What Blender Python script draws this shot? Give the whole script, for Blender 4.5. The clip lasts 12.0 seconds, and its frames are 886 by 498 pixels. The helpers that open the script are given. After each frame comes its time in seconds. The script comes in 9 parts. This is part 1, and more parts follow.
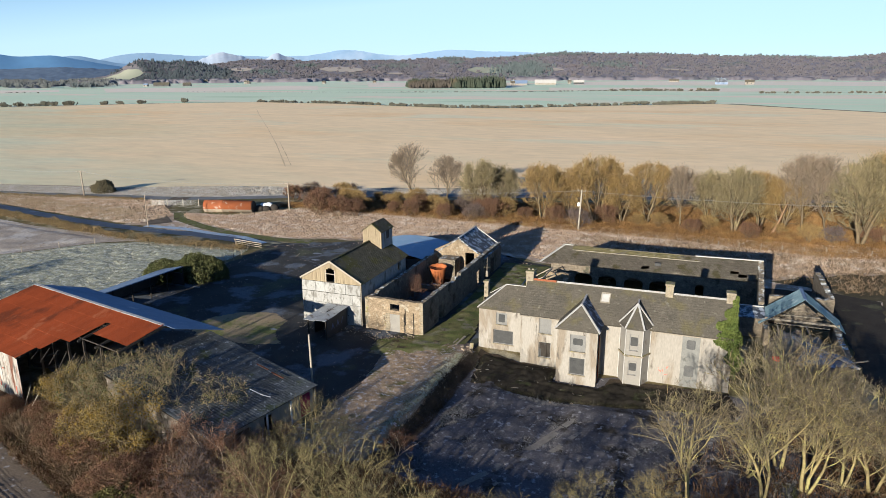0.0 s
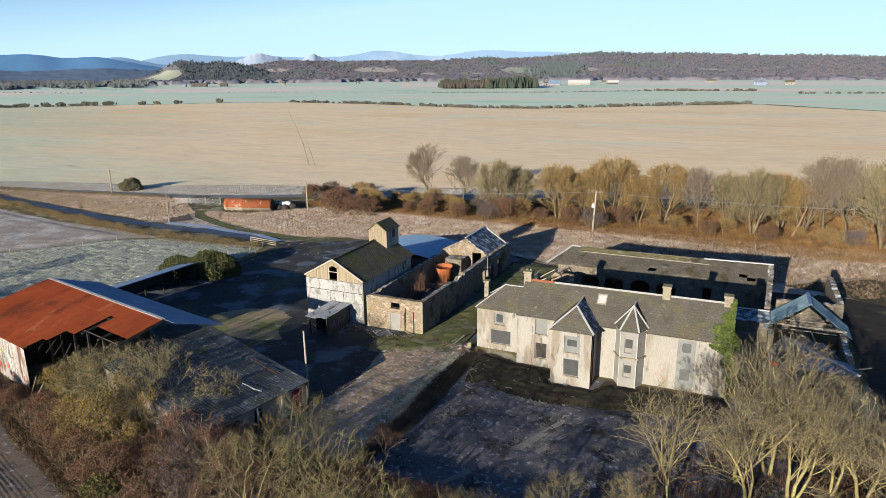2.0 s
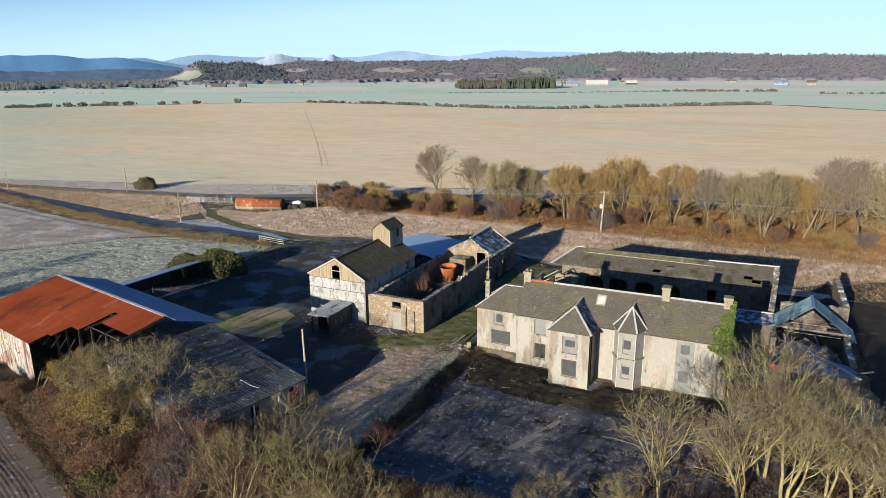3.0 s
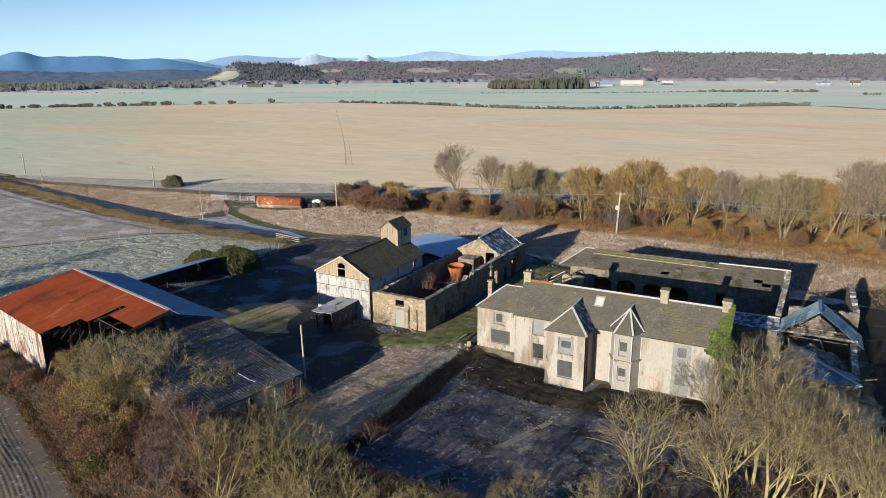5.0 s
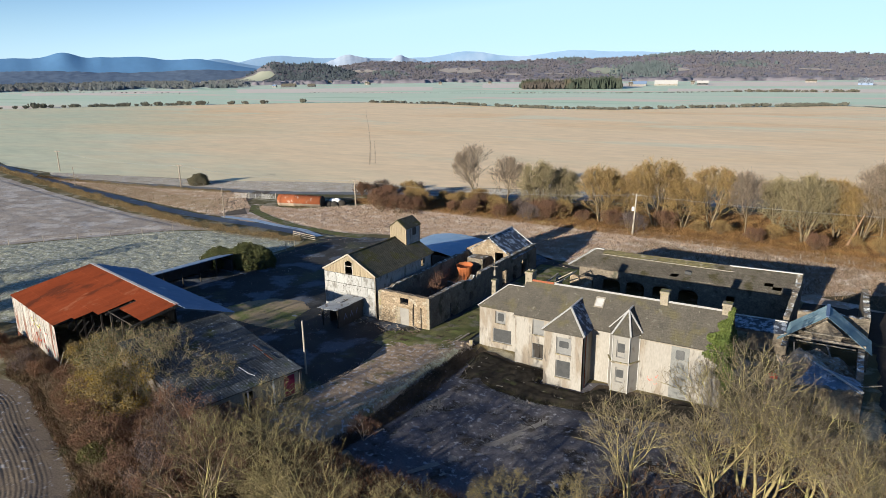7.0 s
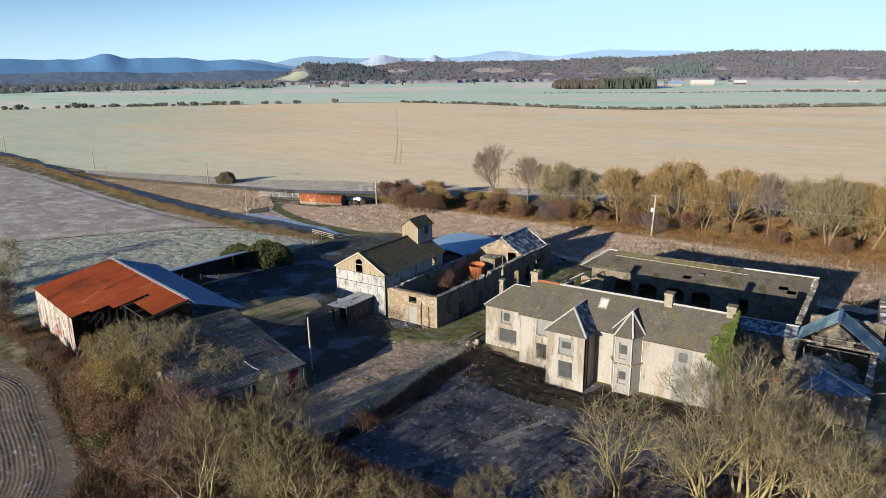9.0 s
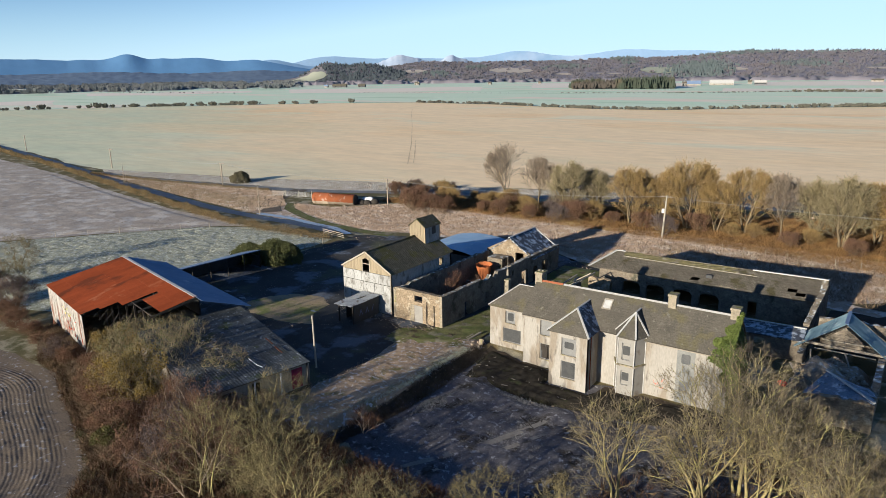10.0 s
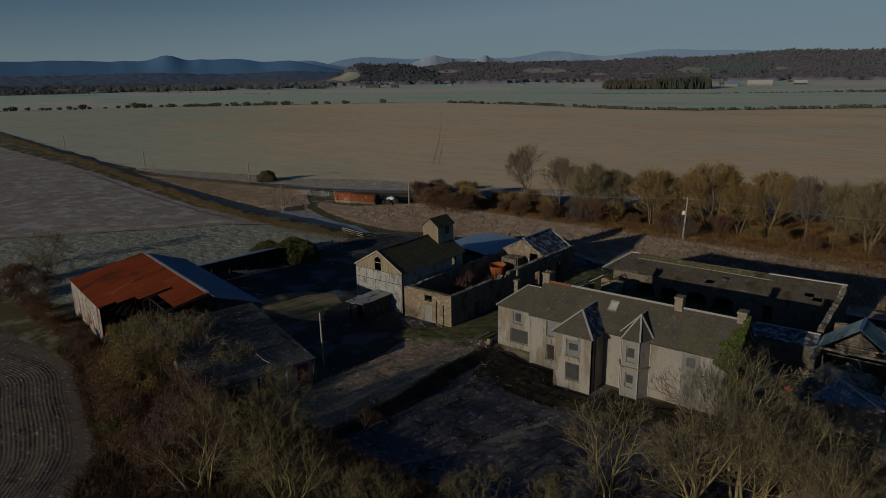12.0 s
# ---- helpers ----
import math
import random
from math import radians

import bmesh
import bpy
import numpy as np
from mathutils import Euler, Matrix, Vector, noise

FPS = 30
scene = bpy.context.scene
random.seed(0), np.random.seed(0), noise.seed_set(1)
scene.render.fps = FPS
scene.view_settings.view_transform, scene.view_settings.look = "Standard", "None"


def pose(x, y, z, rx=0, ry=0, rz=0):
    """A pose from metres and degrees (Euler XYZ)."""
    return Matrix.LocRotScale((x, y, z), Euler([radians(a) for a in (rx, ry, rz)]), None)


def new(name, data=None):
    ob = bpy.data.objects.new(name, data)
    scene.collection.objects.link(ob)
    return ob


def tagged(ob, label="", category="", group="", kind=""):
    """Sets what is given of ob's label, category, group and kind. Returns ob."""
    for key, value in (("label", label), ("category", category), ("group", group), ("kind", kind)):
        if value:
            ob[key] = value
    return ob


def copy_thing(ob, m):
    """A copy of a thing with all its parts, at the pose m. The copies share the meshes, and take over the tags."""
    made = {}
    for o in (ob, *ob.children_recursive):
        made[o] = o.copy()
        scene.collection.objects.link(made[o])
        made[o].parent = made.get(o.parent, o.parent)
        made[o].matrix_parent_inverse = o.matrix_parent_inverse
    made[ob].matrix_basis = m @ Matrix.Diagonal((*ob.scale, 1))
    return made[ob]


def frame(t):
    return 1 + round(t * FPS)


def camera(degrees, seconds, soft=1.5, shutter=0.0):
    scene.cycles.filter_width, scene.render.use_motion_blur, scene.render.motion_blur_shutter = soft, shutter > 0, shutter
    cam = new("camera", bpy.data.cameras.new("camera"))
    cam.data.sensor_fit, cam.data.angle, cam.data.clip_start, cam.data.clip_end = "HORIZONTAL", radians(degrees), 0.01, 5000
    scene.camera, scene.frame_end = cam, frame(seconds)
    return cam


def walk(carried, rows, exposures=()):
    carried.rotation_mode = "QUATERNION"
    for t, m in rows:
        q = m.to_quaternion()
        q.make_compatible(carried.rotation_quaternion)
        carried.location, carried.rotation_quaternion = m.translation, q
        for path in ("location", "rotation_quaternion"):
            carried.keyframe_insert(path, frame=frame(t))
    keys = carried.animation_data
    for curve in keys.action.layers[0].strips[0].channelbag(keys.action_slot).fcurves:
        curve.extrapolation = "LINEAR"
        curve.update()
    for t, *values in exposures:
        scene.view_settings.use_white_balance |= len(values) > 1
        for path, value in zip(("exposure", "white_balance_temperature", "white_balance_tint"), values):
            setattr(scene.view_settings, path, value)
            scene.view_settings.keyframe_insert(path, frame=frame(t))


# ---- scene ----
cam = camera(67.15, 12.0, soft=0.5)
# seconds, place in metres, turn in degrees
ROWS = [
    (0, -0.0, 0.0, 31.371, 74.843, 0.333, 20.741),
    (0.5, 0.937, 0.252, 31.372, 74.847, 0.37, 21.403),
    (1, 1.88, 0.51, 31.372, 74.858, 0.399, 22.115),
    (1.5, 2.825, 0.774, 31.371, 74.873, 0.421, 22.856),
    (2, 3.768, 1.043, 31.371, 74.889, 0.439, 23.612),
    (2.5, 4.704, 1.314, 31.37, 74.907, 0.453, 24.371),
    (3, 5.63, 1.589, 31.369, 74.923, 0.465, 25.127),
    (3.5, 6.543, 1.865, 31.368, 74.938, 0.477, 25.872),
    (4, 7.439, 2.143, 31.368, 74.952, 0.489, 26.606),
    (4.5, 8.315, 2.421, 31.368, 74.963, 0.501, 27.326),
    (5, 9.17, 2.7, 31.369, 74.972, 0.515, 28.033),
    (5.5, 10.001, 2.978, 31.371, 74.98, 0.531, 28.731),
    (6, 10.807, 3.257, 31.374, 74.986, 0.55, 29.421),
    (6.5, 11.587, 3.536, 31.376, 74.991, 0.57, 30.108),
    (7, 12.34, 3.815, 31.38, 74.995, 0.593, 30.795),
    (7.5, 13.067, 4.095, 31.384, 74.999, 0.618, 31.487),
    (8, 13.769, 4.377, 31.387, 75.004, 0.644, 32.185),
    (8.5, 14.446, 4.661, 31.391, 75.011, 0.672, 32.893),
    (9, 15.101, 4.949, 31.393, 75.019, 0.701, 33.609),
    (9.5, 15.737, 5.243, 31.395, 75.029, 0.729, 34.335),
    (10, 16.358, 5.543, 31.395, 75.041, 0.757, 35.065),
    (10.5, 16.968, 5.852, 31.393, 75.056, 0.783, 35.794),
    (11, 17.573, 6.173, 31.387, 75.073, 0.806, 36.514),
    (11.5, 18.179, 6.508, 31.378, 75.092, 0.825, 37.213),
    (12, 18.793, 6.859, 31.364, 75.112, 0.839, 37.874),
]
KELVIN = 5300
# seconds, stops, white balance: the picture fades towards the end
EXPOSURES = [(t, 0.72 + e, KELVIN + min(220, -400 * e), 9) for t, e in ((0, 0), (9.8, 0), (10.0, -0.05), (10.5, -0.50), (11.0, -1.05), (11.5, -1.62), (12.0, -2.3))]
walk(cam, [(t, pose(*row)) for t, *row in ROWS], EXPOSURES)

# ---- light ----
SUN_EL, SUN_AZ = 11.7, 9.0
world = bpy.data.worlds.new("sky")
scene.world = world
world.use_nodes = True
wn = world.node_tree.nodes
sky = wn.new("ShaderNodeTexSky")
sky.sky_type = "NISHITA"
sky.sun_disc = False
sky.sun_elevation = radians(SUN_EL)
sky.sun_rotation = radians(180 + SUN_AZ)
sky.air_density, sky.dust_density, sky.ozone_density = 0.75, 0.0, 2.6
wn["Background"].inputs["Strength"].default_value = 0.070
# thin winter haze lies over the bright low sky and leaves the deep blue overhead clear
wl = world.node_tree.links
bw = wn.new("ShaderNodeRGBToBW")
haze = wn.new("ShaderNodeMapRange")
haze.inputs["From Min"].default_value, haze.inputs["From Max"].default_value = 2.6, 5.2
haze.inputs["To Max"].default_value = 0.75
veil = wn.new("ShaderNodeMix")
veil.data_type = "RGBA"
veil.inputs[7].default_value = (7.15, 8.55, 8.5, 1)
wl.new(sky.outputs[0], bw.inputs[0])
wl.new(bw.outputs[0], haze.inputs["Value"])
wl.new(haze.outputs[0], veil.inputs[0])
wl.new(sky.outputs[0], veil.inputs[6])
wl.new(veil.outputs[2], wn["Background"].inputs["Color"])
sun = new("sun", bpy.data.lights.new("sun", "SUN"))
sun.data.energy, sun.data.angle, sun.data.color = 6.1, radians(0.55), (1.0, 0.80, 0.53)
_s = Vector((math.sin(radians(SUN_AZ)) * math.cos(radians(SUN_EL)), math.cos(radians(SUN_AZ)) * math.cos(radians(SUN_EL)), -math.sin(radians(SUN_EL))))
sun.matrix_world = Matrix.Translation((0, 0, 60)) @ _s.to_track_quat("-Z", "Y").to_matrix().to_4x4()

# ---- materials ----
MATS = {}


def mat(name, c1, c2, scale=1.0, fine=12.0, rough=0.9, bump=0.3, metal=0.0, grain=0.35, stain=None, stain_scale=0.4, stain_cut=0.58, stain2=None, cut2=0.62, scale2=1.3, rnd=0.0, wave=None, brick=None, squash=(1, 1, 1), facing=None, local=False, drift=None):
    """Two colours mixed by a large noise, a fine grain, up to two stains with shapes of their own, relief, and stripes or courses."""
    if name in MATS:
        return MATS[name]
    m = bpy.data.materials.new(name)
    m.use_nodes = True
    nt = m.node_tree
    nd, lk = nt.nodes, nt.links
    bs = nd["Principled BSDF"]
    bs.inputs["Roughness"].default_value = rough
    bs.inputs["Metallic"].default_value = metal
    bs.inputs["Specular IOR Level"].default_value = 0.12 if rough > 0.72 else 0.35
    if local:
        co = nd.new("ShaderNodeTexCoord").outputs["Object"]
    else:
        co = nd.new("ShaderNodeNewGeometry").outputs["Position"]
    mp = nd.new("ShaderNodeMapping")
    mp.inputs["Scale"].default_value = squash
    lk.new(co, mp.inputs["Vector"])

    def nz(s, det=5.0, off=0.0):
        n = nd.new("ShaderNodeTexNoise")
        n.inputs["Scale"].default_value = s
        n.inputs["Detail"].default_value = det
        n.inputs["Roughness"].default_value = 0.6
        if off:
            a = nd.new("ShaderNodeVectorMath")
            a.inputs[1].default_value = (off, off * 1.7, off * 0.6)
            lk.new(mp.outputs[0], a.inputs[0])
            lk.new(a.outputs[0], n.inputs["Vector"])
        else:
            lk.new(mp.outputs[0], n.inputs["Vector"])
        return n.outputs["Fac"]

    def ramp(x, lo, hi):
        r = nd.new("ShaderNodeMapRange")
        r.inputs["From Min"].default_value, r.inputs["From Max"].default_value = lo, hi
        lk.new(x, r.inputs["Value"])
        return r.outputs[0]

    def mix(f, a, b, kind="MIX"):
        x = nd.new("ShaderNodeMix")
        x.data_type, x.blend_type = "RGBA", kind
        for s, v in ((x.inputs[0], f), (x.inputs[6], a), (x.inputs[7], b)):
            if isinstance(v, (int, float)):
                s.default_value = v
            elif isinstance(v, tuple):
                s.default_value = (*v, 1)
            else:
                lk.new(v, s)
        return x.outputs[2]

    def mth(op, a, b=0.0):
        x = nd.new("ShaderNodeMath")
        x.operation = op
        for s, v in ((x.inputs[0], a), (x.inputs[1], b)):
            if isinstance(v, (int, float)):
                s.default_value = v
            else:
                lk.new(v, s)
        return x.outputs[0]

    col = mix(ramp(nz(scale), 0.32, 0.68), c1, c2)
    fn = nz(fine, 3.0, 5.0)
    h = fn
    if stain:
        col = mix(ramp(nz(stain_scale, 6.0, 11.0), stain_cut, stain_cut + 0.1), col, stain)
    if stain2:
        col = mix(ramp(nz(scale2, 6.0, 23.0), cut2, cut2 + 0.08), col, stain2)
    if facing:
        # settles on faces that look up: (colour, amount, noise scale)
        g = nd.new("ShaderNodeNewGeometry")
        sp = nd.new("ShaderNodeSeparateXYZ")
        lk.new(g.outputs["Normal"], sp.inputs[0])
        f = mth("MULTIPLY", ramp(sp.outputs["Z"], 0.55, 0.9), ramp(nz(facing[2], 6.0, 31.0), 0.62 - facing[1] * 0.4, 0.75 - facing[1] * 0.4))
        col = mix(f, col, facing[0])
    if drift:
        # lies thicker towards one side of the land: (way x, way y, from, to, colour)
        dp = nd.new("ShaderNodeVectorMath")
        dp.operation = "DOT_PRODUCT"
        dp.inputs[1].default_value = (drift[0], drift[1], 0)
        lk.new(co, dp.inputs[0])
        way = mth("ADD", ramp(dp.outputs["Value"], drift[2], drift[3]), mth("MULTIPLY", mth("SUBTRACT", nz(0.012, 6.0, 41.0), 0.5), 1.4))
        col = mix(ramp(way, 0.15, 1.1), col, drift[4])
    if brick:
        # courses of slates or stones: (width, height, depth of colour)
        b = nd.new("ShaderNodeTexBrick")
        b.inputs["Scale"].default_value = 1.0
        b.inputs["Brick Width"].default_value, b.inputs["Row Height"].default_value = brick[0], brick[1]
        b.inputs["Mortar Size"].default_value = brick[1] * 0.09
        b.inputs["Mortar Smooth"].default_value = 0.6
        b.inputs["Color1"].default_value, b.inputs["Color2"].default_value, b.inputs["Mortar"].default_value = (1, 1, 1, 1), (1 - brick[2],) * 3 + (1,), (1 - 1.6 * brick[2],) * 3 + (1,)
        if len(brick) > 3:
            # wall faces: along the wall and up
            sx = nd.new("ShaderNodeSeparateXYZ")
            lk.new(co, sx.inputs[0])
            cb = nd.new("ShaderNodeCombineXYZ")
            lk.new(mth("ADD", sx.outputs[0], sx.outputs[1]), cb.inputs[0])
            lk.new(sx.outputs[2], cb.inputs[1])
            wob = nd.new("ShaderNodeVectorMath")
            wob.operation = "MULTIPLY_ADD"
            nn = nd.new("ShaderNodeTexNoise")
            nn.inputs["Scale"].default_value = 1.2
            lk.new(co, nn.inputs["Vector"])
            lk.new(nn.outputs["Color"], wob.inputs[0])
            wob.inputs[1].default_value = (brick[3],) * 3
            lk.new(cb.outputs[0], wob.inputs[2])
            lk.new(wob.outputs[0], b.inputs["Vector"])
        else:
            lk.new(co, b.inputs["Vector"])
        col = mix(1.0, col, b.outputs["Color"], "MULTIPLY")
        h = mth("ADD", mth("MULTIPLY", fn, 0.5), mth("MULTIPLY", b.outputs["Fac"], -0.8))
    if wave:
        # furrows, boards or corrugations: (per metre, angle in degrees, depth of colour, distortion)
        wr = nd.new("ShaderNodeMapping")
        wr.inputs["Rotation"].default_value = (0, 0, radians(wave[1]))
        lk.new(co, wr.inputs["Vector"])
        w = nd.new("ShaderNodeTexWave")
        w.inputs["Scale"].default_value = wave[0] * 0.314
        w.inputs["Distortion"].default_value = wave[3]
        w.inputs["Detail"].default_value = 3.0
        w.inputs["Detail Scale"].default_value = 1.5
        lk.new(wr.outputs[0], w.inputs["Vector"])
        v = ramp(w.outputs["Fac"], -0.2 / max(wave[2], 0.01), 1.0)
        gv = nd.new("ShaderNodeCombineColor")
        k = ramp(w.outputs["Fac"], 0, 1)
        k = mth("ADD", mth("MULTIPLY", k, wave[2]), 1 - wave[2])
        for i in range(3):
            lk.new(k, gv.inputs[i])
        col = mix(1.0, col, gv.outputs[0], "MULTIPLY")
        h = mth("ADD", mth("MULTIPLY", fn, 0.5), w.outputs["Fac"])
    val = mth("ADD", mth("MULTIPLY", fn, 2 * grain), 1 - grain)
    if rnd:
        oi = nd.new("ShaderNodeObjectInfo")
        val = mth("MULTIPLY", val, mth("ADD", mth("MULTIPLY", oi.outputs["Random"], 2 * rnd), 1 - rnd))
    hs = nd.new("ShaderNodeHueSaturation")
    lk.new(val, hs.inputs["Value"])
    lk.new(col, hs.inputs["Color"])
    lk.new(hs.outputs[0], bs.inputs["Base Color"])
    if bump:
        bp = nd.new("ShaderNodeBump")
        bp.inputs["Strength"].default_value = min(1.0, bump)
        bp.inputs["Distance"].default_value = 0.06
        lk.new(h, bp.inputs["Height"])
        lk.new(bp.outputs[0], bs.inputs["Normal"])
    MATS[name] = m
    return m


FROST = (0.62, 0.66, 0.68)
# grounds
M_GRASS = mat("winter grass", (0.17, 0.135, 0.07), (0.10, 0.095, 0.045), 0.12, 6, 0.95, 0.8, grain=0.5, stain=(0.30, 0.27, 0.19), stain_scale=0.25, stain_cut=0.5, stain2=(0.05, 0.06, 0.02), scale2=0.6)
M_MEADOW = mat("dry frosted meadow grass", (0.45, 0.355, 0.27), (0.33, 0.245, 0.17), 0.3, 5, 0.95, 0.9, grain=0.55, stain=(0.58, 0.51, 0.45), stain_scale=0.5, stain_cut=0.5, stain2=(0.18, 0.13, 0.08), scale2=0.9)
# yard base colour set low so the building shadows look deeper
M_YARD = mat("muddy yard, moss and frost, darkened for shade", (0.060, 0.059, 0.058), (0.040, 0.040, 0.040), 0.25, 7, 0.85, 0.8, grain=0.6, stain=(0.08, 0.085, 0.055), stain_scale=0.14, stain_cut=0.55, stain2=(0.115, 0.13, 0.158), cut2=0.52, scale2=0.2)
M_LAWN = mat("mossy green grass", (0.10, 0.125, 0.035), (0.15, 0.135, 0.065), 0.5, 7, 0.95, 0.9, grain=0.6, stain=(0.20, 0.185, 0.13), stain_scale=0.45, stain_cut=0.53, stain2=(0.075, 0.058, 0.038), scale2=0.9, cut2=0.58)
M_TRACK = mat("frosted gravel drive", (0.285, 0.205, 0.13), (0.335, 0.255, 0.18), 0.35, 7, 0.95, 0.9, grain=0.6, stain=(0.13, 0.12, 0.05), stain_scale=0.3, stain_cut=0.54, stain2=(0.47, 0.44, 0.43), scale2=2.2, cut2=0.54)
# dark blue-grey base deepens the shade over the garden
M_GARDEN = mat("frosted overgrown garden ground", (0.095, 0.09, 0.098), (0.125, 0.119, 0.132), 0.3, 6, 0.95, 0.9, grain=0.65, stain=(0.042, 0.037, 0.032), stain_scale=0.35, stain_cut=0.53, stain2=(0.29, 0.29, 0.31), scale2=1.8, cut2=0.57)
M_PADDOCK = mat("frosted rough pasture", (0.36, 0.37, 0.30), (0.26, 0.265, 0.198), 1.1, 3.0, 0.95, 1.0, grain=0.55, stain=(0.53, 0.54, 0.50), stain_scale=1.6, stain_cut=0.52, stain2=(0.19, 0.18, 0.12), scale2=2.2, cut2=0.57)
M_FIELD_W = mat("frosted ploughed field", (0.41, 0.36, 0.31), (0.33, 0.285, 0.242), 0.05, 2.5, 0.95, 0.9, grain=0.5, stain=(0.50, 0.46, 0.42), stain_scale=0.2, stain_cut=0.5, stain2=(0.28, 0.235, 0.185), scale2=0.9, cut2=0.58)
M_STUBBLE = mat("frosted stubble soil", (0.20, 0.155, 0.108), (0.15, 0.122, 0.098), 0.25, 6, 0.95, 0.4, grain=0.65, stain=(0.11, 0.092, 0.078), stain_scale=0.35, stain_cut=0.55, stain2=(0.33, 0.315, 0.315), scale2=1.6, cut2=0.58)
M_BARLEY = mat("pale frosted stubble", (0.92, 0.715, 0.455), (0.86, 0.675, 0.425), 0.012, 0.16, 0.95, 0.4, grain=0.2, stain=(0.86, 0.62, 0.345), stain_scale=0.006, stain_cut=0.51, stain2=(0.80, 0.71, 0.50), scale2=0.010, cut2=0.56, squash=(0.6, 1.5, 1), drift=(-0.6, -0.8, -110, 60, (0.60, 0.62, 0.44)))
M_FARFIELD = mat("frosted far pasture", (0.58, 0.72, 0.54), (0.70, 0.76, 0.60), 0.0035, 0.3, 0.95, 0.0, grain=0.10, stain=(0.80, 0.70, 0.57), stain_scale=0.004, stain_cut=0.53, stain2=(0.50, 0.63, 0.45), scale2=0.006, cut2=0.58, squash=(0.6, 2.4, 1))
M_ROAD = mat("frosted tarmac lane", (0.15, 0.155, 0.165), (0.22, 0.225, 0.235), 0.4, 6, 0.8, 0.3, grain=0.3)
# navy base paints the hedge's shadow on the lane; pale stain is frost
M_LANE = mat("icy lane, navy for hedge shade", (0.045, 0.053, 0.078), (0.085, 0.095, 0.125), 0.3, 6, 0.5, 0.2, grain=0.4, stain=(0.21, 0.235, 0.275), stain_scale=0.4, stain_cut=0.6)
# walls
M_RENDER = mat("stained cream render", (0.275, 0.255, 0.226), (0.318, 0.298, 0.268), 0.5, 9, 0.9, 0.25, grain=0.28, stain=(0.225, 0.192, 0.152), stain_scale=0.7, stain_cut=0.49, stain2=(0.12, 0.105, 0.09), scale2=1.2, cut2=0.57, squash=(1, 1, 0.25))
M_RENDER_G = mat("grey cement panel", (0.27, 0.255, 0.23), (0.22, 0.21, 0.195), 0.6, 10, 0.9, 0.2, grain=0.15, stain=(0.19, 0.165, 0.14), stain_scale=0.9)
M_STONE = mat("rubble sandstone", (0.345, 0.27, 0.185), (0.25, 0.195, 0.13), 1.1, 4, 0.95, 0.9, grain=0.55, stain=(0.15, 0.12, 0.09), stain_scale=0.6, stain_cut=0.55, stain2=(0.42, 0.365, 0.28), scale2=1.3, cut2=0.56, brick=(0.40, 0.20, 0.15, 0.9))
# darker copy of the sandstone: shade of unlit walls put into its colour
M_STONE_D = mat("weathered rubble stone darkened for shade", (0.25, 0.21, 0.16), (0.17, 0.145, 0.115), 0.9, 4, 0.95, 0.9, grain=0.55, stain=(0.10, 0.095, 0.07), stain_scale=0.5, stain_cut=0.55, stain2=(0.32, 0.28, 0.22), scale2=1.0, cut2=0.6, brick=(0.40, 0.20, 0.14, 0.9), facing=(FROST, 0.3, 1.5))
M_DRESSED = mat("dressed sandstone", (0.30, 0.26, 0.195), (0.215, 0.185, 0.14), 1.8, 8, 0.9, 0.4, grain=0.4, stain=(0.12, 0.105, 0.075), stain_scale=1.2, stain_cut=0.54, stain2=(0.24, 0.215, 0.08), scale2=1.6, cut2=0.6, facing=((0.20, 0.19, 0.075), 0.5, 2.0))
M_SLATE = mat("worn grey slates", (0.118, 0.106, 0.086), (0.082, 0.074, 0.062), 0.7, 7, 0.85, 0.6, grain=0.6, stain=(0.112, 0.100, 0.060), stain_scale=0.4, stain_cut=0.53, stain2=(0.17, 0.158, 0.13), scale2=2.6, cut2=0.61, brick=(0.26, 0.2, 0.035, 0.03))
M_SLATE_F = mat("frosted dark slates", (0.045, 0.05, 0.062), (0.075, 0.083, 0.10), 0.9, 9, 0.6, 0.5, grain=0.5, stain=(0.38, 0.42, 0.48), stain_scale=1.3, stain_cut=0.49, stain2=(0.022, 0.022, 0.024), scale2=1.9, cut2=0.58)
M_LEAD = mat("frosted lead flashing", (0.48, 0.47, 0.45), (0.38, 0.37, 0.355), 2.0, 15, 0.6, 0.1, grain=0.15)
M_RUST = mat("rust-red corrugated iron", (0.255, 0.056, 0.018), (0.20, 0.044, 0.014), 0.25, 9, 0.85, 0.25, grain=0.26, stain=(0.125, 0.034, 0.015), stain_scale=0.35, stain_cut=0.55, stain2=(0.30, 0.10, 0.045), scale2=0.5, cut2=0.6, rnd=0.07, squash=(1, 0.45, 1))
M_TANK = mat("rusty flaking tank steel", (0.27, 0.085, 0.032), (0.20, 0.068, 0.03), 0.6, 8, 0.75, 0.3, grain=0.3, stain=(0.36, 0.29, 0.24), stain_scale=0.8, stain_cut=0.57, stain2=(0.11, 0.042, 0.024), scale2=1.6)
M_BLUEIRON = mat("frosted galvanised iron", (0.13, 0.185, 0.30), (0.18, 0.235, 0.35), 0.3, 7, 0.5, 0.2, grain=0.16, stain=(0.32, 0.37, 0.45), stain_scale=0.6, stain_cut=0.62, rnd=0.04)
M_TEALIRON = mat("blue-green painted corrugated iron", (0.115, 0.185, 0.225), (0.16, 0.235, 0.275), 0.5, 8, 0.55, 0.2, grain=0.2, stain=(0.29, 0.34, 0.37), stain_scale=0.8, rnd=0.06)
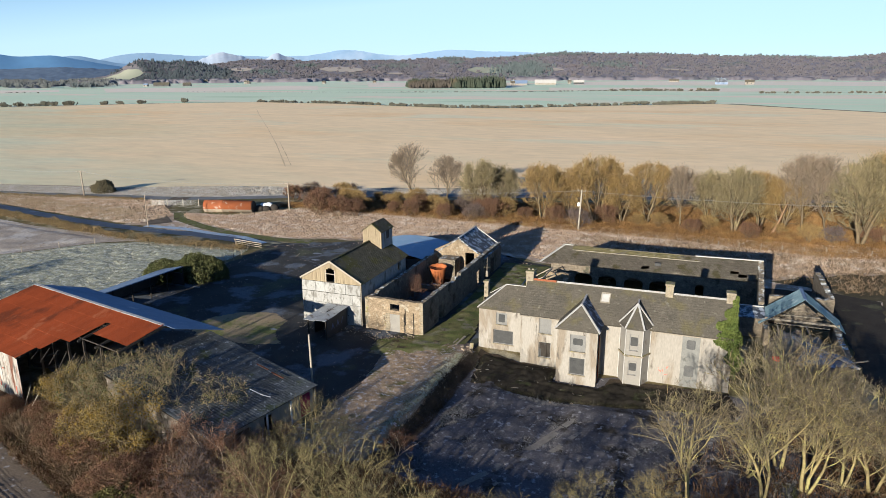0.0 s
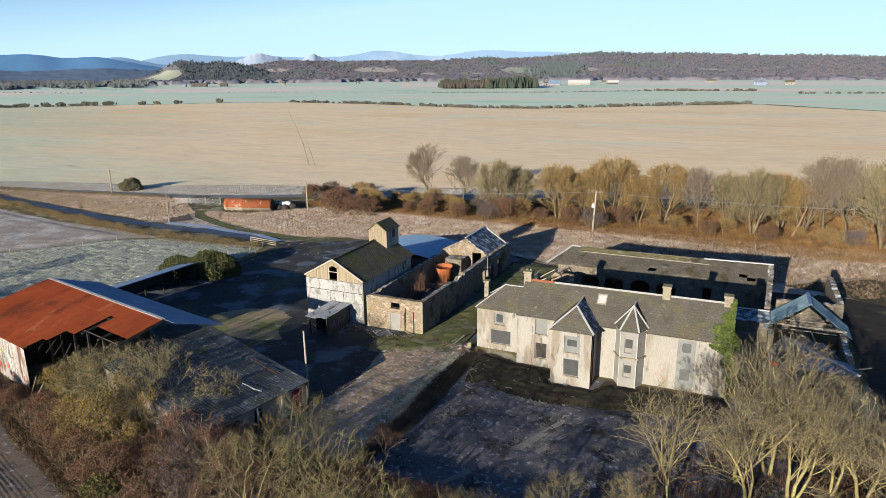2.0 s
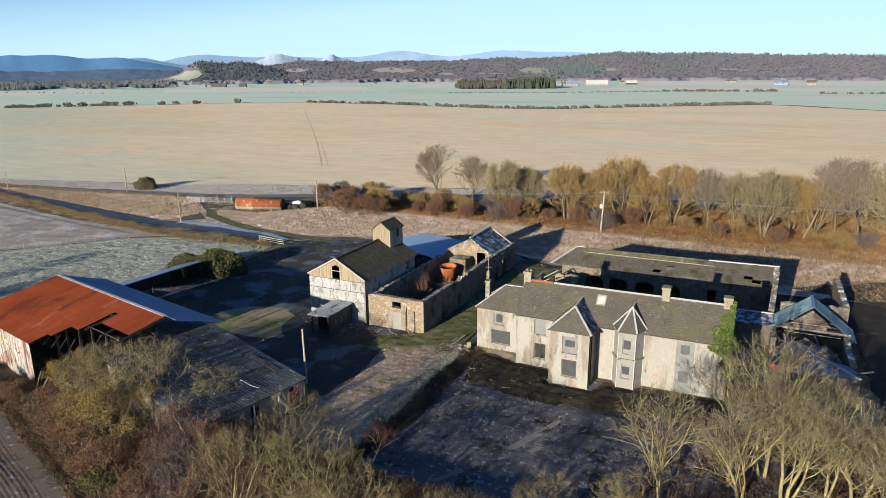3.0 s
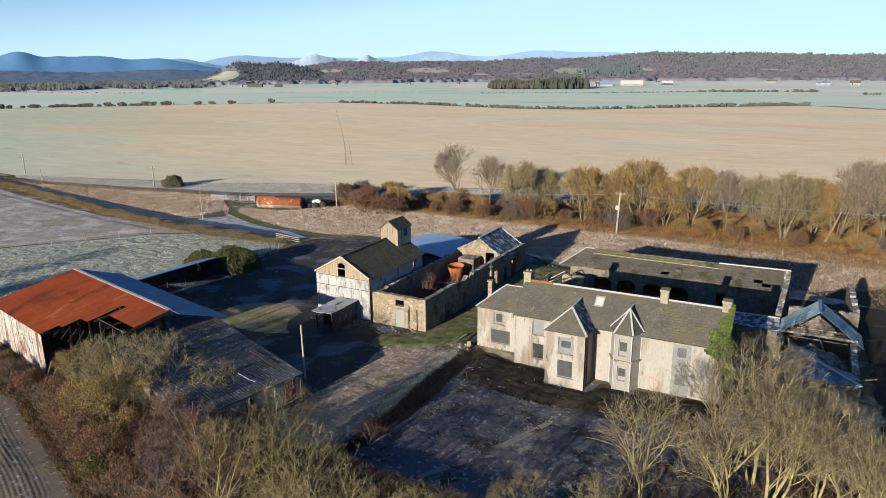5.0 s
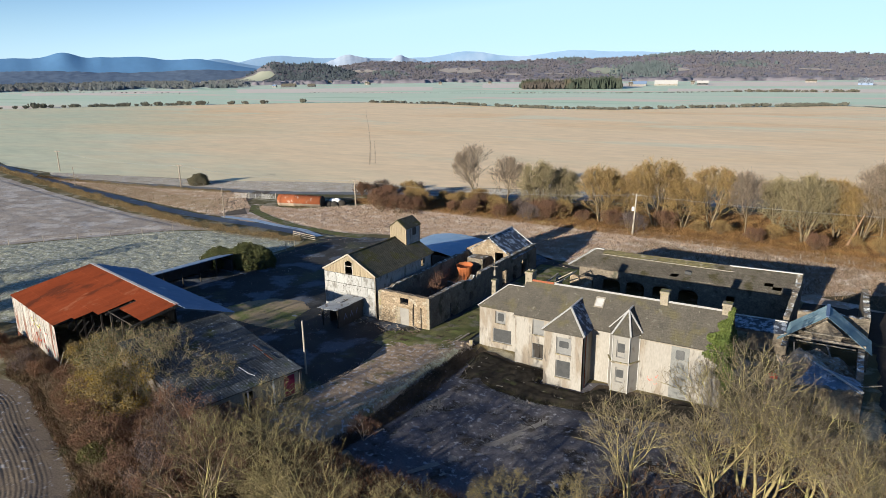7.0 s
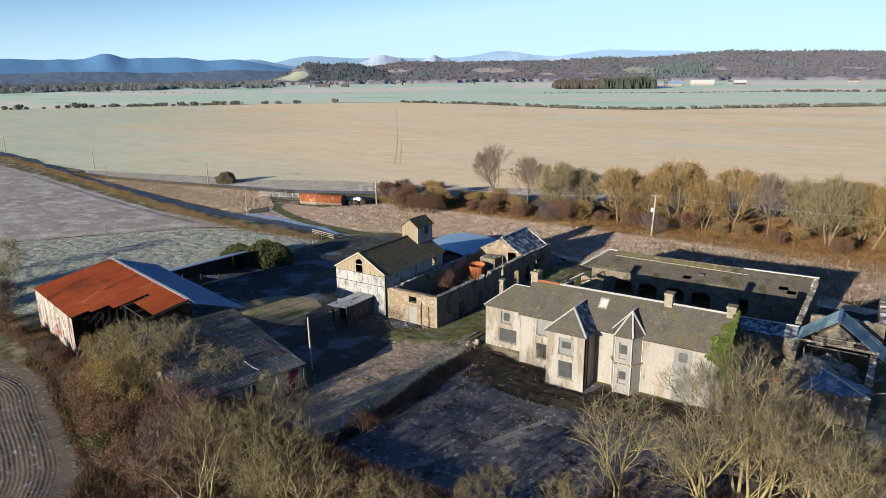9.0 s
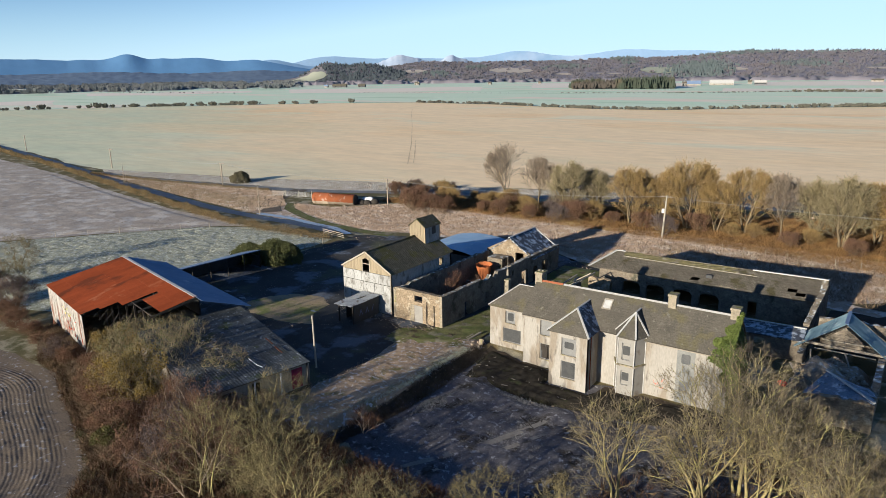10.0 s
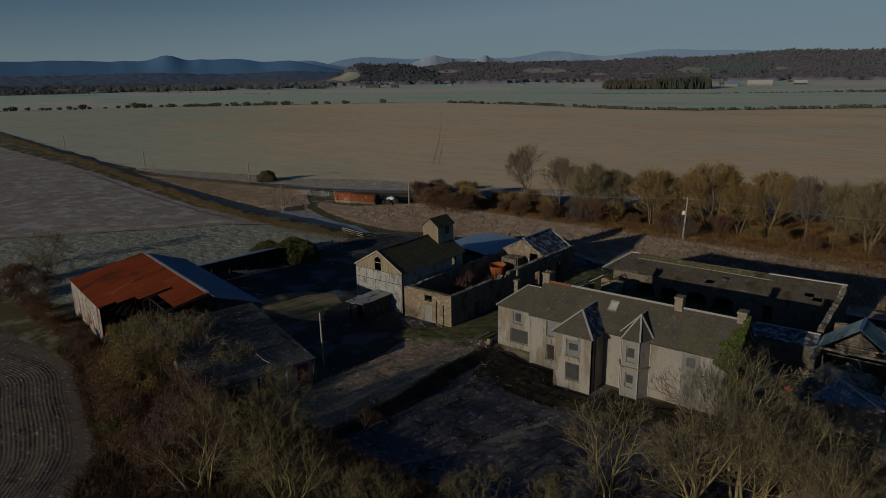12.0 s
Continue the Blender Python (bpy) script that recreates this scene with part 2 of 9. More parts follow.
M_ASB = mat("mossy grey cement sheet", (0.105, 0.097, 0.07), (0.062, 0.058, 0.044), 1.2, 5, 0.95, 0.8, grain=0.7, stain=(0.085, 0.08, 0.03), stain_scale=0.5, stain_cut=0.52, stain2=(0.17, 0.16, 0.125), scale2=2.6, cut2=0.6, rnd=0.03)
M_ASBF = mat("frosted grey cement sheet", (0.088, 0.097, 0.106), (0.052, 0.058, 0.064), 1.2, 5, 0.9, 0.6, grain=0.6, stain=(0.058, 0.068, 0.03), stain_scale=0.3, stain_cut=0.57, stain2=(0.20, 0.22, 0.25), scale2=2.2, cut2=0.58, rnd=0.22)
M_WHITEPANEL = mat("peeling whitewashed panel", (0.36, 0.358, 0.35), (0.28, 0.278, 0.27), 0.9, 9, 0.9, 0.3, grain=0.32, stain=(0.185, 0.178, 0.165), stain_scale=1.4, stain_cut=0.52, stain2=(0.10, 0.093, 0.085), scale2=3.4, cut2=0.6, rnd=0.08, squash=(1, 1, 0.5))
M_BOARD = mat("weathered pale boards", (0.31, 0.255, 0.17), (0.245, 0.20, 0.135), 1.2, 14, 0.9, 0.4, grain=0.35, stain=(0.16, 0.13, 0.09), stain_scale=1.0, rnd=0.10, squash=(3, 3, 0.5))
M_WOOD = mat("grey weathered timber", (0.22, 0.19, 0.15), (0.30, 0.27, 0.22), 2.0, 14, 0.9, 0.4, grain=0.35, rnd=0.15, squash=(3, 3, 0.6))
M_PALEWOOD = mat("pale sunlit post timber", (0.37, 0.335, 0.275), (0.30, 0.275, 0.23), 2.0, 14, 0.9, 0.4, grain=0.3)
# near-black base colour stands in for shade inside buildings
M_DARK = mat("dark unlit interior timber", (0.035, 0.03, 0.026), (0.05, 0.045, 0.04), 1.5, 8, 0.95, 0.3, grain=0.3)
M_SHEETWALL = mat("peeling white painted sheet", (0.40, 0.375, 0.345), (0.30, 0.28, 0.25), 1.2, 10, 0.8, 0.3, grain=0.45, stain=(0.17, 0.085, 0.06), stain_scale=0.8, stain_cut=0.51, stain2=(0.13, 0.12, 0.11), scale2=1.5, cut2=0.54, rnd=0.2, squash=(1.5, 1.5, 0.35))
M_BLIND = mat("grey boarded window", (0.155, 0.155, 0.155), (0.20, 0.197, 0.19), 1.5, 10, 0.7, 0.2, grain=0.25)
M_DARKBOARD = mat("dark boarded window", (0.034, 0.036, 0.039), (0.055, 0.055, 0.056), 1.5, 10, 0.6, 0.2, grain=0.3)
M_REDPAINT = mat("red paint", (0.55, 0.09, 0.05), (0.62, 0.12, 0.07), 3, 12, 0.7, 0.1, grain=0.15)
M_YELLOWPAINT = mat("yellow paint", (0.62, 0.52, 0.10), (0.66, 0.60, 0.22), 3, 12, 0.7, 0.1, grain=0.15)
M_PINK = mat("crimson painted board", (0.17, 0.018, 0.055), (0.13, 0.018, 0.04), 3, 12, 0.8, 0.1, grain=0.3)
M_WHITE = mat("white paint", (0.78, 0.78, 0.77), (0.70, 0.70, 0.70), 2, 12, 0.7, 0.1, grain=0.1)
M_RIDGETILE = mat("red clay ridge tile", (0.38, 0.13, 0.06), (0.30, 0.11, 0.06), 2, 12, 0.85, 0.2, grain=0.2)
M_RUBBLE = mat("frost-tipped loose rubble", (0.36, 0.285, 0.20), (0.23, 0.185, 0.135), 2.0, 7, 0.95, 0.6, grain=0.5, facing=((0.42, 0.40, 0.38), 0.3, 2.5), rnd=0.2)
# plants
M_TWIG_S = mat("grey-olive sycamore twigs", (0.185, 0.155, 0.105), (0.115, 0.095, 0.066), 0.5, 4, 0.9, 0.0, grain=0.5, stain=(0.25, 0.22, 0.10), stain_scale=0.5)
M_BARK = mat("lichen-yellow bark", (0.30, 0.25, 0.115), (0.15, 0.12, 0.065), 1.5, 9, 0.9, 0.4, grain=0.5, stain=(0.34, 0.315, 0.125), stain_scale=0.9, stain_cut=0.52)
M_TWIG = mat("olive-brown twigs", (0.25, 0.205, 0.12), (0.155, 0.122, 0.075), 0.5, 4, 0.9, 0.0, grain=0.5, stain=(0.31, 0.275, 0.115), stain_scale=0.5)
M_TWIG_R = mat("reddish brown twigs", (0.165, 0.088, 0.055), (0.125, 0.078, 0.056), 0.5, 4, 0.9, 0.0, grain=0.5, stain=(0.16, 0.125, 0.07), stain_scale=0.8)
M_TWIG_P = mat("purple-grey twigs", (0.15, 0.115, 0.105), (0.10, 0.08, 0.075), 0.5, 4, 0.9, 0.0, grain=0.45, stain=(0.17, 0.14, 0.09), stain_scale=0.8)
M_TWIG_O = mat("ochre winter twigs", (0.31, 0.215, 0.085), (0.21, 0.145, 0.062), 0.4, 4, 0.9, 0.0, grain=0.4, stain=(0.30, 0.245, 0.10), stain_scale=0.5)
M_BARK_B = mat("pale birch bark", (0.40, 0.325, 0.25), (0.25, 0.185, 0.13), 1.5, 8, 0.8, 0.2, grain=0.4)
M_BARK_G = mat("grey-brown bark", (0.165, 0.128, 0.08), (0.115, 0.09, 0.058), 1.5, 9, 0.9, 0.4, grain=0.4, stain=(0.22, 0.185, 0.10), stain_scale=0.8, stain_cut=0.55)
M_LEAF_Y = mat("yellowed leaves", (0.26, 0.17, 0.03), (0.15, 0.115, 0.03), 0.6, 5, 0.85, 0.0, grain=0.5)
M_LEAF_O = mat("withered orange-brown leaves", (0.17, 0.10, 0.052), (0.12, 0.078, 0.046), 0.6, 5, 0.85, 0.0, grain=0.4)
M_LEAF_G = mat("olive green leaves", (0.085, 0.105, 0.03), (0.055, 0.075, 0.022), 0.6, 5, 0.7, 0.0, grain=0.35)
M_IVY = mat("green ivy leaves", (0.062, 0.09, 0.017), (0.115, 0.14, 0.03), 0.8, 5, 0.7, 0.0, grain=0.5)
M_HOLLY = mat("dark evergreen leaves", (0.062, 0.072, 0.026), (0.10, 0.10, 0.042), 0.8, 5, 0.85, 0.0, grain=0.5)
M_STRAW = mat("dry grass blades", (0.50, 0.39, 0.30), (0.37, 0.275, 0.20), 0.35, 3, 0.95, 0.0, grain=0.45, stain=(0.60, 0.52, 0.45), stain_scale=0.4, stain_cut=0.52)
M_BRACKEN = mat("brown bracken and bramble", (0.095, 0.055, 0.03), (0.058, 0.036, 0.022), 0.4, 3, 0.95, 0.0, grain=0.55, stain=(0.15, 0.11, 0.055), stain_scale=0.3, stain2=(0.045, 0.05, 0.02), scale2=0.35, cut2=0.57)
M_HEDGE = mat("brown clipped hedge twigs", (0.25, 0.18, 0.085), (0.15, 0.11, 0.058), 0.5, 3, 0.95, 0.3, grain=0.5, stain=(0.11, 0.095, 0.05), stain_scale=0.3, stain_cut=0.54)
# distance
M_PINE = mat("dark far conifers", (0.042, 0.056, 0.043), (0.058, 0.064, 0.048), 0.02, 0.3, 0.95, 0.0, grain=0.35, stain=(0.08, 0.065, 0.045), stain_scale=0.02, stain_cut=0.58)
# mountain base colours have the air haze mixed in as blue
M_HAZE_BLUE = mat("distant mountains, haze in their blue", (0.098, 0.205, 0.385), (0.112, 0.222, 0.405), 0.002, 0.02, 1.0, 0.0, grain=0.1)
M_HAZE_PALE = mat("distant mountains, haze in their pale blue", (0.195, 0.285, 0.43), (0.175, 0.265, 0.41), 0.002, 0.02, 1.0, 0.0, grain=0.1, stain=(0.235, 0.315, 0.45), stain_scale=0.003, stain_cut=0.55)
# lighter copy of the house slates: sun on the low roof put into colour
M_SLATE_L = mat("sagging slates lightened for sun", (0.24, 0.215, 0.175), (0.185, 0.165, 0.135), 0.5, 6, 0.85, 0.6, grain=0.55, stain=(0.13, 0.118, 0.065), stain_scale=0.5, stain_cut=0.54, stain2=(0.30, 0.265, 0.21), scale2=1.6, cut2=0.6, brick=(0.3, 0.24, 0.2, 0.03))
M_BRACKEN_B = mat("rusty roadside undergrowth", (0.31, 0.18, 0.068), (0.17, 0.10, 0.045), 0.3, 3, 0.95, 0.0, grain=0.45, stain=(0.36, 0.26, 0.11), stain_scale=0.25, stain2=(0.13, 0.08, 0.04), scale2=0.5, cut2=0.56)
M_FROSTGRASS = mat("frosted pasture tufts", (0.50, 0.49, 0.40), (0.36, 0.35, 0.24), 0.6, 3, 0.95, 0.0, grain=0.4)
M_DEADGRASS = mat("dull dead grass", (0.20, 0.145, 0.09), (0.13, 0.095, 0.06), 0.4, 3, 0.95, 0.0, grain=0.45, stain=(0.27, 0.22, 0.16), stain_scale=0.4)
M_TWIG_B = mat("olive lichened twigs", (0.27, 0.225, 0.125), (0.18, 0.15, 0.09), 0.5, 4, 0.9, 0.0, grain=0.4, stain=(0.31, 0.26, 0.12), stain_scale=0.5)
M_TWIG_A = mat("grey-brown ash twigs", (0.26, 0.205, 0.15), (0.185, 0.15, 0.115), 0.5, 4, 0.9, 0.0, grain=0.4)
M_OCHRE = mat("ochre dead verge grass", (0.40, 0.315, 0.205), (0.27, 0.21, 0.135), 0.35, 3, 0.95, 0.0, grain=0.5, stain=(0.40, 0.35, 0.28), stain_scale=0.3, stain2=(0.13, 0.10, 0.065), scale2=0.5, cut2=0.58)
M_TWIG_Y = mat("yellow-green elder twigs", (0.235, 0.195, 0.09), (0.135, 0.112, 0.064), 0.5, 4, 0.9, 0.0, grain=0.55, stain=(0.085, 0.07, 0.042), stain_scale=0.5, stain_cut=0.55)
M_POLE = mat("grey-brown pole timber", (0.33, 0.28, 0.215), (0.25, 0.215, 0.17), 2.0, 14, grain=0.3)

# ---- builders ----
RNG = random.Random(5)


def hold(name, m=None):
    """An Empty at the base of a thing."""
    o = new(name)
    o.empty_display_size = 0.2
    if m is not None:
        o.matrix_world = m
    return o


def raw(name, verts, faces, material, parent=None, label="", smooth=False):
    """One mesh object from vertices and faces (lists or arrays of one face size)."""
    me = bpy.data.meshes.new(name)
    if isinstance(faces, np.ndarray):
        v = np.asarray(verts, dtype=np.float32)
        n, k = faces.shape
        me.vertices.add(len(v))
        me.vertices.foreach_set("co", v.ravel())
        me.loops.add(n * k)
        me.loops.foreach_set("vertex_index", faces.ravel().astype(np.int32))
        me.polygons.add(n)
        me.polygons.foreach_set("loop_start", np.arange(0, n * k, k, dtype=np.int32))
        me.update(calc_edges=True)
        me.validate()
    else:
        me.from_pydata([tuple(v) for v in verts], [], faces)
        me.update()
    me.materials.append(material)
    if smooth:
        me.polygons.foreach_set("use_smooth", np.ones(len(me.polygons), dtype=bool))
    o = new(name, me)
    if parent:
        o.parent = parent
    if label:
        tagged(o, label)
    return o


def part(name, bm, material, parent=None, label="", smooth=False):
    """A bmesh as one mesh object under a thing or a part."""
    me = bpy.data.meshes.new(name)
    bmesh.ops.recalc_face_normals(bm, faces=bm.faces)
    bm.to_mesh(me)
    bm.free()
    me.materials.append(material)
    if smooth:
        for p in me.polygons:
            p.use_smooth = True
    o = new(name, me)
    if parent:
        o.parent = parent
    if label:
        tagged(o, label)
    return o


def hexa(bm, p):
    """A closed block from eight corners: four below, four above, both in the same turn."""
    v = [bm.verts.new(q) for q in p]
    for f in ((3, 2, 1, 0), (4, 5, 6, 7), (0, 1, 5, 4), (1, 2, 6, 5), (2, 3, 7, 6), (3, 0, 4, 7)):
        bm.faces.new([v[i] for i in f])


def box(bm, x0, x1, y0, y1, z0, z1):
    hexa(bm, [(x0, y0, z0), (x1, y0, z0), (x1, y1, z0), (x0, y1, z0), (x0, y0, z1), (x1, y0, z1), (x1, y1, z1), (x0, y1, z1)])


def block(name, dims, material, parent=None, label="", bevel=0.0):
    bm = bmesh.new()
    box(bm, *dims)
    if bevel:
        bmesh.ops.bevel(bm, geom=bm.edges[:], offset=bevel, segments=1, affect="EDGES")
    return part(name, bm, material, parent, label)


def slab(bm, quad, t):
    """A plate from four corners in turn, t thick below them."""
    q = [Vector(p) for p in quad]
    n = (q[1] - q[0]).cross(q[3] - q[0]).normalized()
    if n.z < 0:
        n = -n
    hexa(bm, [p - n * t for p in q] + q)


def beam(bm, a, b, w, h=None):
    """A squared timber from a to b."""
    a, b = Vector(a), Vector(b)
    d = (b - a).normalized()
    s = d.cross(Vector((0, 0, 1)))
    s = Vector((1, 0, 0)) if s.length < 1e-3 else s.normalized()
    u = s.cross(d)
    h = h or w
    c = [(-w / 2, -h / 2), (w / 2, -h / 2), (w / 2, h / 2), (-w / 2, h / 2)]
    hexa(bm, [a + s * i + u * j for i, j in c] + [b + s * i + u * j for i, j in c])


def rod(bm, a, b, r0, r1, n=8):
    a, b = Vector(a), Vector(b)
    d = (b - a).normalized()
    s = d.orthogonal().normalized()
    u = d.cross(s)
    ra = [bm.verts.new(a + (s * math.cos(6.2832 * i / n) + u * math.sin(6.2832 * i / n)) * r0) for i in range(n)]
    rb = [bm.verts.new(b + (s * math.cos(6.2832 * i / n) + u * math.sin(6.2832 * i / n)) * r1) for i in range(n)]
    for i in range(n):
        bm.faces.new((ra[i], ra[(i + 1) % n], rb[(i + 1) % n], rb[i]))
    bm.faces.new(ra[::-1])
    bm.faces.new(rb)


def wall(name, a, b, z0, top, thick, material, parent=None, label="", openings=(), cuts=()):
    """A wall from a to b (plan), its outer face on that line and its thickness to the left of it. top: a height, or a
    function of the way along. Openings (from, to, sill, head) go right through it."""
    a, b = Vector((*a, 0)), Vector((*b, 0))
    d = (b - a)
    L = d.length
    d.normalize()
    n = Vector((-d.y, d.x, 0))
    tf = top if callable(top) else (lambda s: top)
    xs = sorted({0.0, L, *[min(max(c, 0), L) for c in cuts], *[v for o in openings for v in o[:2]]})
    zs = sorted({z0, *[v for o in openings for v in o[2:]]})
    nz = len(zs)

    def solid(i, j):
        if i < 0 or i >= len(xs) - 1 or j < 0 or j >= nz:
            return False
        cx, zlo = (xs[i] + xs[i + 1]) / 2, zs[j]
        zhi = zs[j + 1] if j + 1 < nz else zlo + 0.01
        return not any(o[0] < cx < o[1] and o[2] <= zlo + 1e-6 and zhi <= o[3] + 1e-6 for o in openings)

    verts, index, faces = [], {}, []

    def vid(i, j, s):
        k = (i, j, s)
        if k not in index:
            z = zs[j] if j < nz else max(tf(xs[i]), zs[-1] + 0.02)
            p = a + d * xs[i] + n * (thick * s)
            index[k] = len(verts)
            verts.append((p.x, p.y, z))
        return index[k]

    for i in range(len(xs) - 1):
        for j in range(nz):
            if not solid(i, j):
                continue
            faces.append((vid(i, j, 0), vid(i + 1, j, 0), vid(i + 1, j + 1, 0), vid(i, j + 1, 0)))
            faces.append((vid(i + 1, j, 1), vid(i, j, 1), vid(i, j + 1, 1), vid(i + 1, j + 1, 1)))
            if not solid(i - 1, j):
                faces.append((vid(i, j, 1), vid(i, j, 0), vid(i, j + 1, 0), vid(i, j + 1, 1)))
            if not solid(i + 1, j):
                faces.append((vid(i + 1, j, 0), vid(i + 1, j, 1), vid(i + 1, j + 1, 1), vid(i + 1, j + 1, 0)))
            if not solid(i, j - 1):
                faces.append((vid(i, j, 1), vid(i + 1, j, 1), vid(i + 1, j, 0), vid(i, j, 0)))
            if not solid(i, j + 1):
                faces.append((vid(i, j + 1, 0), vid(i + 1, j + 1, 0), vid(i + 1, j + 1, 1), vid(i, j + 1, 1)))
    return raw(name, verts, faces, material, parent, label)


def ragged(base, amp, step, length, seed, dips=()):
    """A broken wall head: heights at even steps, and the cuts that a wall needs for it."""
    r = random.Random(seed)
    n = max(2, int(length / step))
    hs = [base + r.uniform(-amp, amp) * (0.4 + 0.6 * r.random()) for _ in range(n + 1)]
    for c, w, drop in dips:
        for i in range(n + 1):
            s = i * length / n
            if abs(s - c) < w:
                hs[i] -= drop * (1 - 0.5 * abs(s - c) / w)

    def f(s):
        k = min(max(s / length * n, 0), n - 1e-6)
        i = int(k)
        return hs[i] + (hs[i + 1] - hs[i]) * (k - i)
    return f, [i * length / n for i in range(n + 1)]


def sheets(thing, o, u, v, nu, nv, lu, lv, material, name="sheet", skip=(), t=0.03, corrugate=0.0, wobble=0.004, seed=1, pitch=0.15):
    """Overlapping roofing or cladding sheets, nu along u and nv down v, each an object of its own on one mesh."""
    r = random.Random(seed)
    o, u, v = Vector(o), Vector(u).normalized(), Vector(v).normalized()
    n = u.cross(v).normalized()
    if n.z < -0.01:
        n = -n
    k = max(2, int(lu / pitch + 0.01) * 2) if corrugate else 2
    verts, faces = [], []
    for j in (0, 1):
        for i in range(k + 1):
            z = (corrugate if i % 2 else -corrugate) if corrugate else 0
            verts.append((i * lu * 1.03 / k, j * lv * 1.05, z))
    for i in range(k):
        faces.append((i, i + 1, k + 2 + i, k + 1 + i))
    m = len(verts)
    verts += [(x, y, z - t) for x, y, z in verts]
    faces += [tuple(q + m for q in f[::-1]) for f in faces]
    faces += [(i + 1, i, m + i, m + i + 1) for i in range(k)] + [(k + 1 + i, k + 2 + i, m + k + 2 + i, m + k + 1 + i) for i in range(k)]
    faces += [(0, k + 1, m + k + 1, m), (k, m + k, m + 2 * k + 1, 2 * k + 1)]
    me = bpy.data.meshes.new(name)
    me.from_pydata(verts, [], faces)
    me.materials.append(material)
    R = Matrix((u, v, n)).transposed().to_4x4()
    out = []
    for j in range(nv):
        for i in range(nu):
            if (i, j) in skip:
                continue
            ob = new(name, me)
            ob.parent = thing
            p = o + u * (i * lu) + v * (j * lv) + n * (0.012 * ((i + j) % 2) + 0.02 * (nv - j) + r.uniform(0, 0.01))
            ob.matrix_basis = Matrix.Translation(p) @ R @ pose(0, 0, 0, r.gauss(0, wobble * 60), r.gauss(0, wobble * 60), r.gauss(0, wobble * 60))
            out.append(ob)
    return out


def tubes(seg, sides=3):
    """Arrays of tapered tubes from rows x0 y0 z0 x1 y1 z1 r0 r1."""
    s = np.asarray(seg, dtype=np.float64)
    p, q = s[:, :3], s[:, 3:6]
    d = q - p
    d /= np.maximum(np.linalg.norm(d, axis=1, keepdims=True), 1e-9)
    ref = np.where(np.abs(d[:, 2:3]) > 0.9, np.array([[1.0, 0, 0]]), np.array([[0, 0, 1.0]]))
    a = np.cross(d, ref)
    a /= np.linalg.norm(a, axis=1, keepdims=True)
    b = np.cross(d, a)
    vs = []
    for k, (e, r) in enumerate(((p, s[:, 6:7]), (q, s[:, 7:8]))):
        for i in range(sides):
            t = 6.2832 * i / sides
            vs.append(e + (a * math.cos(t) + b * math.sin(t)) * r)
    v = np.stack(vs, 1).reshape(-1, 3)
    n = len(s)
    base = (np.arange(n) * 2 * sides)[:, None]
    f = []
    for i in range(sides):
        j = (i + 1) % sides
        f.append(np.concatenate([base + i, base + j, base + sides + j, base + sides + i], 1))
    return v, np.concatenate(f, 0)


def grow(seed, height, stems=1, crown=0.4, r0=0.16, kids=(9, 6, 4), clear=0.2, lean=0.2, twig=0.012, angle=0.75, bend=0.10, low=0.12, rise=0.22, slim=0.45, wood=2):
    """The limbs of a bare tree or shrub inside a rounded crown: rows of thick segments, and of thin ones.
    crown: its radius over its height; wood: how many orders of limbs count as thick; low: where the crown begins; angle: how far branches turn from their limb."""
    r = random.Random(seed)
    thick, thin = [], []
    cz, az = height * (0.5 + low / 2), height * (0.5 - low / 2)
    ax = height * crown

    def reach(p, d):
        """How far the way d runs from p to the crown's edge."""
        P = Vector((p.x / ax, p.y / ax, (p.z - cz) / az))
        D = Vector((d.x / ax, d.y / ax, d.z / az))
        A, B, C = D.dot(D), P.dot(D), P.dot(P) - 1
        q = B * B - A * C
        return max(0.0, (-B + math.sqrt(q)) / A) if q > 0 else 0.0

    def limb(p, d, L, ra, lev):
        n = (6, 5, 3, 2)[lev]
        pts, ds = [p], [d]
        for i in range(n):
            d = (d + Vector((r.gauss(0, bend), r.gauss(0, bend), r.gauss(0, bend) + rise * (0.3 if lev else 0.1)))).normalized()
            p = p + d * (L / n)
            pts.append(p)
            ds.append(d)
        for i in range(n):
            row = (*pts[i], *pts[i + 1], max(ra * (1 - 0.82 * i / n), twig), max(ra * (1 - 0.82 * (i + 1) / n), twig * 0.7))
            (thick if lev < wood else thin).append(row)
        if lev >= len(kids):
            return
        c0 = clear if lev == 0 else 0.18
        for i in range(kids[lev]):
            f = c0 + (1 - c0) * (i + r.random()) / kids[lev]
            k = min(int(f * n), n - 1)
            q = pts[k].lerp(pts[k + 1], f * n - k)
            side = ds[k + 1].orthogonal().normalized()
            side.rotate(Matrix.Rotation(r.random() * 6.2832, 3, ds[k + 1]))
            t = angle * r.uniform(0.6, 1.35)
            dd = (ds[k + 1] * math.cos(t) + side * math.sin(t)).normalized()
            R = reach(q, dd)
            if lev == 0:
                LL = R * r.uniform(0.65, 1.0)
            else:
                LL = min(L * r.uniform(0.35, 0.6), R * 1.05)
            if LL > 0.15:
                limb(q, dd, LL, ra * (1 - 0.7 * f) * (slim if lev == 0 else 0.55), lev + 1)

    for i in range(stems):
        a = 6.2832 * (i + r.random() * 0.6) / stems
        ln = lean * r.uniform(0.6, 1.3)
        d0 = Vector((math.cos(a) * ln, math.sin(a) * ln, 1)).normalized()
        o = Vector((math.cos(a), math.sin(a), 0)) * (0.2 * (stems > 1))
        limb(o, d0, reach(o + Vector((0, 0, height * low + 0.05)), d0) * r.uniform(0.85, 1.0), r0 * r.uniform(0.75, 1.1), 0)
    return thick, thin


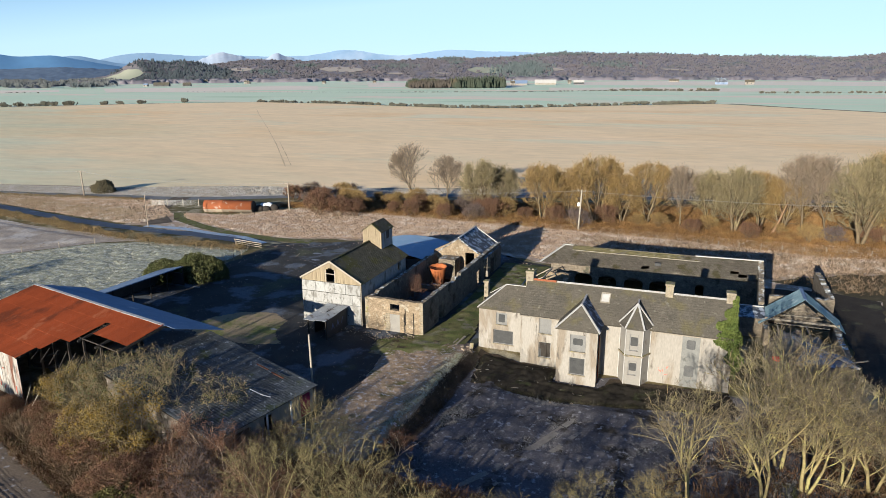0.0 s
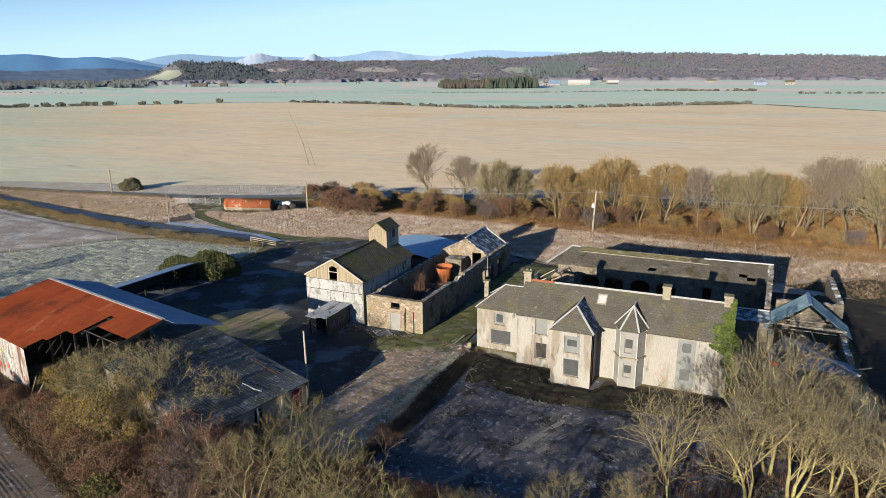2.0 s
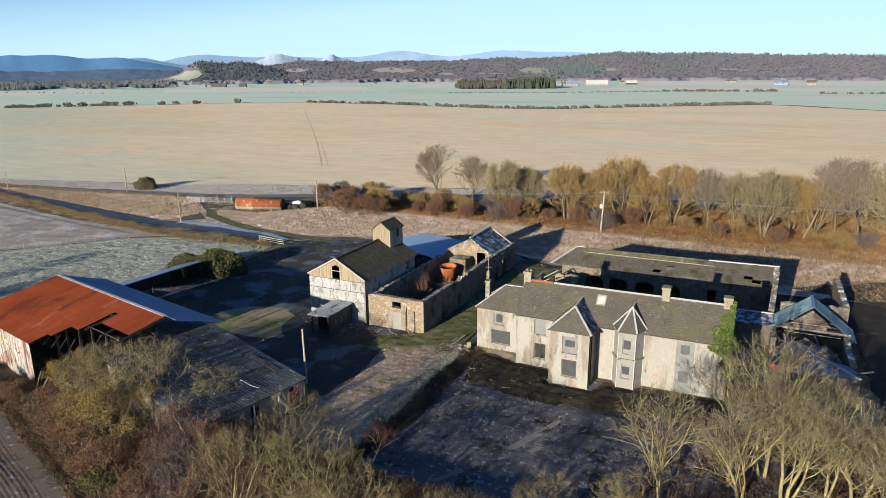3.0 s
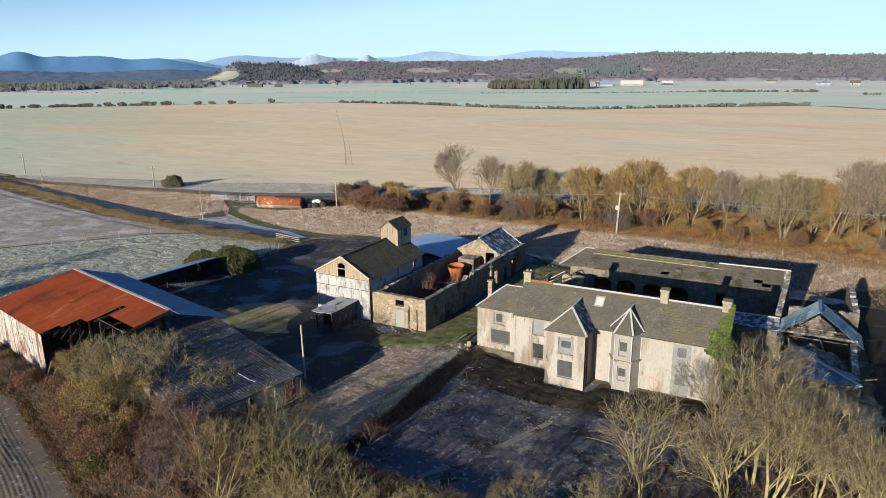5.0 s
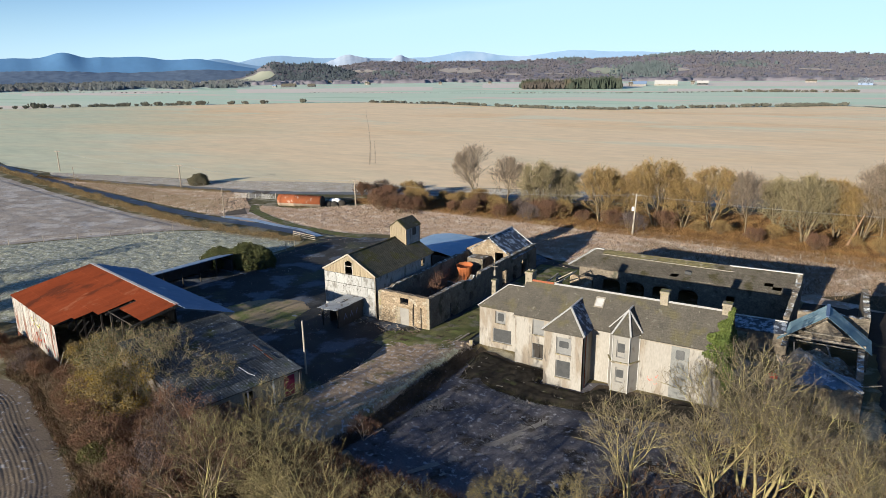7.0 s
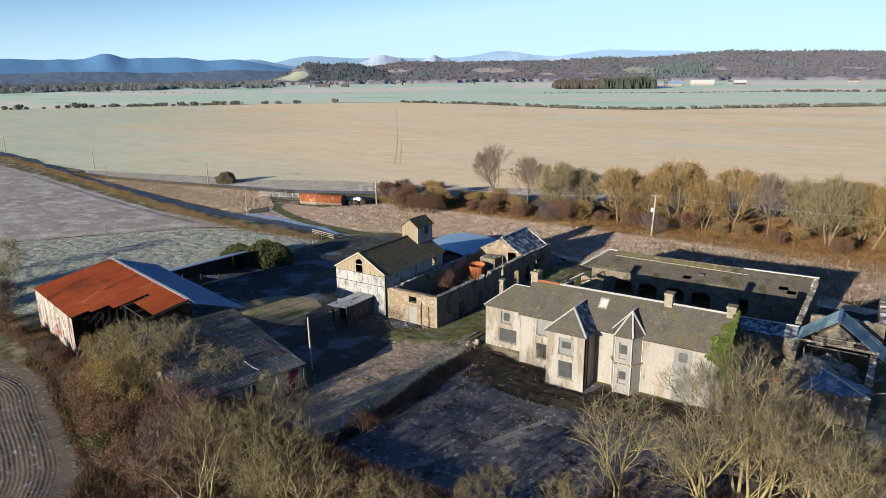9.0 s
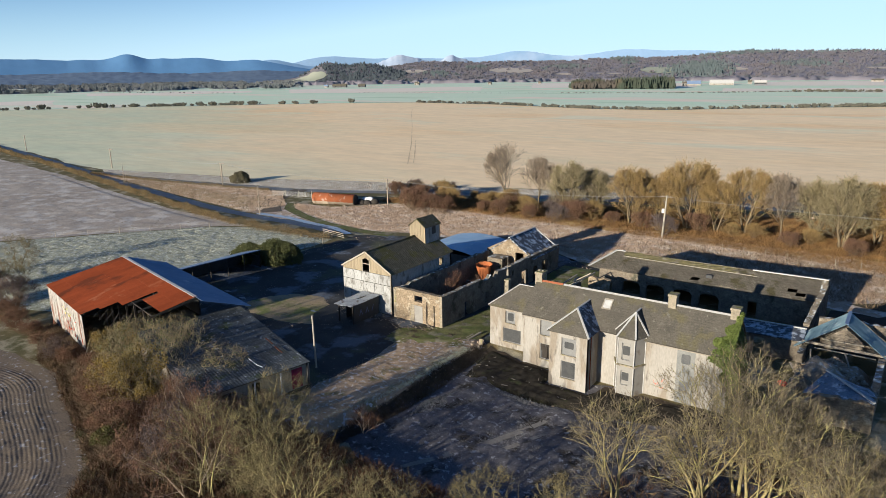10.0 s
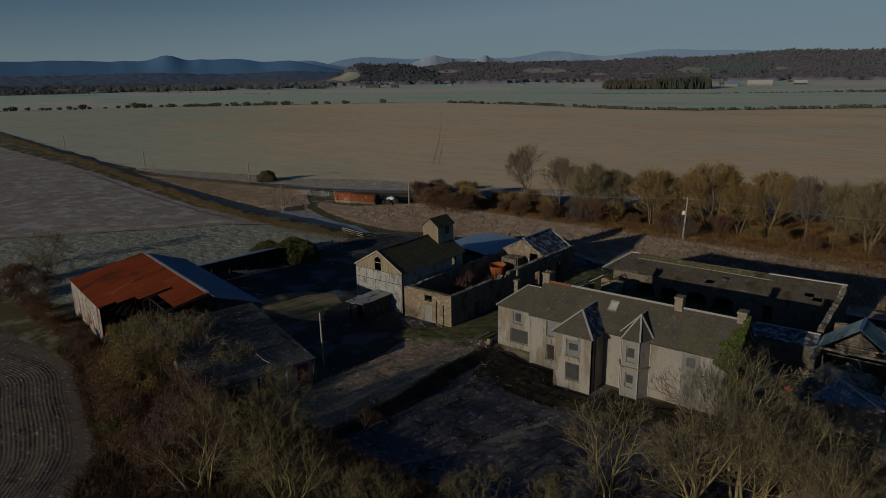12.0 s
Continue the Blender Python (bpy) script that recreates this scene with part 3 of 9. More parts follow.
def leaf_mesh(points, size, rng, flat=0.6):
    """Small folded leaf faces round points."""
    p = np.asarray(points)
    n = len(p)
    a = rng.normal(size=(n, 3))
    a /= np.linalg.norm(a, axis=1, keepdims=True)
    b = np.cross(a, rng.normal(size=(n, 3)))
    b /= np.linalg.norm(b, axis=1, keepdims=True)
    s = size * rng.uniform(0.6, 1.4, (n, 1))
    v = np.stack([p - a * s, p + b * s * flat, p + a * s, p - b * s * flat], 1).reshape(-1, 3)
    f = np.arange(4 * n).reshape(n, 4)
    return v, f


def fine_twigs(segs, n, length, width, rng, up=0.25, gens=2):
    """Arrays of the finest twigs: slender blades that leave the thin limbs, and fork once more."""
    s = np.asarray(segs)
    k = rng.integers(0, len(s), n)
    w = rng.random((n, 1))
    p = s[k, :3] * (1 - w) + s[k, 3:6] * w
    d = s[k, 3:6] - s[k, :3]
    d /= np.maximum(np.linalg.norm(d, axis=1, keepdims=True), 1e-6)
    vs = []
    for g in range(gens):
        d = d * 0.8 + rng.normal(scale=0.55, size=d.shape) + np.array([0, 0, up])
        d /= np.linalg.norm(d, axis=1, keepdims=True)
        L = length * rng.uniform(0.5, 1.3, (len(p), 1)) * (0.75 ** g)
        q = p + d * L
        a = np.cross(d, rng.normal(size=d.shape))
        a /= np.maximum(np.linalg.norm(a, axis=1, keepdims=True), 1e-6)
        h = a * width * (0.8 ** g)
        vs.append(np.stack([p - h, p + h, q], 1).reshape(-1, 3))
        if g + 1 < gens:
            t = rng.uniform(0.2, 0.9, (len(p), 1))
            p2, d2 = p + d * L * t, d
            t = rng.uniform(0.2, 0.9, (len(p), 1))
            p, d = np.concatenate([p2, p + d * L * t]), np.concatenate([d2, d])
    v = np.concatenate(vs)
    return v, np.arange(len(v)).reshape(-1, 3)


def plant(name, seed, label, category, bark, twigs, leaf=None, leaf_n=0, leaf_size=0.06, group="", fine=4000, fine_len=0.6, fine_w=0.008, gens=2, **kw):
    """A bare tree or shrub: trunk with its limbs, crown of fine twigs, and what leaves are left."""
    thick, thin = grow(seed, **kw)
    rng = np.random.default_rng(seed)
    t = tagged(hold(name), label, category, group)
    v, f = tubes(thick, 5)
    raw("trunk", v, f, bark, t, smooth=True)
    v, f = tubes(thin, 3)
    f = np.concatenate([f[:, (0, 1, 2)], f[:, (0, 2, 3)]])
    v2, f2 = fine_twigs(thin, fine, fine_len, fine_w, rng, gens=gens)
    raw("crown", np.concatenate([v, v2]), np.concatenate([f, f2 + len(v)]), twigs, t)
    if leaf:
        s = np.asarray(thin)
        k = rng.integers(0, len(s), leaf_n)
        w = rng.random((leaf_n, 1))
        pts = s[k, :3] * (1 - w) + s[k, 3:6] * w + rng.normal(scale=0.16, size=(leaf_n, 3))
        v, f = leaf_mesh(pts, leaf_size, rng)
        raw("foliage", v, f, leaf, t)
    return t


def put(thing, x, y, z=0.0, turn=0.0, s=1.0, sz=None):
    """Move a first thing to its place (scale allowed)."""
    thing.matrix_basis = pose(x, y, z, 0, 0, turn) @ Matrix.Diagonal((s, s, sz or s, 1))
    return thing


def again(thing, x, y, z=0.0, turn=0.0, s=1.0, sz=None, label=""):
    c = copy_thing(thing, Matrix.Identity(4))
    if label:
        tagged(c, label)
    return put(c, x, y, z, turn, s, sz)


def outline(poly, step, amp, seed):
    """A polygon's edge in short steps, a little uneven."""
    r = random.Random(seed)
    out = []
    for i, p in enumerate(poly):
        q = poly[(i + 1) % len(poly)]
        n = max(1, int(math.hypot(q[0] - p[0], q[1] - p[1]) / step))
        for k in range(n):
            a = amp if k else 0
            out.append((p[0] + (q[0] - p[0]) * k / n + r.uniform(-a, a), p[1] + (q[1] - p[1]) * k / n + r.uniform(-a, a)))
    return out


def flat(name, poly, z, material, label, category="ground", step=3.0, amp=0.4, seed=1, follow=False):
    """A level piece of ground, laid a little over the sheet below it."""
    pts = outline(poly, step, amp, seed)
    bm = bmesh.new()
    vs = [bm.verts.new((x, y, z)) for x, y in pts]
    es = [bm.edges.new((vs[i], vs[(i + 1) % len(vs)])) for i in range(len(vs))]
    bmesh.ops.triangle_fill(bm, edges=es, use_beauty=True)
    if follow:
        for k in range(5):
            long = [e for e in bm.edges if e.calc_length() > 1.2]
            if long:
                bmesh.ops.subdivide_edges(bm, edges=long, cuts=1)
                bmesh.ops.triangulate(bm, faces=bm.faces[:])
        co = np.array([v.co[:] for v in bm.verts])
        for v, h in zip(bm.verts, terrain(co[:, 0], co[:, 1])):
            v.co.z = h + z
    bmesh.ops.recalc_face_normals(bm, faces=bm.faces)
    if sum(f.normal.z for f in bm.faces) < 0:
        bmesh.ops.reverse_faces(bm, faces=bm.faces)
    me = bpy.data.meshes.new(name)
    bm.to_mesh(me)
    bm.free()
    me.materials.append(material)
    return tagged(new(name, me), label, category, kind="structure")


def inside(x, y, poly):
    """Which points lie in a polygon (arrays)."""
    c = np.zeros(len(x), dtype=bool)
    for i in range(len(poly)):
        (xa, ya), (xb, yb) = poly[i - 1], poly[i]
        cross = ((ya > y) != (yb > y)) & (x < (xb - xa) * (y - ya) / (yb - ya + 1e-12) + xa)
        c ^= cross
    return c


def scatter(poly, n, rng):
    p = np.array(poly)
    lo, hi = p.min(0), p.max(0)
    out = np.zeros((0, 2))
    while len(out) < n:
        q = rng.uniform(lo, hi, (2 * n, 2))
        out = np.concatenate([out, q[inside(q[:, 0], q[:, 1], poly)]])
    return out[:n]


def blades(name, pts, zs, h, w, material, label, category, rng, lean=0.35, per=3):
    """Tufts of standing blades, one mesh."""
    n = len(pts)
    p = np.repeat(np.concatenate([pts, np.asarray(zs).reshape(-1, 1)], 1), per, 0)
    m = len(p)
    a = rng.uniform(0, 6.2832, m)
    hh = (h * rng.uniform(0.5, 1.3, m))[:, None]
    side = np.stack([np.cos(a), np.sin(a), np.zeros(m)], 1) * (w * rng.uniform(0.6, 1.4, m))[:, None]
    tip = p + np.concatenate([rng.normal(scale=lean, size=(m, 2)) * hh, hh], 1)
    p = p + np.concatenate([rng.normal(scale=0.12, size=(m, 2)), np.full((m, 1), -0.02)], 1)
    v = np.stack([p - side, p + side, tip], 1).reshape(-1, 3)
    f = np.arange(3 * m).reshape(m, 3)
    return tagged(raw(name, v, f, material), label, category, kind="stuff")


# ---- ground ----
def lumps(x, y, s, seed):
    """Smooth lattice noise from 0 to 1 with a cell of s metres."""
    G = np.random.default_rng(seed).random((128, 128))
    out = 0.0
    for way in (0.6 + 0.9 * seed, 1.4 + 0.9 * seed):
        u, v = (x * math.cos(way) + y * math.sin(way)) / s, (y * math.cos(way) - x * math.sin(way)) / s
        i, j = np.floor(u).astype(int), np.floor(v).astype(int)
        a, b_ = u - i, v - j
        a, b_ = a * a * (3 - 2 * a), b_ * b_ * (3 - 2 * b_)
        g = lambda p, q: G[p % 128, q % 128]
        out = out + (g(i, j) * (1 - a) + g(i + 1, j) * a) * (1 - b_) + (g(i, j + 1) * (1 - a) + g(i + 1, j + 1) * a) * b_
        s = s * 0.83
    return out / 2


def relief(name, poly, z, material, label, cell, amp, sizes, category="ground", seed=1, margin=1.5, rows=None, smooth=True, edge_rows=()):
    """Uneven ground over a polygon that sinks under the level sheet towards its edge. rows: tuples of way in degrees, gap, height."""
    P = np.array(poly, dtype=float)
    lo, hi = P.min(0), P.max(0)
    xs, ys = np.arange(lo[0], hi[0] + cell, cell), np.arange(lo[1], hi[1] + cell, cell)
    X, Y = np.meshgrid(xs, ys)
    x, y = X.ravel(), Y.ravel()
    inn = inside(x, y, poly)
    dist = np.full(len(x), 1e9)
    for i in range(len(P)):
        a, b_ = P[i - 1], P[i]
        d = b_ - a
        t = np.clip(((x - a[0]) * d[0] + (y - a[1]) * d[1]) / (d @ d), 0, 1)
        dist = np.minimum(dist, np.hypot(x - a[0] - t * d[0], y - a[1] - t * d[1]))
    h_ = sum(w * lumps(x + 300, y + 300, s, seed + k) for k, (s, w) in enumerate(sizes)) * amp
    for way, gap, high in rows or ():
        c = -x * math.sin(radians(way)) + y * math.cos(radians(way)) + 0.3 * lumps(x, y, 6.0, seed + 9)
        h_ = h_ + high * (0.5 + 0.5 * np.sin(6.2832 * c / gap)) * (0.5 + lumps(x, y, 1.2, seed + 7))
    for gap, high in edge_rows:
        # rows drilled along the bounds
        h_ = h_ + high * (0.5 + 0.5 * np.sin(6.2832 * (dist + 0.25 * lumps(x, y, 7.0, seed + 5)) / gap)) * (0.4 + 0.9 * lumps(x, y, 0.9, seed + 6))
    zz = terrain(x, y) + z + np.where(inn, h_ * np.clip(dist / margin, 0, 1) + 0.004 - 0.03 * np.clip(1 - dist / margin, 0, 1) * 2, -0.05)
    n = len(xs)
    idx = np.arange(len(x)).reshape(len(ys), n)
    q = np.stack([idx[:-1, :-1].ravel(), idx[:-1, 1:].ravel(), idx[1:, 1:].ravel(), idx[1:, :-1].ravel()], 1)
    q = q[inn[q].any(1)]
    used = np.unique(q)
    re_ = np.zeros(len(x), dtype=int)
    re_[used] = np.arange(len(used))
    return tagged(raw(name, np.stack([x, y, zz], 1)[used], re_[q], material, smooth=smooth), label, category, kind="structure")


def terrain(x, y):
    """Height of the ground: level farm, the sunk garden before the house, the far plain."""
    z = np.zeros_like(x)
    e = np.interp(y, (20, 44.7, 48.8, 53.8, 60, 67), (-27, -25.1, -24.0, -23.1, -22.8, -22.5))
    t = np.clip((x - e) / 1.3, 0, 1) * np.clip((69.5 - y) / 2.2, 0, 1)
    z = z - t * (0.45 + np.clip((67 - y) / 9, 0, 1) * 0.75)
    return z


gx = np.unique(np.concatenate([np.arange(-120, 61, 1.5), -120 - np.geomspace(2, 4900, 40), 60 + np.geomspace(2, 4900, 40), np.arange(-26, -15, 0.5)]))
gy = np.unique(np.concatenate([np.arange(0, 150, 1.5), -np.geomspace(2, 3000, 25), 149 + np.geomspace(2, 4850, 50), np.arange(64, 72, 0.5)]))
GX, GY = np.meshgrid(gx, gy)
GZ = terrain(GX, GY)
vv = np.stack([GX.ravel(), GY.ravel(), GZ.ravel()], 1)
ii = np.arange(len(gx) * len(gy)).reshape(len(gy), len(gx))
ff = np.stack([ii[:-1, :-1].ravel(), ii[:-1, 1:].ravel(), ii[1:, 1:].ravel(), ii[1:, :-1].ravel()], 1)
tagged(raw("ground", vv, ff, M_GRASS, smooth=True), "rough winter grass ground with frost", "ground", kind="structure")

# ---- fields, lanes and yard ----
flat("yard", [(-79, 56), (-66, 47), (-44, 45), (-30, 44), (-24.5, 52), (-22.6, 66), (-22.3, 71), (-24, 76), (-20, 80), (-21, 104), (-40, 112), (-58, 108), (-72, 101), (-72, 84), (-76, 76)], 0.02, M_YARD, "muddy farmyard with moss and frost, darkened for shade", step=2, amp=0.5)
flat("meadow", [(-112, 104), (-92, 104), (-74, 104), (-58, 109), (-40, 113), (-18, 103), (12, 103), (30, 96), (80, 100), (80, 140), (10, 131), (-20, 133), (-55, 131), (-84, 132), (-96, 119), (-110, 119)], 0.02, M_MEADOW, "dry frosted rough meadow grass", step=2.5, amp=0.9, seed=5)
flat("paddock", [(-122, 67), (-104, 90), (-96, 94.5), (-74, 96), (-73, 84), (-77, 76), (-80, 57), (-76, 46), (-84, 42), (-150, 30)], 0.02, M_PADDOCK, "frosted rough pasture paddock", "field", step=3, amp=0.4, seed=6)
flat("field_west", [(-104.5, 90.5), (-122.5, 67.5), (-152, 29), (-420, -60), (-520, 150), (-215, 112.5), (-170, 104), (-124, 96.5), (-97, 95.2)], 0.02, M_FIELD_W, "frosted bare ploughed field", "field", step=6, amp=0.5, seed=7)
flat("field_south", [(-62.5, 35.5), (-57, 35.8), (-50, 33.2), (-43, 31), (-35.5, 28.2), (-26, 18), (-10, -20), (-150, -60), (-160, 25), (-110, 36)], 0.008, M_STUBBLE, "frosted stubble field with curved wheel tracks", "field", step=2, amp=0.3, seed=8)
# the field's edge along the road
EDGE = [(-212, 125.8), (-203, 127.7), (-180, 133.5), (-146, 139.6), (-131, 147), (-114.6, 152.8), (-88, 159), (-45, 171.5), (16, 187)]
flat("field_north", [(-900, 240), (-229, 127)] + EDGE + [(120, 212), (700, 370), (700, 420), (119, 545), (66, 593), (9, 641), (-63, 594), (-145, 530), (-198, 524), (-315, 559), (-415, 567), (-493, 520), (-636, 388), (-727, 264)], 0.03, M_BARLEY, "wide pale stubble field with light frost", "field", step=15, amp=1.2, seed=9)
flat("far_pasture", [(-727, 268), (-636, 392), (-493, 524), (-415, 571), (-315, 563), (-198, 528), (-145, 534), (-63, 598), (9, 645), (66, 597), (119, 549), (700, 424), (2200, 900), (1800, 2600), (-1200, 2300), (-3200, 1500), (-2600, 300)], 0.03, M_FARFIELD, "flat frosted green pasture in the distance", "field", step=60, amp=4, seed=10)

flat("garden", [(-20.6, 67.6), (-22.0, 60), (-23.2, 52), (-24, 45), (-10, 40), (8, 42), (16, 50), (14, 62), (6, 66.5), (-12, 66.6)], 0.05, M_GARDEN, "frosted overgrown garden ground, darkened for deep shade", step=1, amp=0.4, seed=15, follow=True)
# soil colour held low to stand in for tree shade
flat("debris_ground", [(-21.5, 68.6), (-16.6, 67.0), (-12.2, 66.8), (-12.2, 64.0), (-7.2, 64.0), (-6.5, 66.5), (5, 66.8), (6, 63.5), (-5, 62.3), (-11, 61.3), (-16, 61.8), (-20.2, 62.5)], 0.09, mat("wet rubble soil darkened for shade", (0.045, 0.036, 0.026), (0.07, 0.055, 0.04), 0.8, 5, 0.9, 0.9, grain=0.5, stain=(0.03, 0.025, 0.02), stain_scale=0.5, stain2=(0.13, 0.11, 0.09), scale2=2.0, cut2=0.62), "wet rubble and soil below the house, darkened for tree shade", step=0.8, amp=0.4, seed=12, follow=True)


flat("belt_bank", [(-95, 133), (-60, 131.5), (-20, 133.5), (12, 131.6), (62, 137), (62, 180), (16, 169.5), (-45, 155), (-86, 142)], 0.05, M_BRACKEN_B, "rust-brown bank under the roadside trees", step=2.5, amp=0.8, seed=19)
# grass colour lowered here to paint the shadow lying over it
flat("rough_ground", [(20, 104.2), (25.6, 102.2), (24, 92), (30, 92), (62, 96), (62, 121), (36, 119), (22, 114), (12, 107)], 0.045, mat("rough winter grass darkened for shade", (0.095, 0.08, 0.05), (0.065, 0.057, 0.037), 0.3, 5, 0.95, 0.8, grain=0.5, stain=(0.16, 0.14, 0.095), stain_scale=0.3, stain_cut=0.56), "rough grass beyond the court, darkened for shade", step=2, amp=0.8, seed=18)
# dark sheet paints the shadow of walls, shed and trees on this ground
flat("east_track", [(18.6, 56), (24, 58), (23.6, 87), (25.5, 102), (20, 104), (10.2, 103), (10.2, 88.6), (18.4, 88)], 0.06, mat("court soil darkened for shade", (0.05, 0.044, 0.037), (0.032, 0.029, 0.027), 0.4, 6, 0.9, 0.8, grain=0.5, stain=(0.10, 0.10, 0.06), stain_scale=0.25, stain_cut=0.58), "ground beside the court, darkened for shade", step=1.5, amp=0.5, seed=17)


def strip(name, line, width, z, material, label, category):
    """A lane along a line of points."""
    pts = []
    for i in range(len(line) - 1):
        a, b = Vector((*line[i], 0)), Vector((*line[i + 1], 0))
        n = max(1, int((b - a).length / 6))
        pts += [a.lerp(b, k / n) for k in range(n)]
    pts.append(Vector((*line[-1], 0)))
    verts, faces = [], []
    for i, p in enumerate(pts):
        d = (pts[min(i + 1, len(pts) - 1)] - pts[max(i - 1, 0)]).normalized()
        n = Vector((-d.y, d.x, 0))
        w = width / 2 + RNG.uniform(-0.12, 0.12)
        verts += [tuple(p + n * w + Vector((0, 0, z))), tuple(p - n * w + Vector((0, 0, z)))]
    faces = [(2 * i, 2 * i + 1, 2 * i + 3, 2 * i + 2) for i in range(len(pts) - 1)]
    return tagged(raw(name, verts, faces, material), label, category, kind="structure")


LANE = [(-520, 178), (-312, 139), (-272, 132), (-235, 125), (-208, 119.3), (-178, 113), (-160, 110), (-140, 106.4), (-125, 103.9), (-113, 102.6), (-103, 102), (-90, 102.2), (-78, 101)]
ROAD = [(-206, 120.6), (-191, 120.6), (-177, 121.7), (-165, 123.5), (-154, 125.3), (-144, 127.5), (-134, 129.1), (-124, 130.8), (-112, 135), (-86, 147.5), (-45, 161), (16, 176), (120, 203), (400, 280)]
strip("lane", LANE, 2.9, 0.05, M_LANE, "narrow icy farm lane between hedges", "road")
strip("road", ROAD, 3.8, 0.055, M_ROAD, "frosted tarmac road behind the trees", "road")
strip("access_track", [(-121.5, 133), (-118.8, 124), (-116, 118), (-110.4, 112.1), (-104.5, 107.4)], 4.6, 0.06, mat("rutted muddy track", (0.10, 0.082, 0.062), (0.15, 0.125, 0.10), 0.5, 6, 0.9, 0.8, grain=0.5, stain=(0.24, 0.23, 0.22), stain_scale=0.6, stain_cut=0.56), "rutted muddy track through a field gate", "road")
strip("ice_run", [(-106, 104.6), (-97, 105.2), (-88.7, 103.9), (-80.5, 103.2), (-74, 100.8)], 1.5, 0.085, mat("blue running ice", (0.24, 0.30, 0.40), (0.36, 0.42, 0.50), 0.5, 5, 0.3, 0.2, grain=0.3, stain=(0.10, 0.12, 0.15), stain_scale=0.5, stain_cut=0.55), "blue sheet of ice along the lane", "ice")
strip("lane_verge", [(-109, 118), (-104, 112.4), (-94.8, 108.2), (-84.3, 105), (-74.1, 104), (-66, 104.4)], 2.4, 0.075, M_LAWN, "mossy green verge beside the lane", "verge")
VERGE = [(-206, 122.9), (-190, 122.9), (-165, 125.8), (-144, 129.8), (-124, 133.2), (-111, 137.6), (-86, 150), (-45, 163.4), (16, 178.4)] + EDGE[::-1]
flat("road_verge", VERGE, 0.02, mat("frosted verge grass", (0.50, 0.48, 0.42), (0.40, 0.36, 0.28), 0.3, 4, 0.95, 0.8, grain=0.4, stain=(0.58, 0.58, 0.56), stain_scale=0.4, stain_cut=0.5), "frost-white verge grass along the road", "verge", step=3, amp=0.5, seed=14)
RUT = mat("dark wheel rut soil", (0.63, 0.47, 0.29), (0.72, 0.55, 0.345), 0.05, 1.0, 0.95, 0.4, grain=0.4)
strip("wheel_track", [(-338, 464), (-300, 414), (-226, 318.7), (-169, 244.2), (-128, 189)], 0.35, 0.05, RUT, "thin wheel track across the stubble", "track")
strip("wheel_track", [(-174.8, 255), (-150, 222), (-127.9, 192.2)], 0.3, 0.05, RUT, "faint wheel track across the stubble", "track")
# uneven ground
YARD_POLY = [(-78, 57), (-66, 48), (-44, 46), (-31, 45), (-25.5, 53), (-23.6, 66), (-23.3, 71), (-25, 76), (-21, 80), (-22, 103), (-40, 111), (-58, 107), (-71, 100), (-71, 84), (-75, 76)]
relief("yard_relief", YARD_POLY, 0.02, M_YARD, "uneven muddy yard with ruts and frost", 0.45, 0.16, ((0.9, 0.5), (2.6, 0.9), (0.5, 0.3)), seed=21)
relief("lawn_relief", [(-33.6, 66.2), (-32.8, 62.6), (-28.2, 63.0), (-23.8, 66.4), (-23.4, 70.5), (-24.5, 78), (-20, 90), (-21, 103), (-28, 103), (-28.2, 75), (-30, 68.6)], 0.23, M_LAWN, "tussocky mossy grass beside the ruin", 0.3, 0.22, ((0.7, 0.7), (1.8, 0.6)), seed=31)
relief("paddock_relief", [(-120, 67.5), (-103, 89), (-95.5, 93.6), (-74.6, 95.2), (-74, 84), (-78, 76), (-81, 57), (-77, 47), (-90, 44), (-132, 38), (-143, 36)], 0.02, M_PADDOCK, "tussocky frosted pasture", 0.36, 0.34, ((0.75, 0.8), (1.5, 0.4)), "field", seed=41)
relief("field_relief", [(-106, 91), (-123, 69), (-150, 34), (-240, 0), (-300, 80), (-215, 111), (-170, 102.5), (-124, 95.3), (-100, 93.5)], 0.02, M_FIELD_W, "rough frosted ploughed soil", 0.75, 0.24, ((1.5, 0.9), (4.0, 0.3)), "field", seed=51)
def rounded(poly, times=3):
    """A polygon with its corners cut again and again."""
    for _ in range(times):
        poly = [(a[0] * (1 - k) + b[0] * k, a[1] * (1 - k) + b[1] * k) for a, b in zip(poly, poly[1:] + poly[:1]) for k in (0.25, 0.75)]
    return poly


relief("stubble_rows", rounded([(-62.5, 35.3), (-57, 35.5), (-50, 32.9), (-43, 30.7), (-35.7, 27.8), (-27, 18), (-30, 5), (-60, 8), (-80, 20), (-76, 33)]), 0.008, M_STUBBLE, "rows of frosted stubble with wheel hollows", 0.11, 0.045, ((1.2, 0.5), (0.4, 0.7)), "field", seed=61, margin=2.2, edge_rows=((2.5, 0.025), (0.36, 0.045)))
# west edge traces the lean-to's shadow: pale drive colour stops where sun does
relief("drive_relief", [(-33.5, 65.5), (-31, 68.6), (-24, 69.5), (-22.4, 68.5), (-22.6, 60), (-23.0, 52), (-24.2, 42), (-32, 41), (-31.6, 48), (-30.6, 55), (-31.4, 62)], 0.17, M_TRACK, "rough frosted gravel and tufts", 0.2, 0.16, ((0.45, 0.6), (1.3, 0.6), (3.0, 0.5)), seed=71)
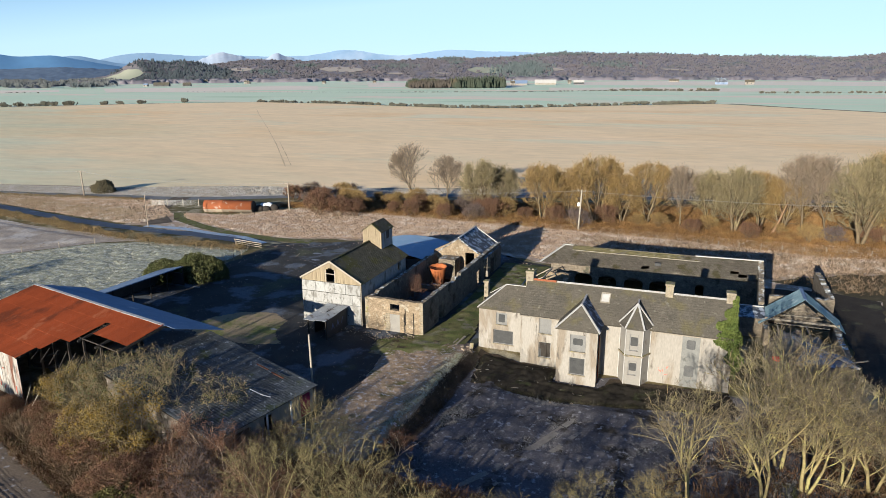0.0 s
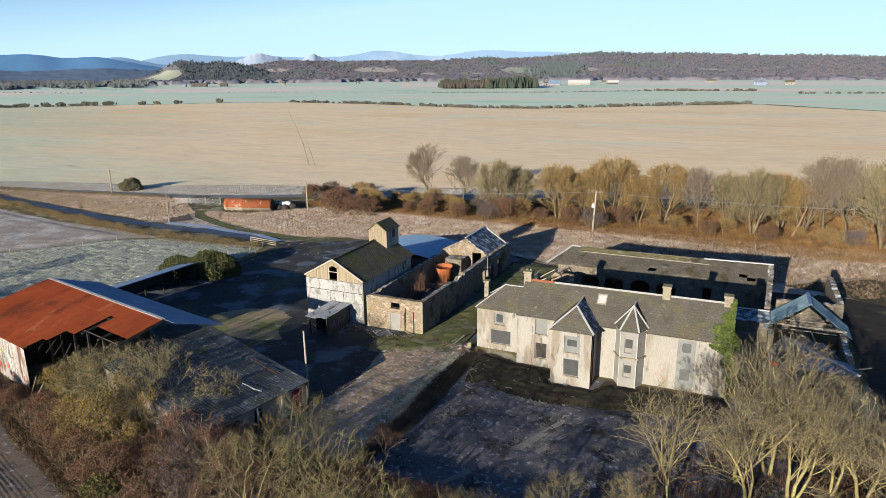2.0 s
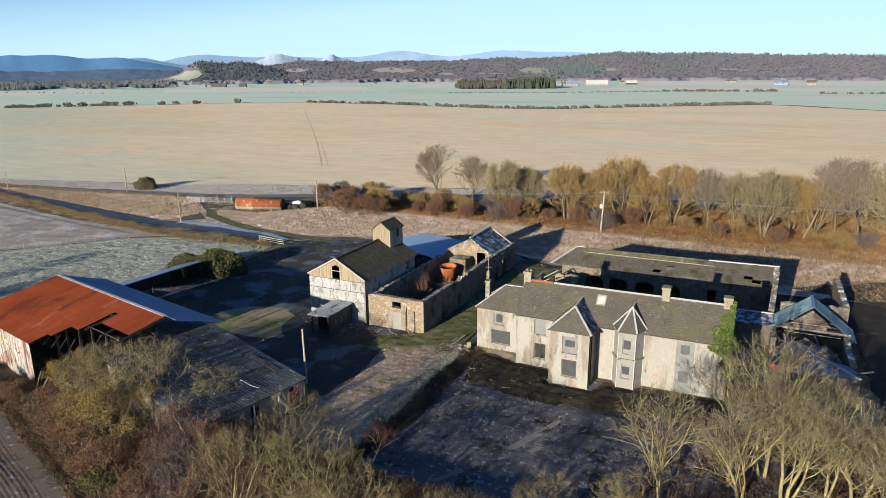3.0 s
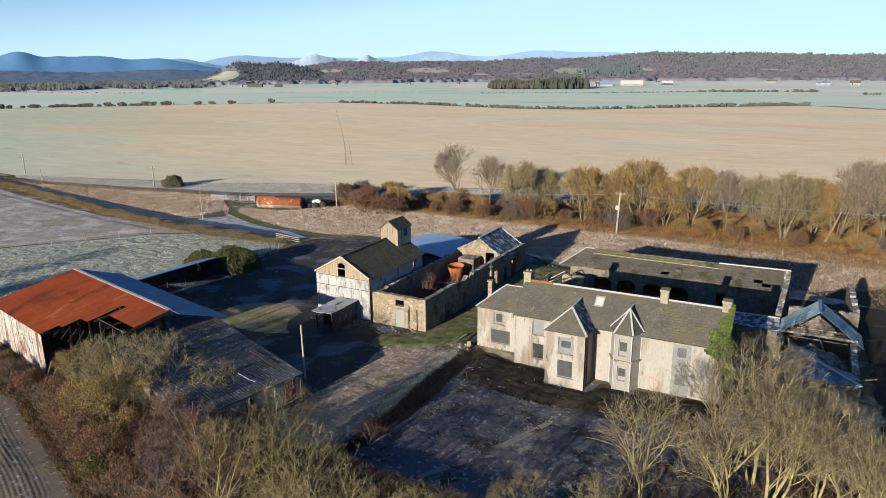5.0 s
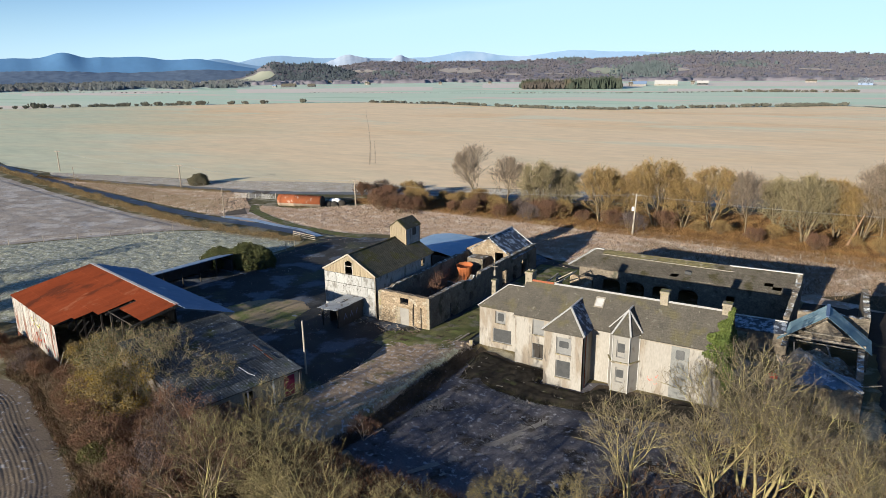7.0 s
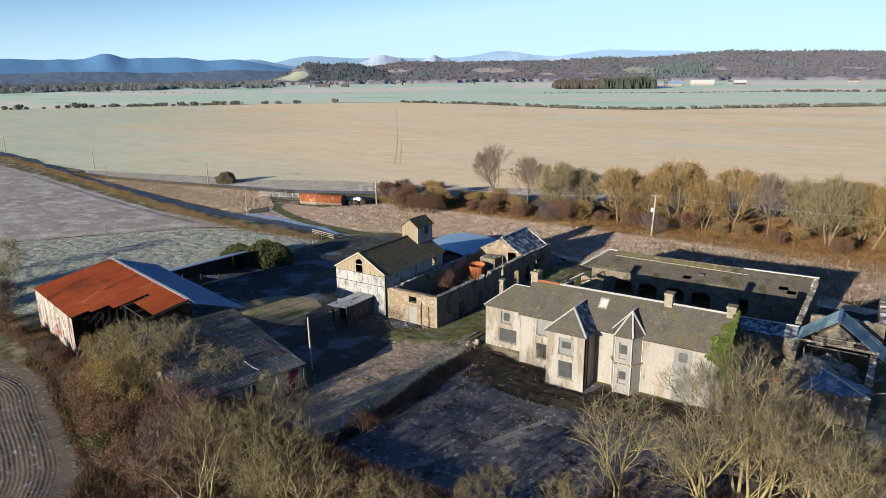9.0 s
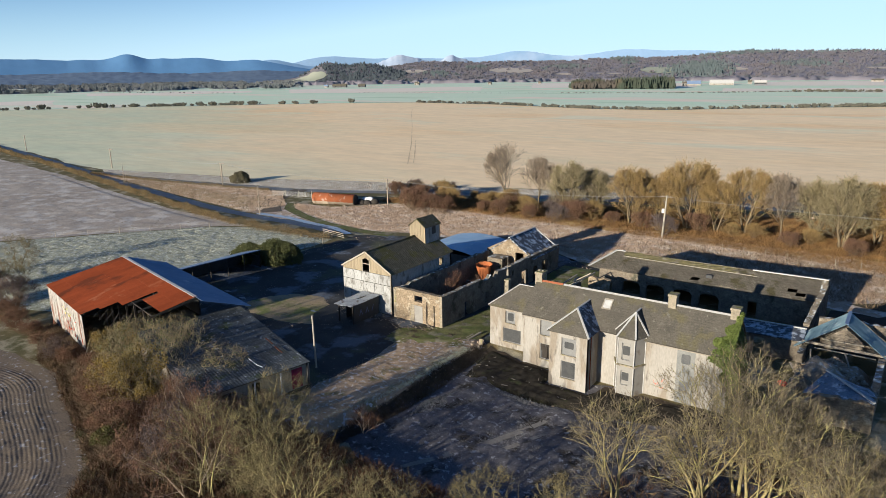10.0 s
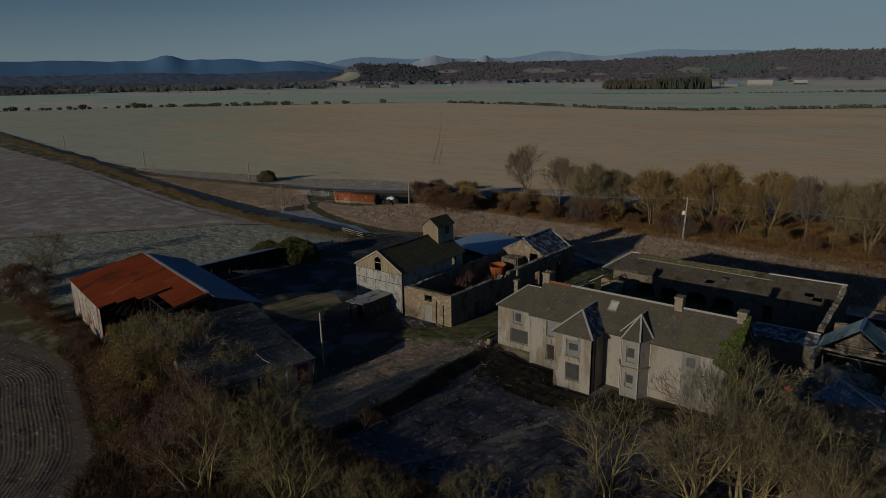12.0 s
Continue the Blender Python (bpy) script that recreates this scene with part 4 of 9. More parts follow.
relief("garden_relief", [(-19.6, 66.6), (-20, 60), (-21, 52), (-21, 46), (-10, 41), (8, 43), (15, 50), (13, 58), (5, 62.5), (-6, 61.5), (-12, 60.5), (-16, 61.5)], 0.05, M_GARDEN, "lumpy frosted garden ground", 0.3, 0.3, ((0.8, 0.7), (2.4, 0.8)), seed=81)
# near-black soil: the trees' shade is put into its base colour
relief("debris_relief", [(-21, 68), (-16.7, 66.9), (-12.3, 66.7), (-12.2, 64.1), (-7.4, 64.1), (-6.4, 65.6), (-2.5, 65.7), (5, 66.9), (6, 63.5), (-5, 61.3), (-11, 60.4), (-16, 60.9), (-20.4, 61.6)], 0.1, mat("wet churned soil darkened for shade", (0.022, 0.019, 0.015), (0.036, 0.031, 0.024), 0.8, 6, grain=0.5, stain=(0.04, 0.043, 0.02), stain_scale=0.6), "churned soil and rubble below the house, darkened for tree shade", 0.18, 0.32, ((0.5, 0.7), (1.3, 0.7), (0.3, 0.3)), seed=91, margin=0.8)
# paler mossy earth paints the pool of sun between the shed shadows
relief("moss_patch", [(-62, 60), (-56, 56.5), (-48, 56), (-41, 58.5), (-38.5, 63), (-43, 65.5), (-44.5, 70.5), (-50, 74), (-57, 72), (-61, 67)], 0.035, mat("mossy earth lightened for sun", (0.27, 0.22, 0.135), (0.31, 0.245, 0.16), 0.35, 7, 0.95, 0.7, grain=0.45, stain=(0.15, 0.165, 0.06), stain_scale=0.22, stain_cut=0.5, stain2=(0.11, 0.09, 0.055), scale2=0.8), "mossy trodden yard earth, lightened where sun falls", 0.45, 0.16, ((0.9, 0.5), (2.6, 0.9), (0.5, 0.3)), seed=21, margin=4.0)


def ice(name, spots, n, size, material, label, seed):
    """Thin uneven plates of ice or frost on the ground: one mesh."""
    r = random.Random(seed)
    bm = bmesh.new()
    for k in range(n):
        cx, cy, rx, ry = spots[k % len(spots)]
        x, y = r.gauss(cx, rx), r.gauss(cy, ry)
        s = size * r.uniform(0.3, 1.3)
        a0 = r.random() * 6.28
        ring = [bm.verts.new((x + s * (1.6 if i % 2 else 1.2) * r.uniform(0.6, 1.2) * math.cos(a0 + i * 0.628), y + s * 0.7 * r.uniform(0.6, 1.2) * math.sin(a0 + i * 0.628), 0.215 + 0.004 * (k % 5))) for i in range(10)]
        f_ = bm.faces.new(ring)
        if f_.normal.z < 0:
            f_.normal_flip()
    return tagged(part(name, bm, material), label, "ice", kind="stuff")


ice("frost_patches", [(-62, 82, 5, 6), (-55, 92, 5, 4), (-48, 88, 2, 6), (-58, 70, 5, 5), (-66, 90, 3, 4)], 16, 0.6, mat("grey puddle ice", (0.20, 0.215, 0.24), (0.12, 0.13, 0.15), 0.8, 6, 0.35, 0.2, grain=0.4), "thin frozen puddles in the farmyard", 5)
for dx in (0.0, 1.7):
    strip("garden_wheel_track", [(-15.5 + dx, 44.0), (-13.7 + dx, 47.1), (-10.9 + dx, 52.2), (-9.0 + dx, 57), (-8.4 + dx, 61.5)], 0.55, -0.93, mat("trodden frosted grass", (0.24, 0.225, 0.205), (0.17, 0.155, 0.14), 0.6, 6, 0.95, 0.6, grain=0.5), "frosted wheel track across the garden", "track")

# ---- farmhouse ----
def settle(thing):
    """Parts were built in the place's own coordinates: keep them there under the thing's base."""
    inv = thing.matrix_basis.inverted()
    for c in thing.children:
        c.matrix_parent_inverse = inv
    return thing


def window(parent, x0, x1, z0, z1, y, material, pane=None, depth=0.14, sill=True):
    """A blocked window in a wall that looks towards -y: a board set back, a smaller dark pane, a sill."""
    w = block("window", (x0, x1, y + depth, y + depth + 0.05, z0, z1), material, parent)
    fr = bmesh.new()
    for a in ((x0, x0 + 0.07, z0, z1), (x1 - 0.07, x1, z0, z1), (x0 + 0.07, x1 - 0.07, z0, z0 + 0.07), (x0 + 0.07, x1 - 0.07, z1 - 0.07, z1)):
        box(fr, a[0], a[1], y + depth - 0.04, y + depth - 0.003, a[2], a[3])
    part("window_frame", fr, M_BLIND, w)
    if pane:
        cx, cz, pw, ph = pane
        bm = bmesh.new()
        box(bm, cx - pw / 2, cx + pw / 2, y + depth - 0.035, y + depth - 0.004, cz - ph / 2, cz + ph / 2)
        bmesh.ops.bevel(bm, geom=[e for e in bm.edges if abs(e.verts[0].co.y - e.verts[1].co.y) > 0.01], offset=min(pw, ph) * 0.12, segments=1, affect="EDGES")
        part("pane", bm, M_DARKBOARD, w, "dark louvred vent pane")
    if sill:
        block("sill", (x0 - 0.08, x1 + 0.08, y - 0.06, y + depth - 0.005, z0 - 0.12, z0 - 0.003), M_DRESSED, w)
    return w


house = tagged(hold("farmhouse", pose(-8, 71, -0.5)), "derelict cream-rendered two-storey farmhouse with grey slate roof", "house")
HX0, HX1, HY0, HY1, HE, HR = -16.5, 5.0, 67.3, 73.9, 5.45, 8.25
HYR = 70.6
ZB = -1.3
W = house
ops_main = [(2.05, 3.4, 3.35, 5.15), (2.05, 3.4, 0.55, 2.35)]
wall("front_wall", (HX0, HY0), (HX1, HY0), ZB, HE, 0.6, M_RENDER, W, openings=ops_main)
gab = lambda s: HE + (HR - HE) * (1 - abs(s - 3.3) / 3.3)
wall("gable_wall", (HX1, HY0 + 0.004), (HX1, HY1), ZB, gab, 0.6, M_RENDER, W, cuts=(3.3,))
wall("gable_wall", (HX0, HY1), (HX0, HY0 + 0.004), ZB, gab, 0.5, M_RENDER, W, cuts=(3.3,))
wall("back_wall", (HX1 - 0.01, HY1), (HX0 + 0.01, HY1), ZB, HE, 0.6, M_STONE, W, openings=[(3, 4.1, 3.2, 4.8), (9, 10.1, 3.2, 4.8), (15, 16.1, 3.2, 4.8)])


def slope(name, quad, t, material, label=""):
    bm = bmesh.new()
    slab(bm, quad, t)
    bmesh.ops.subdivide_edges(bm, edges=bm.edges[:], cuts=5, use_grid_fill=True)
    for v in bm.verts:
        v.co.z += 0.035 * noise.noise(v.co * 0.35)
    return part(name, bm, material, W, label)


ov = 0.25
es = (HR - HE) / (HYR - HY0)
slope("roof", [(HX0 - 0.1, HY0 - ov, HE - ov * es + 0.12), (HX1 + 0.15, HY0 - ov, HE - ov * es + 0.12), (HX1 + 0.15, HYR, HR + 0.12), (HX0 - 0.1, HYR, HR + 0.12)], 0.16, M_SLATE, "worn grey-brown slate roof slope with lichen")
slope("roof", [(HX1 + 0.15, HY1 + ov, HE - ov * es + 0.12), (HX0 - 0.1, HY1 + ov, HE - ov * es + 0.12), (HX0 - 0.1, HYR + 0.004, HR + 0.12), (HX1 + 0.15, HYR + 0.004, HR + 0.12)], 0.16, M_SLATE)
bm = bmesh.new()
for i in range(44):
    x = HX0 + 3.2 + i * 0.42
    slab(bm, [(x, HYR - 0.18, HR + 0.11), (x + 0.41, HYR - 0.18, HR + 0.11), (x + 0.41, HYR, HR + 0.22), (x, HYR, HR + 0.22)], 0.05)
    slab(bm, [(x + 0.41, HYR + 0.18, HR + 0.11), (x, HYR + 0.18, HR + 0.11), (x, HYR, HR + 0.22), (x + 0.41, HYR, HR + 0.22)], 0.05)
part("ridge_flashing", bm, M_LEAD, W, "pale frosted lead ridge")
bm = bmesh.new()
for i in range(8):
    x = HX0 + 0.25 + i * 0.36
    slab(bm, [(x, HYR - 0.2, HR + 0.11), (x + 0.35, HYR - 0.2, HR + 0.11), (x + 0.35, HYR, HR + 0.24), (x, HYR, HR + 0.24)], 0.05)
    slab(bm, [(x + 0.35, HYR + 0.2, HR + 0.11), (x, HYR + 0.2, HR + 0.11), (x, HYR, HR + 0.24), (x + 0.35, HYR, HR + 0.24)], 0.05)
part("ridge_tiles", bm, M_RIDGETILE, W, "red clay ridge tiles")

# left wing, set back, with a hipped end
LX0, LX1, LY0, LY1, LE, LR = -21.9, -16.52, 69.1, 74.0, 4.85, 7.05
wall("front_wall", (LX0, LY0), (LX1, LY0), ZB, LE, 0.5, M_RENDER, W, openings=[(2.05, 3.35, 3.0, 4.45), (1.75, 4.1, 0.65, 2.35)])
wall("end_wall", (LX0, LY1), (LX0, LY0 + 0.004), ZB, LE, 0.5, M_RENDER, W)
wall("back_wall", (LX1, LY1), (LX0 + 0.5, LY1), ZB, LE, 0.5, M_STONE, W)
ly = (LY0 + LY1) / 2
hx = LX0 + 2.6
slope("roof", [(LX0 - 0.15, LY0 - 0.2, LE - 0.02), (LX1 - 0.1, LY0 - 0.2, LE - 0.02), (LX1 - 0.1, ly, LR), (hx, ly, LR)], 0.14, M_SLATE, "slate roof of the low wing")
slope("roof", [(LX1 - 0.1, LY1 + 0.2, LE - 0.02), (LX0 - 0.15, LY1 + 0.2, LE - 0.02), (hx, ly + 0.004, LR), (LX1 - 0.1, ly + 0.004, LR)], 0.14, M_SLATE)
bm = bmesh.new()
slab(bm, [(LX0 - 0.15, LY1 + 0.2, LE - 0.02), (LX0 - 0.155, LY0 - 0.2, LE - 0.02), (hx - 0.004, ly - 0.01, LR), (hx - 0.004, ly + 0.01, LR)], 0.14)
part("roof", bm, M_SLATE, W)
bm = bmesh.new()
beam(bm, (LX0 - 0.15, LY0 - 0.2, LE + 0.03), (hx, ly, LR + 0.06), 0.16, 0.07)
beam(bm, (LX0 - 0.15, LY1 + 0.2, LE + 0.03), (hx, ly, LR + 0.06), 0.16, 0.07)
beam(bm, (hx, ly, LR + 0.06), (LX1 - 0.1, ly, LR + 0.06), 0.16, 0.07)
part("hip_flashing", bm, M_LEAD, W)

# windows of the front
yf = HY0
window(W, HX0 + 2.05, HX0 + 3.4, 3.35, 5.15, yf, M_BLIND)
# black board stands for the unlit room behind the broken window
broken = window(W, HX0 + 2.05, HX0 + 3.4, 0.55, 2.35, yf, M_DARK)
block("mullion", (HX0 + 2.72, HX0 + 2.80, yf + 0.10, yf + 0.137, 0.9, 2.28), M_DARKBOARD, broken)
block("loose_board", (HX0 + 2.13, HX0 + 2.5, yf + 0.09, yf + 0.134, 0.62, 1.5), M_DARKBOARD, broken)
# solid black block paints the dark opening
block("broken_board", (HX0 + 2.35, HX0 + 2.95, yf + 0.06, yf + 0.09, 0.65, 2.0), M_DARK, W, "black block for the unlit gap in a window board")
window(W, LX0 + 2.05, LX0 + 3.35, 3.0, 4.45, LY0, M_BLIND, (LX0 + 2.7, 3.75, 0.75, 0.95))
window(W, LX0 + 1.75, LX0 + 4.1, 0.65, 2.35, LY0, M_DARKBOARD)
wb = block("window_board", (HX0 + 16.8, HX0 + 18.5, yf - 0.03, yf + 0.1, -0.7, 5.22), mat("weathered grey window board", (0.215, 0.215, 0.205), (0.165, 0.167, 0.162), 1.1, 9, 0.85, 0.2, grain=0.3, stain=(0.11, 0.11, 0.105), stain_scale=1.0, stain_cut=0.55), W, "tall grey board over two windows")
for zc, pw, ph in ((4.25, 0.85, 1.0), (1.35, 0.95, 1.2)):
    bm = bmesh.new()
    box(bm, HX0 + 17.65 - pw / 2, HX0 + 17.65 + pw / 2, yf - 0.045, yf - 0.033, zc - ph / 2, zc + ph / 2)
    bmesh.ops.bevel(bm, geom=[e for e in bm.edges if abs(e.verts[0].co.y - e.verts[1].co.y) > 0.005], offset=0.12, segments=1, affect="EDGES")
    part("vent", bm, mat("dull vent grey", (0.085, 0.087, 0.09), (0.12, 0.12, 0.12), 2, 9, grain=0.3), wb, "darker vent patch")

# square bay
BX0, BX1, BY, BE, BR = -11.9, -7.75, 64.4, 5.4, 7.5
wall("bay_front", (BX0, BY), (BX1, BY), ZB, BE, 0.45, M_RENDER, W, openings=[(1.35, 2.95, 3.05, 4.9), (1.35, 2.95, 0.45, 2.35)])
wall("bay_side", (BX1, BY + 0.004), (BX1, HY0), ZB, BE, 0.45, M_RENDER, W)
wall("bay_side", (BX0, HY0), (BX0, BY + 0.004), ZB, BE, 0.45, M_RENDER, W)
window(W, BX0 + 1.35, BX0 + 2.95, 3.05, 4.9, BY, M_BLIND, (BX0 + 2.15, 4.1, 1.0, 0.7))
window(W, BX0 + 1.35, BX0 + 2.95, 0.45, 2.35, BY, M_DARKBOARD, (BX0 + 2.15, 1.4, 1.1, 1.2))
bc = (BX0 + BX1) / 2
e0 = 0.22
fy = BY + 2.0
back_y = HY0 + (BR - HE) / es
slope("bay_roof", [(BX1 + e0, back_y, BE + 0.02), (BX1 + e0, BY - e0, BE + 0.02), (bc, fy, BR), (bc, back_y + 0.3, BR)], 0.12, M_SLATE_F)
slope("bay_roof", [(BX0 - e0, BY - e0, BE + 0.02), (BX0 - e0, back_y, BE + 0.02), (bc - 0.004, back_y + 0.3, BR), (bc - 0.004, fy, BR)], 0.12, M_SLATE)
bm = bmesh.new()
slab(bm, [(BX0 - e0, BY - e0 - 0.004, BE + 0.02), (BX1 + e0, BY - e0 - 0.004, BE + 0.02), (bc + 0.01, fy - 0.004, BR), (bc - 0.01, fy - 0.004, BR)], 0.12)
part("bay_roof", bm, M_SLATE, W, "hipped slate roof of the square bay")
bm = bmesh.new()
beam(bm, (BX0 - e0, BY - e0, BE + 0.07), (bc, fy, BR + 0.06), 0.2, 0.07)
beam(bm, (BX1 + e0, BY - e0, BE + 0.07), (bc, fy, BR + 0.06), 0.2, 0.07)
beam(bm, (bc, fy, BR + 0.06), (bc, back_y + 0.2, BR + 0.06), 0.2, 0.07)
part("hip_flashing", bm, M_LEAD, W, "pale lead hips and ridge")
bm = bmesh.new()
rod(bm, (BX1 + 0.05, BY + 0.9, ZB), (BX1 + 0.05, BY + 0.9, BE - 0.05), 0.05, 0.05)
part("downpipe", bm, M_RUST, W, "rusty iron downpipe")

# canted bay
C0, C1, C2, C3, CY, CE, CR = -5.85, -5.15, -3.45, -2.8, 65.95, 5.7, 7.6
ring = [(C0, HY0), (C1, CY), (C2, CY), (C3, HY0)]
mid = 2.75
for i in range(3):
    a, b = ring[i], ring[i + 1]
    L = math.hypot(b[0] - a[0], b[1] - a[1])
    mt = M_RENDER_G
    ops = [(0.42, L - 0.42, 3.3, 5.1), (0.42, L - 0.42, 0.6, 2.2)] if i == 1 else ()
    wall("bay_face", a, b, ZB, CE, 0.3, mt, W, openings=ops)
window(W, C1 + 0.42, C2 - 0.42, 3.3, 5.1, CY, M_RENDER_G, ((C1 + C2) / 2, 4.3, 0.75, 0.95), sill=False)
window(W, C1 + 0.42, C2 - 0.42, 0.6, 2.2, CY, M_RENDER_G, ((C1 + C2) / 2, 1.5, 0.75, 0.85), sill=False)
bm = bmesh.new()
for i in range(3):
    beam(bm, (*ring[i], mid), (*ring[i + 1], mid), 0.3, 0.16)
part("string_course", bm, M_DRESSED, W, "pale stone band between the storeys")
bm = bmesh.new()
for i, p in enumerate(ring):
    rod(bm, (p[0], p[1] - 0.03, -0.6), (p[0], p[1] - 0.03, CE), 0.05, 0.05, 6)
part("corner_bead", bm, M_LEAD, W)
apex = Vector(((C0 + C3) / 2, HY0 + 1.0, CR))
bm = bmesh.new()
ro = [(C0 - 0.2, HY0 + 0.1, CE), (C1 - 0.1, CY - 0.2, CE), (C2 + 0.1, CY - 0.2, CE), (C3 + 0.2, HY0 + 0.1, CE)]
for i in range(3):
    slab(bm, [ro[i], ro[i + 1], tuple(apex + Vector((0.01, -0.01 * i, 0))), tuple(apex + Vector((-0.01, 0, 0)))], 0.1)
rb = HY0 + (CR - HE) / es
slab(bm, [ro[3], (C3 + 0.2, HY0 + 0.9, CE + 0.25), (apex.x, rb, CR), tuple(apex)], 0.1)
slab(bm, [(C0 - 0.2, HY0 + 0.9, CE + 0.25), ro[0], tuple(apex), (apex.x, rb, CR)], 0.1)
part("bay_roof", bm, M_SLATE, W, "faceted dark slate roof of the canted bay")
bm = bmesh.new()
for p in ro:
    beam(bm, (p[0], p[1], p[2] + 0.06), tuple(apex + Vector((0, 0, 0.06))), 0.17, 0.06)
beam(bm, tuple(apex + Vector((0, 0, 0.05))), (apex.x, rb, CR + 0.05), 0.17, 0.06)
part("hip_flashing", bm, M_LEAD, W, "broad pale lead hips")

# chimneys
for cx, cy, zt, w, d in ((-16.35, 71.0, 9.35, 0.85, 1.25), (-1.4, 70.7, 9.5, 0.8, 0.95), (4.55, 70.7, 9.2, 0.8, 0.95), (-22.6, 74.4, 6.4, 0.55, 0.6)):
    bm = bmesh.new()
    box(bm, cx - w / 2, cx + w / 2, cy - d / 2, cy + d / 2, 4.0 if cx < -20 else 6.0, zt - 0.25)
    box(bm, cx - w / 2 - 0.07, cx + w / 2 + 0.07, cy - d / 2 - 0.07, cy + d / 2 + 0.07, zt - 0.247, zt)
    bmesh.ops.bevel(bm, geom=bm.edges[:], offset=0.03, segments=1, affect="EDGES")
    part("chimney", bm, M_DRESSED, W, "mossy dressed stone chimney stack")
bm = bmesh.new()
rod(bm, (-22.6, 74.4, 6.9), (-22.6, 74.4, 7.6), 0.17, 0.14)
rod(bm, (-22.6, 74.4, 7.6), (-22.6, 74.4, 9.3), 0.04, 0.03)
beam(bm, (-23.0, 74.4, 8.0), (-22.2, 74.4, 8.1), 0.04)
part("aerial", bm, M_WOOD, W, "old mast on the rear chimney")
block("stub_wall", (-22.9, -22.3, 74.1, 74.7, 0, 4.3), M_STONE, W)
bm = bmesh.new()
for dx in (-0.22, 0.2):
    rod(bm, (-16.35 + dx, 71.0, 9.34), (-16.35 + dx, 71.0, 9.5), 0.13, 0.11)
part("chimney_pot", bm, M_DRESSED, W)
# skylight
sl = lambda y: HE + (y - HY0) * es + 0.13
bm = bmesh.new()
for a in ((-8.3, -8.2, 69.0, 70.0), (-7.4, -7.3, 69.0, 70.0), (-8.2, -7.4, 69.0, 69.1), (-8.2, -7.4, 69.9, 70.0)):
    slab(bm, [(a[0], a[2], sl(a[2]) + 0.08), (a[1], a[2], sl(a[2]) + 0.08), (a[1], a[3], sl(a[3]) + 0.08), (a[0], a[3], sl(a[3]) + 0.08)], 0.12)
sk = part("skylight", bm, M_WOOD, W, "small open skylight in the slates")
bm = bmesh.new()
slab(bm, [(-8.2, 69.1, sl(69.1) + 0.03), (-7.4, 69.1, sl(69.1) + 0.03), (-7.4, 69.9, sl(69.9) + 0.03), (-8.2, 69.9, sl(69.9) + 0.03)], 0.03)
part("pane", bm, M_LEAD, sk, "pale glazing")
# gutter
for ga, gb in ((HX0, BX0), (C3 + 0.3, HX1)):
    bm = bmesh.new()
    rod(bm, (ga, HY0 - 0.33, HE - 0.18), (gb, HY0 - 0.33, HE - 0.18), 0.06, 0.06, 6)
    part("gutter", bm, M_WOOD, W, "sagging grey gutter")
settle(house)

# paint scrawl on the front: plain strokes
def scrawl(name, spots, y, material, label):
    bm = bmesh.new()
    r = random.Random(3)
    for x, z in spots:
        for _ in range(4):
            a = (x + r.uniform(-0.3, 0.3), y - 0.006, z + r.uniform(-0.4, 0.4))
            b = (a[0] + r.uniform(-0.3, 0.3), y - 0.006, a[2] + r.uniform(-0.4, 0.4))
            beam(bm, a, b, 0.03, 0.035)
    o = part(name, bm, material)
    return tagged(o, label, "paint", kind="structure")


scrawl("paint_strokes", ((-1.6, 1.2), (-1.1, 1.0), (0.9, 0.9), (1.3, 0.7)), HY0, M_REDPAINT, "faded red spray-paint strokes on cream render")

# ivy on the gable
rng = np.random.default_rng(21)
def clump(n, lo, hi):
    """Random points in a box."""
    return rng.uniform(lo, hi, (n, 3))


# on the gable, over the verge of the roof, and round the corner of the front
g = clump(15000, (0, 66.9, -0.9), (1, 71.4, 1))
tz = 5.2 + np.clip(g[:, 1] - 67.2, 0, 3.3) * es + 0.35
g[:, 2] = 1.2 + (tz - 1.2) * rng.random(15000) ** 0.7
g[:, 0] = 5.05 + 0.95 * rng.random(15000) ** 1.4 * np.sin(np.clip((g[:, 2] + 1.5) / 8.5, 0, 1) * 3.14) ** 0.6 * (0.8 + 0.35 * np.sin(g[:, 2] * 2.1 + g[:, 1] * 1.7))
u = rng.random(8000)
wd = (0.25 + 2.0 * u) * (0.85 + 0.3 * np.sin(u * 19))
rf = np.stack([5.3 - wd * rng.random(8000) ** 0.8, 70.6 - 3.5 * u, HR + 0.15 - 3.5 * u * es + 0.45 * rng.random(8000)], 1)
u = rng.random(5000)
wd = 2.2 * (1 - u) ** 1.2 * (0.85 + 0.3 * np.sin(u * 15))
fr_ = np.stack([5.4 - wd * rng.random(5000), 67.2 - 0.45 * rng.random(5000) * (1 - u * 0.5), 5.4 - 4.2 * u], 1)
v, f = leaf_mesh(np.concatenate([g, rf, fr_]), 0.085, rng, 0.8)
ivy = tagged(hold("ivy", pose(5.3, 68.5, -1)), "sunlit green ivy climbing the house gable", "ivy")
raw("leaves", v, f, M_IVY, ivy)
bm = bmesh.new()
for k in range(7):
    a = Vector((5.06, 67.3 + k * 0.55, -0.9))
    for s in range(6):
        b = a + Vector((RNG.uniform(-0.02, 0.1), RNG.uniform(-0.25, 0.25), 1.0))
        rod(bm, a, b, 0.05 - s * 0.006, 0.044 - s * 0.006, 5)
        a = b
part("stems", bm, M_BARK_G, ivy)
settle(ivy)

# ---- roofless stone ruin with a slated end ----
ruin = tagged(hold("stone_ruin", pose(-32.8, 85, 0)), "roofless rubble-stone steading with sunlit front and ragged wall tops", "ruin")
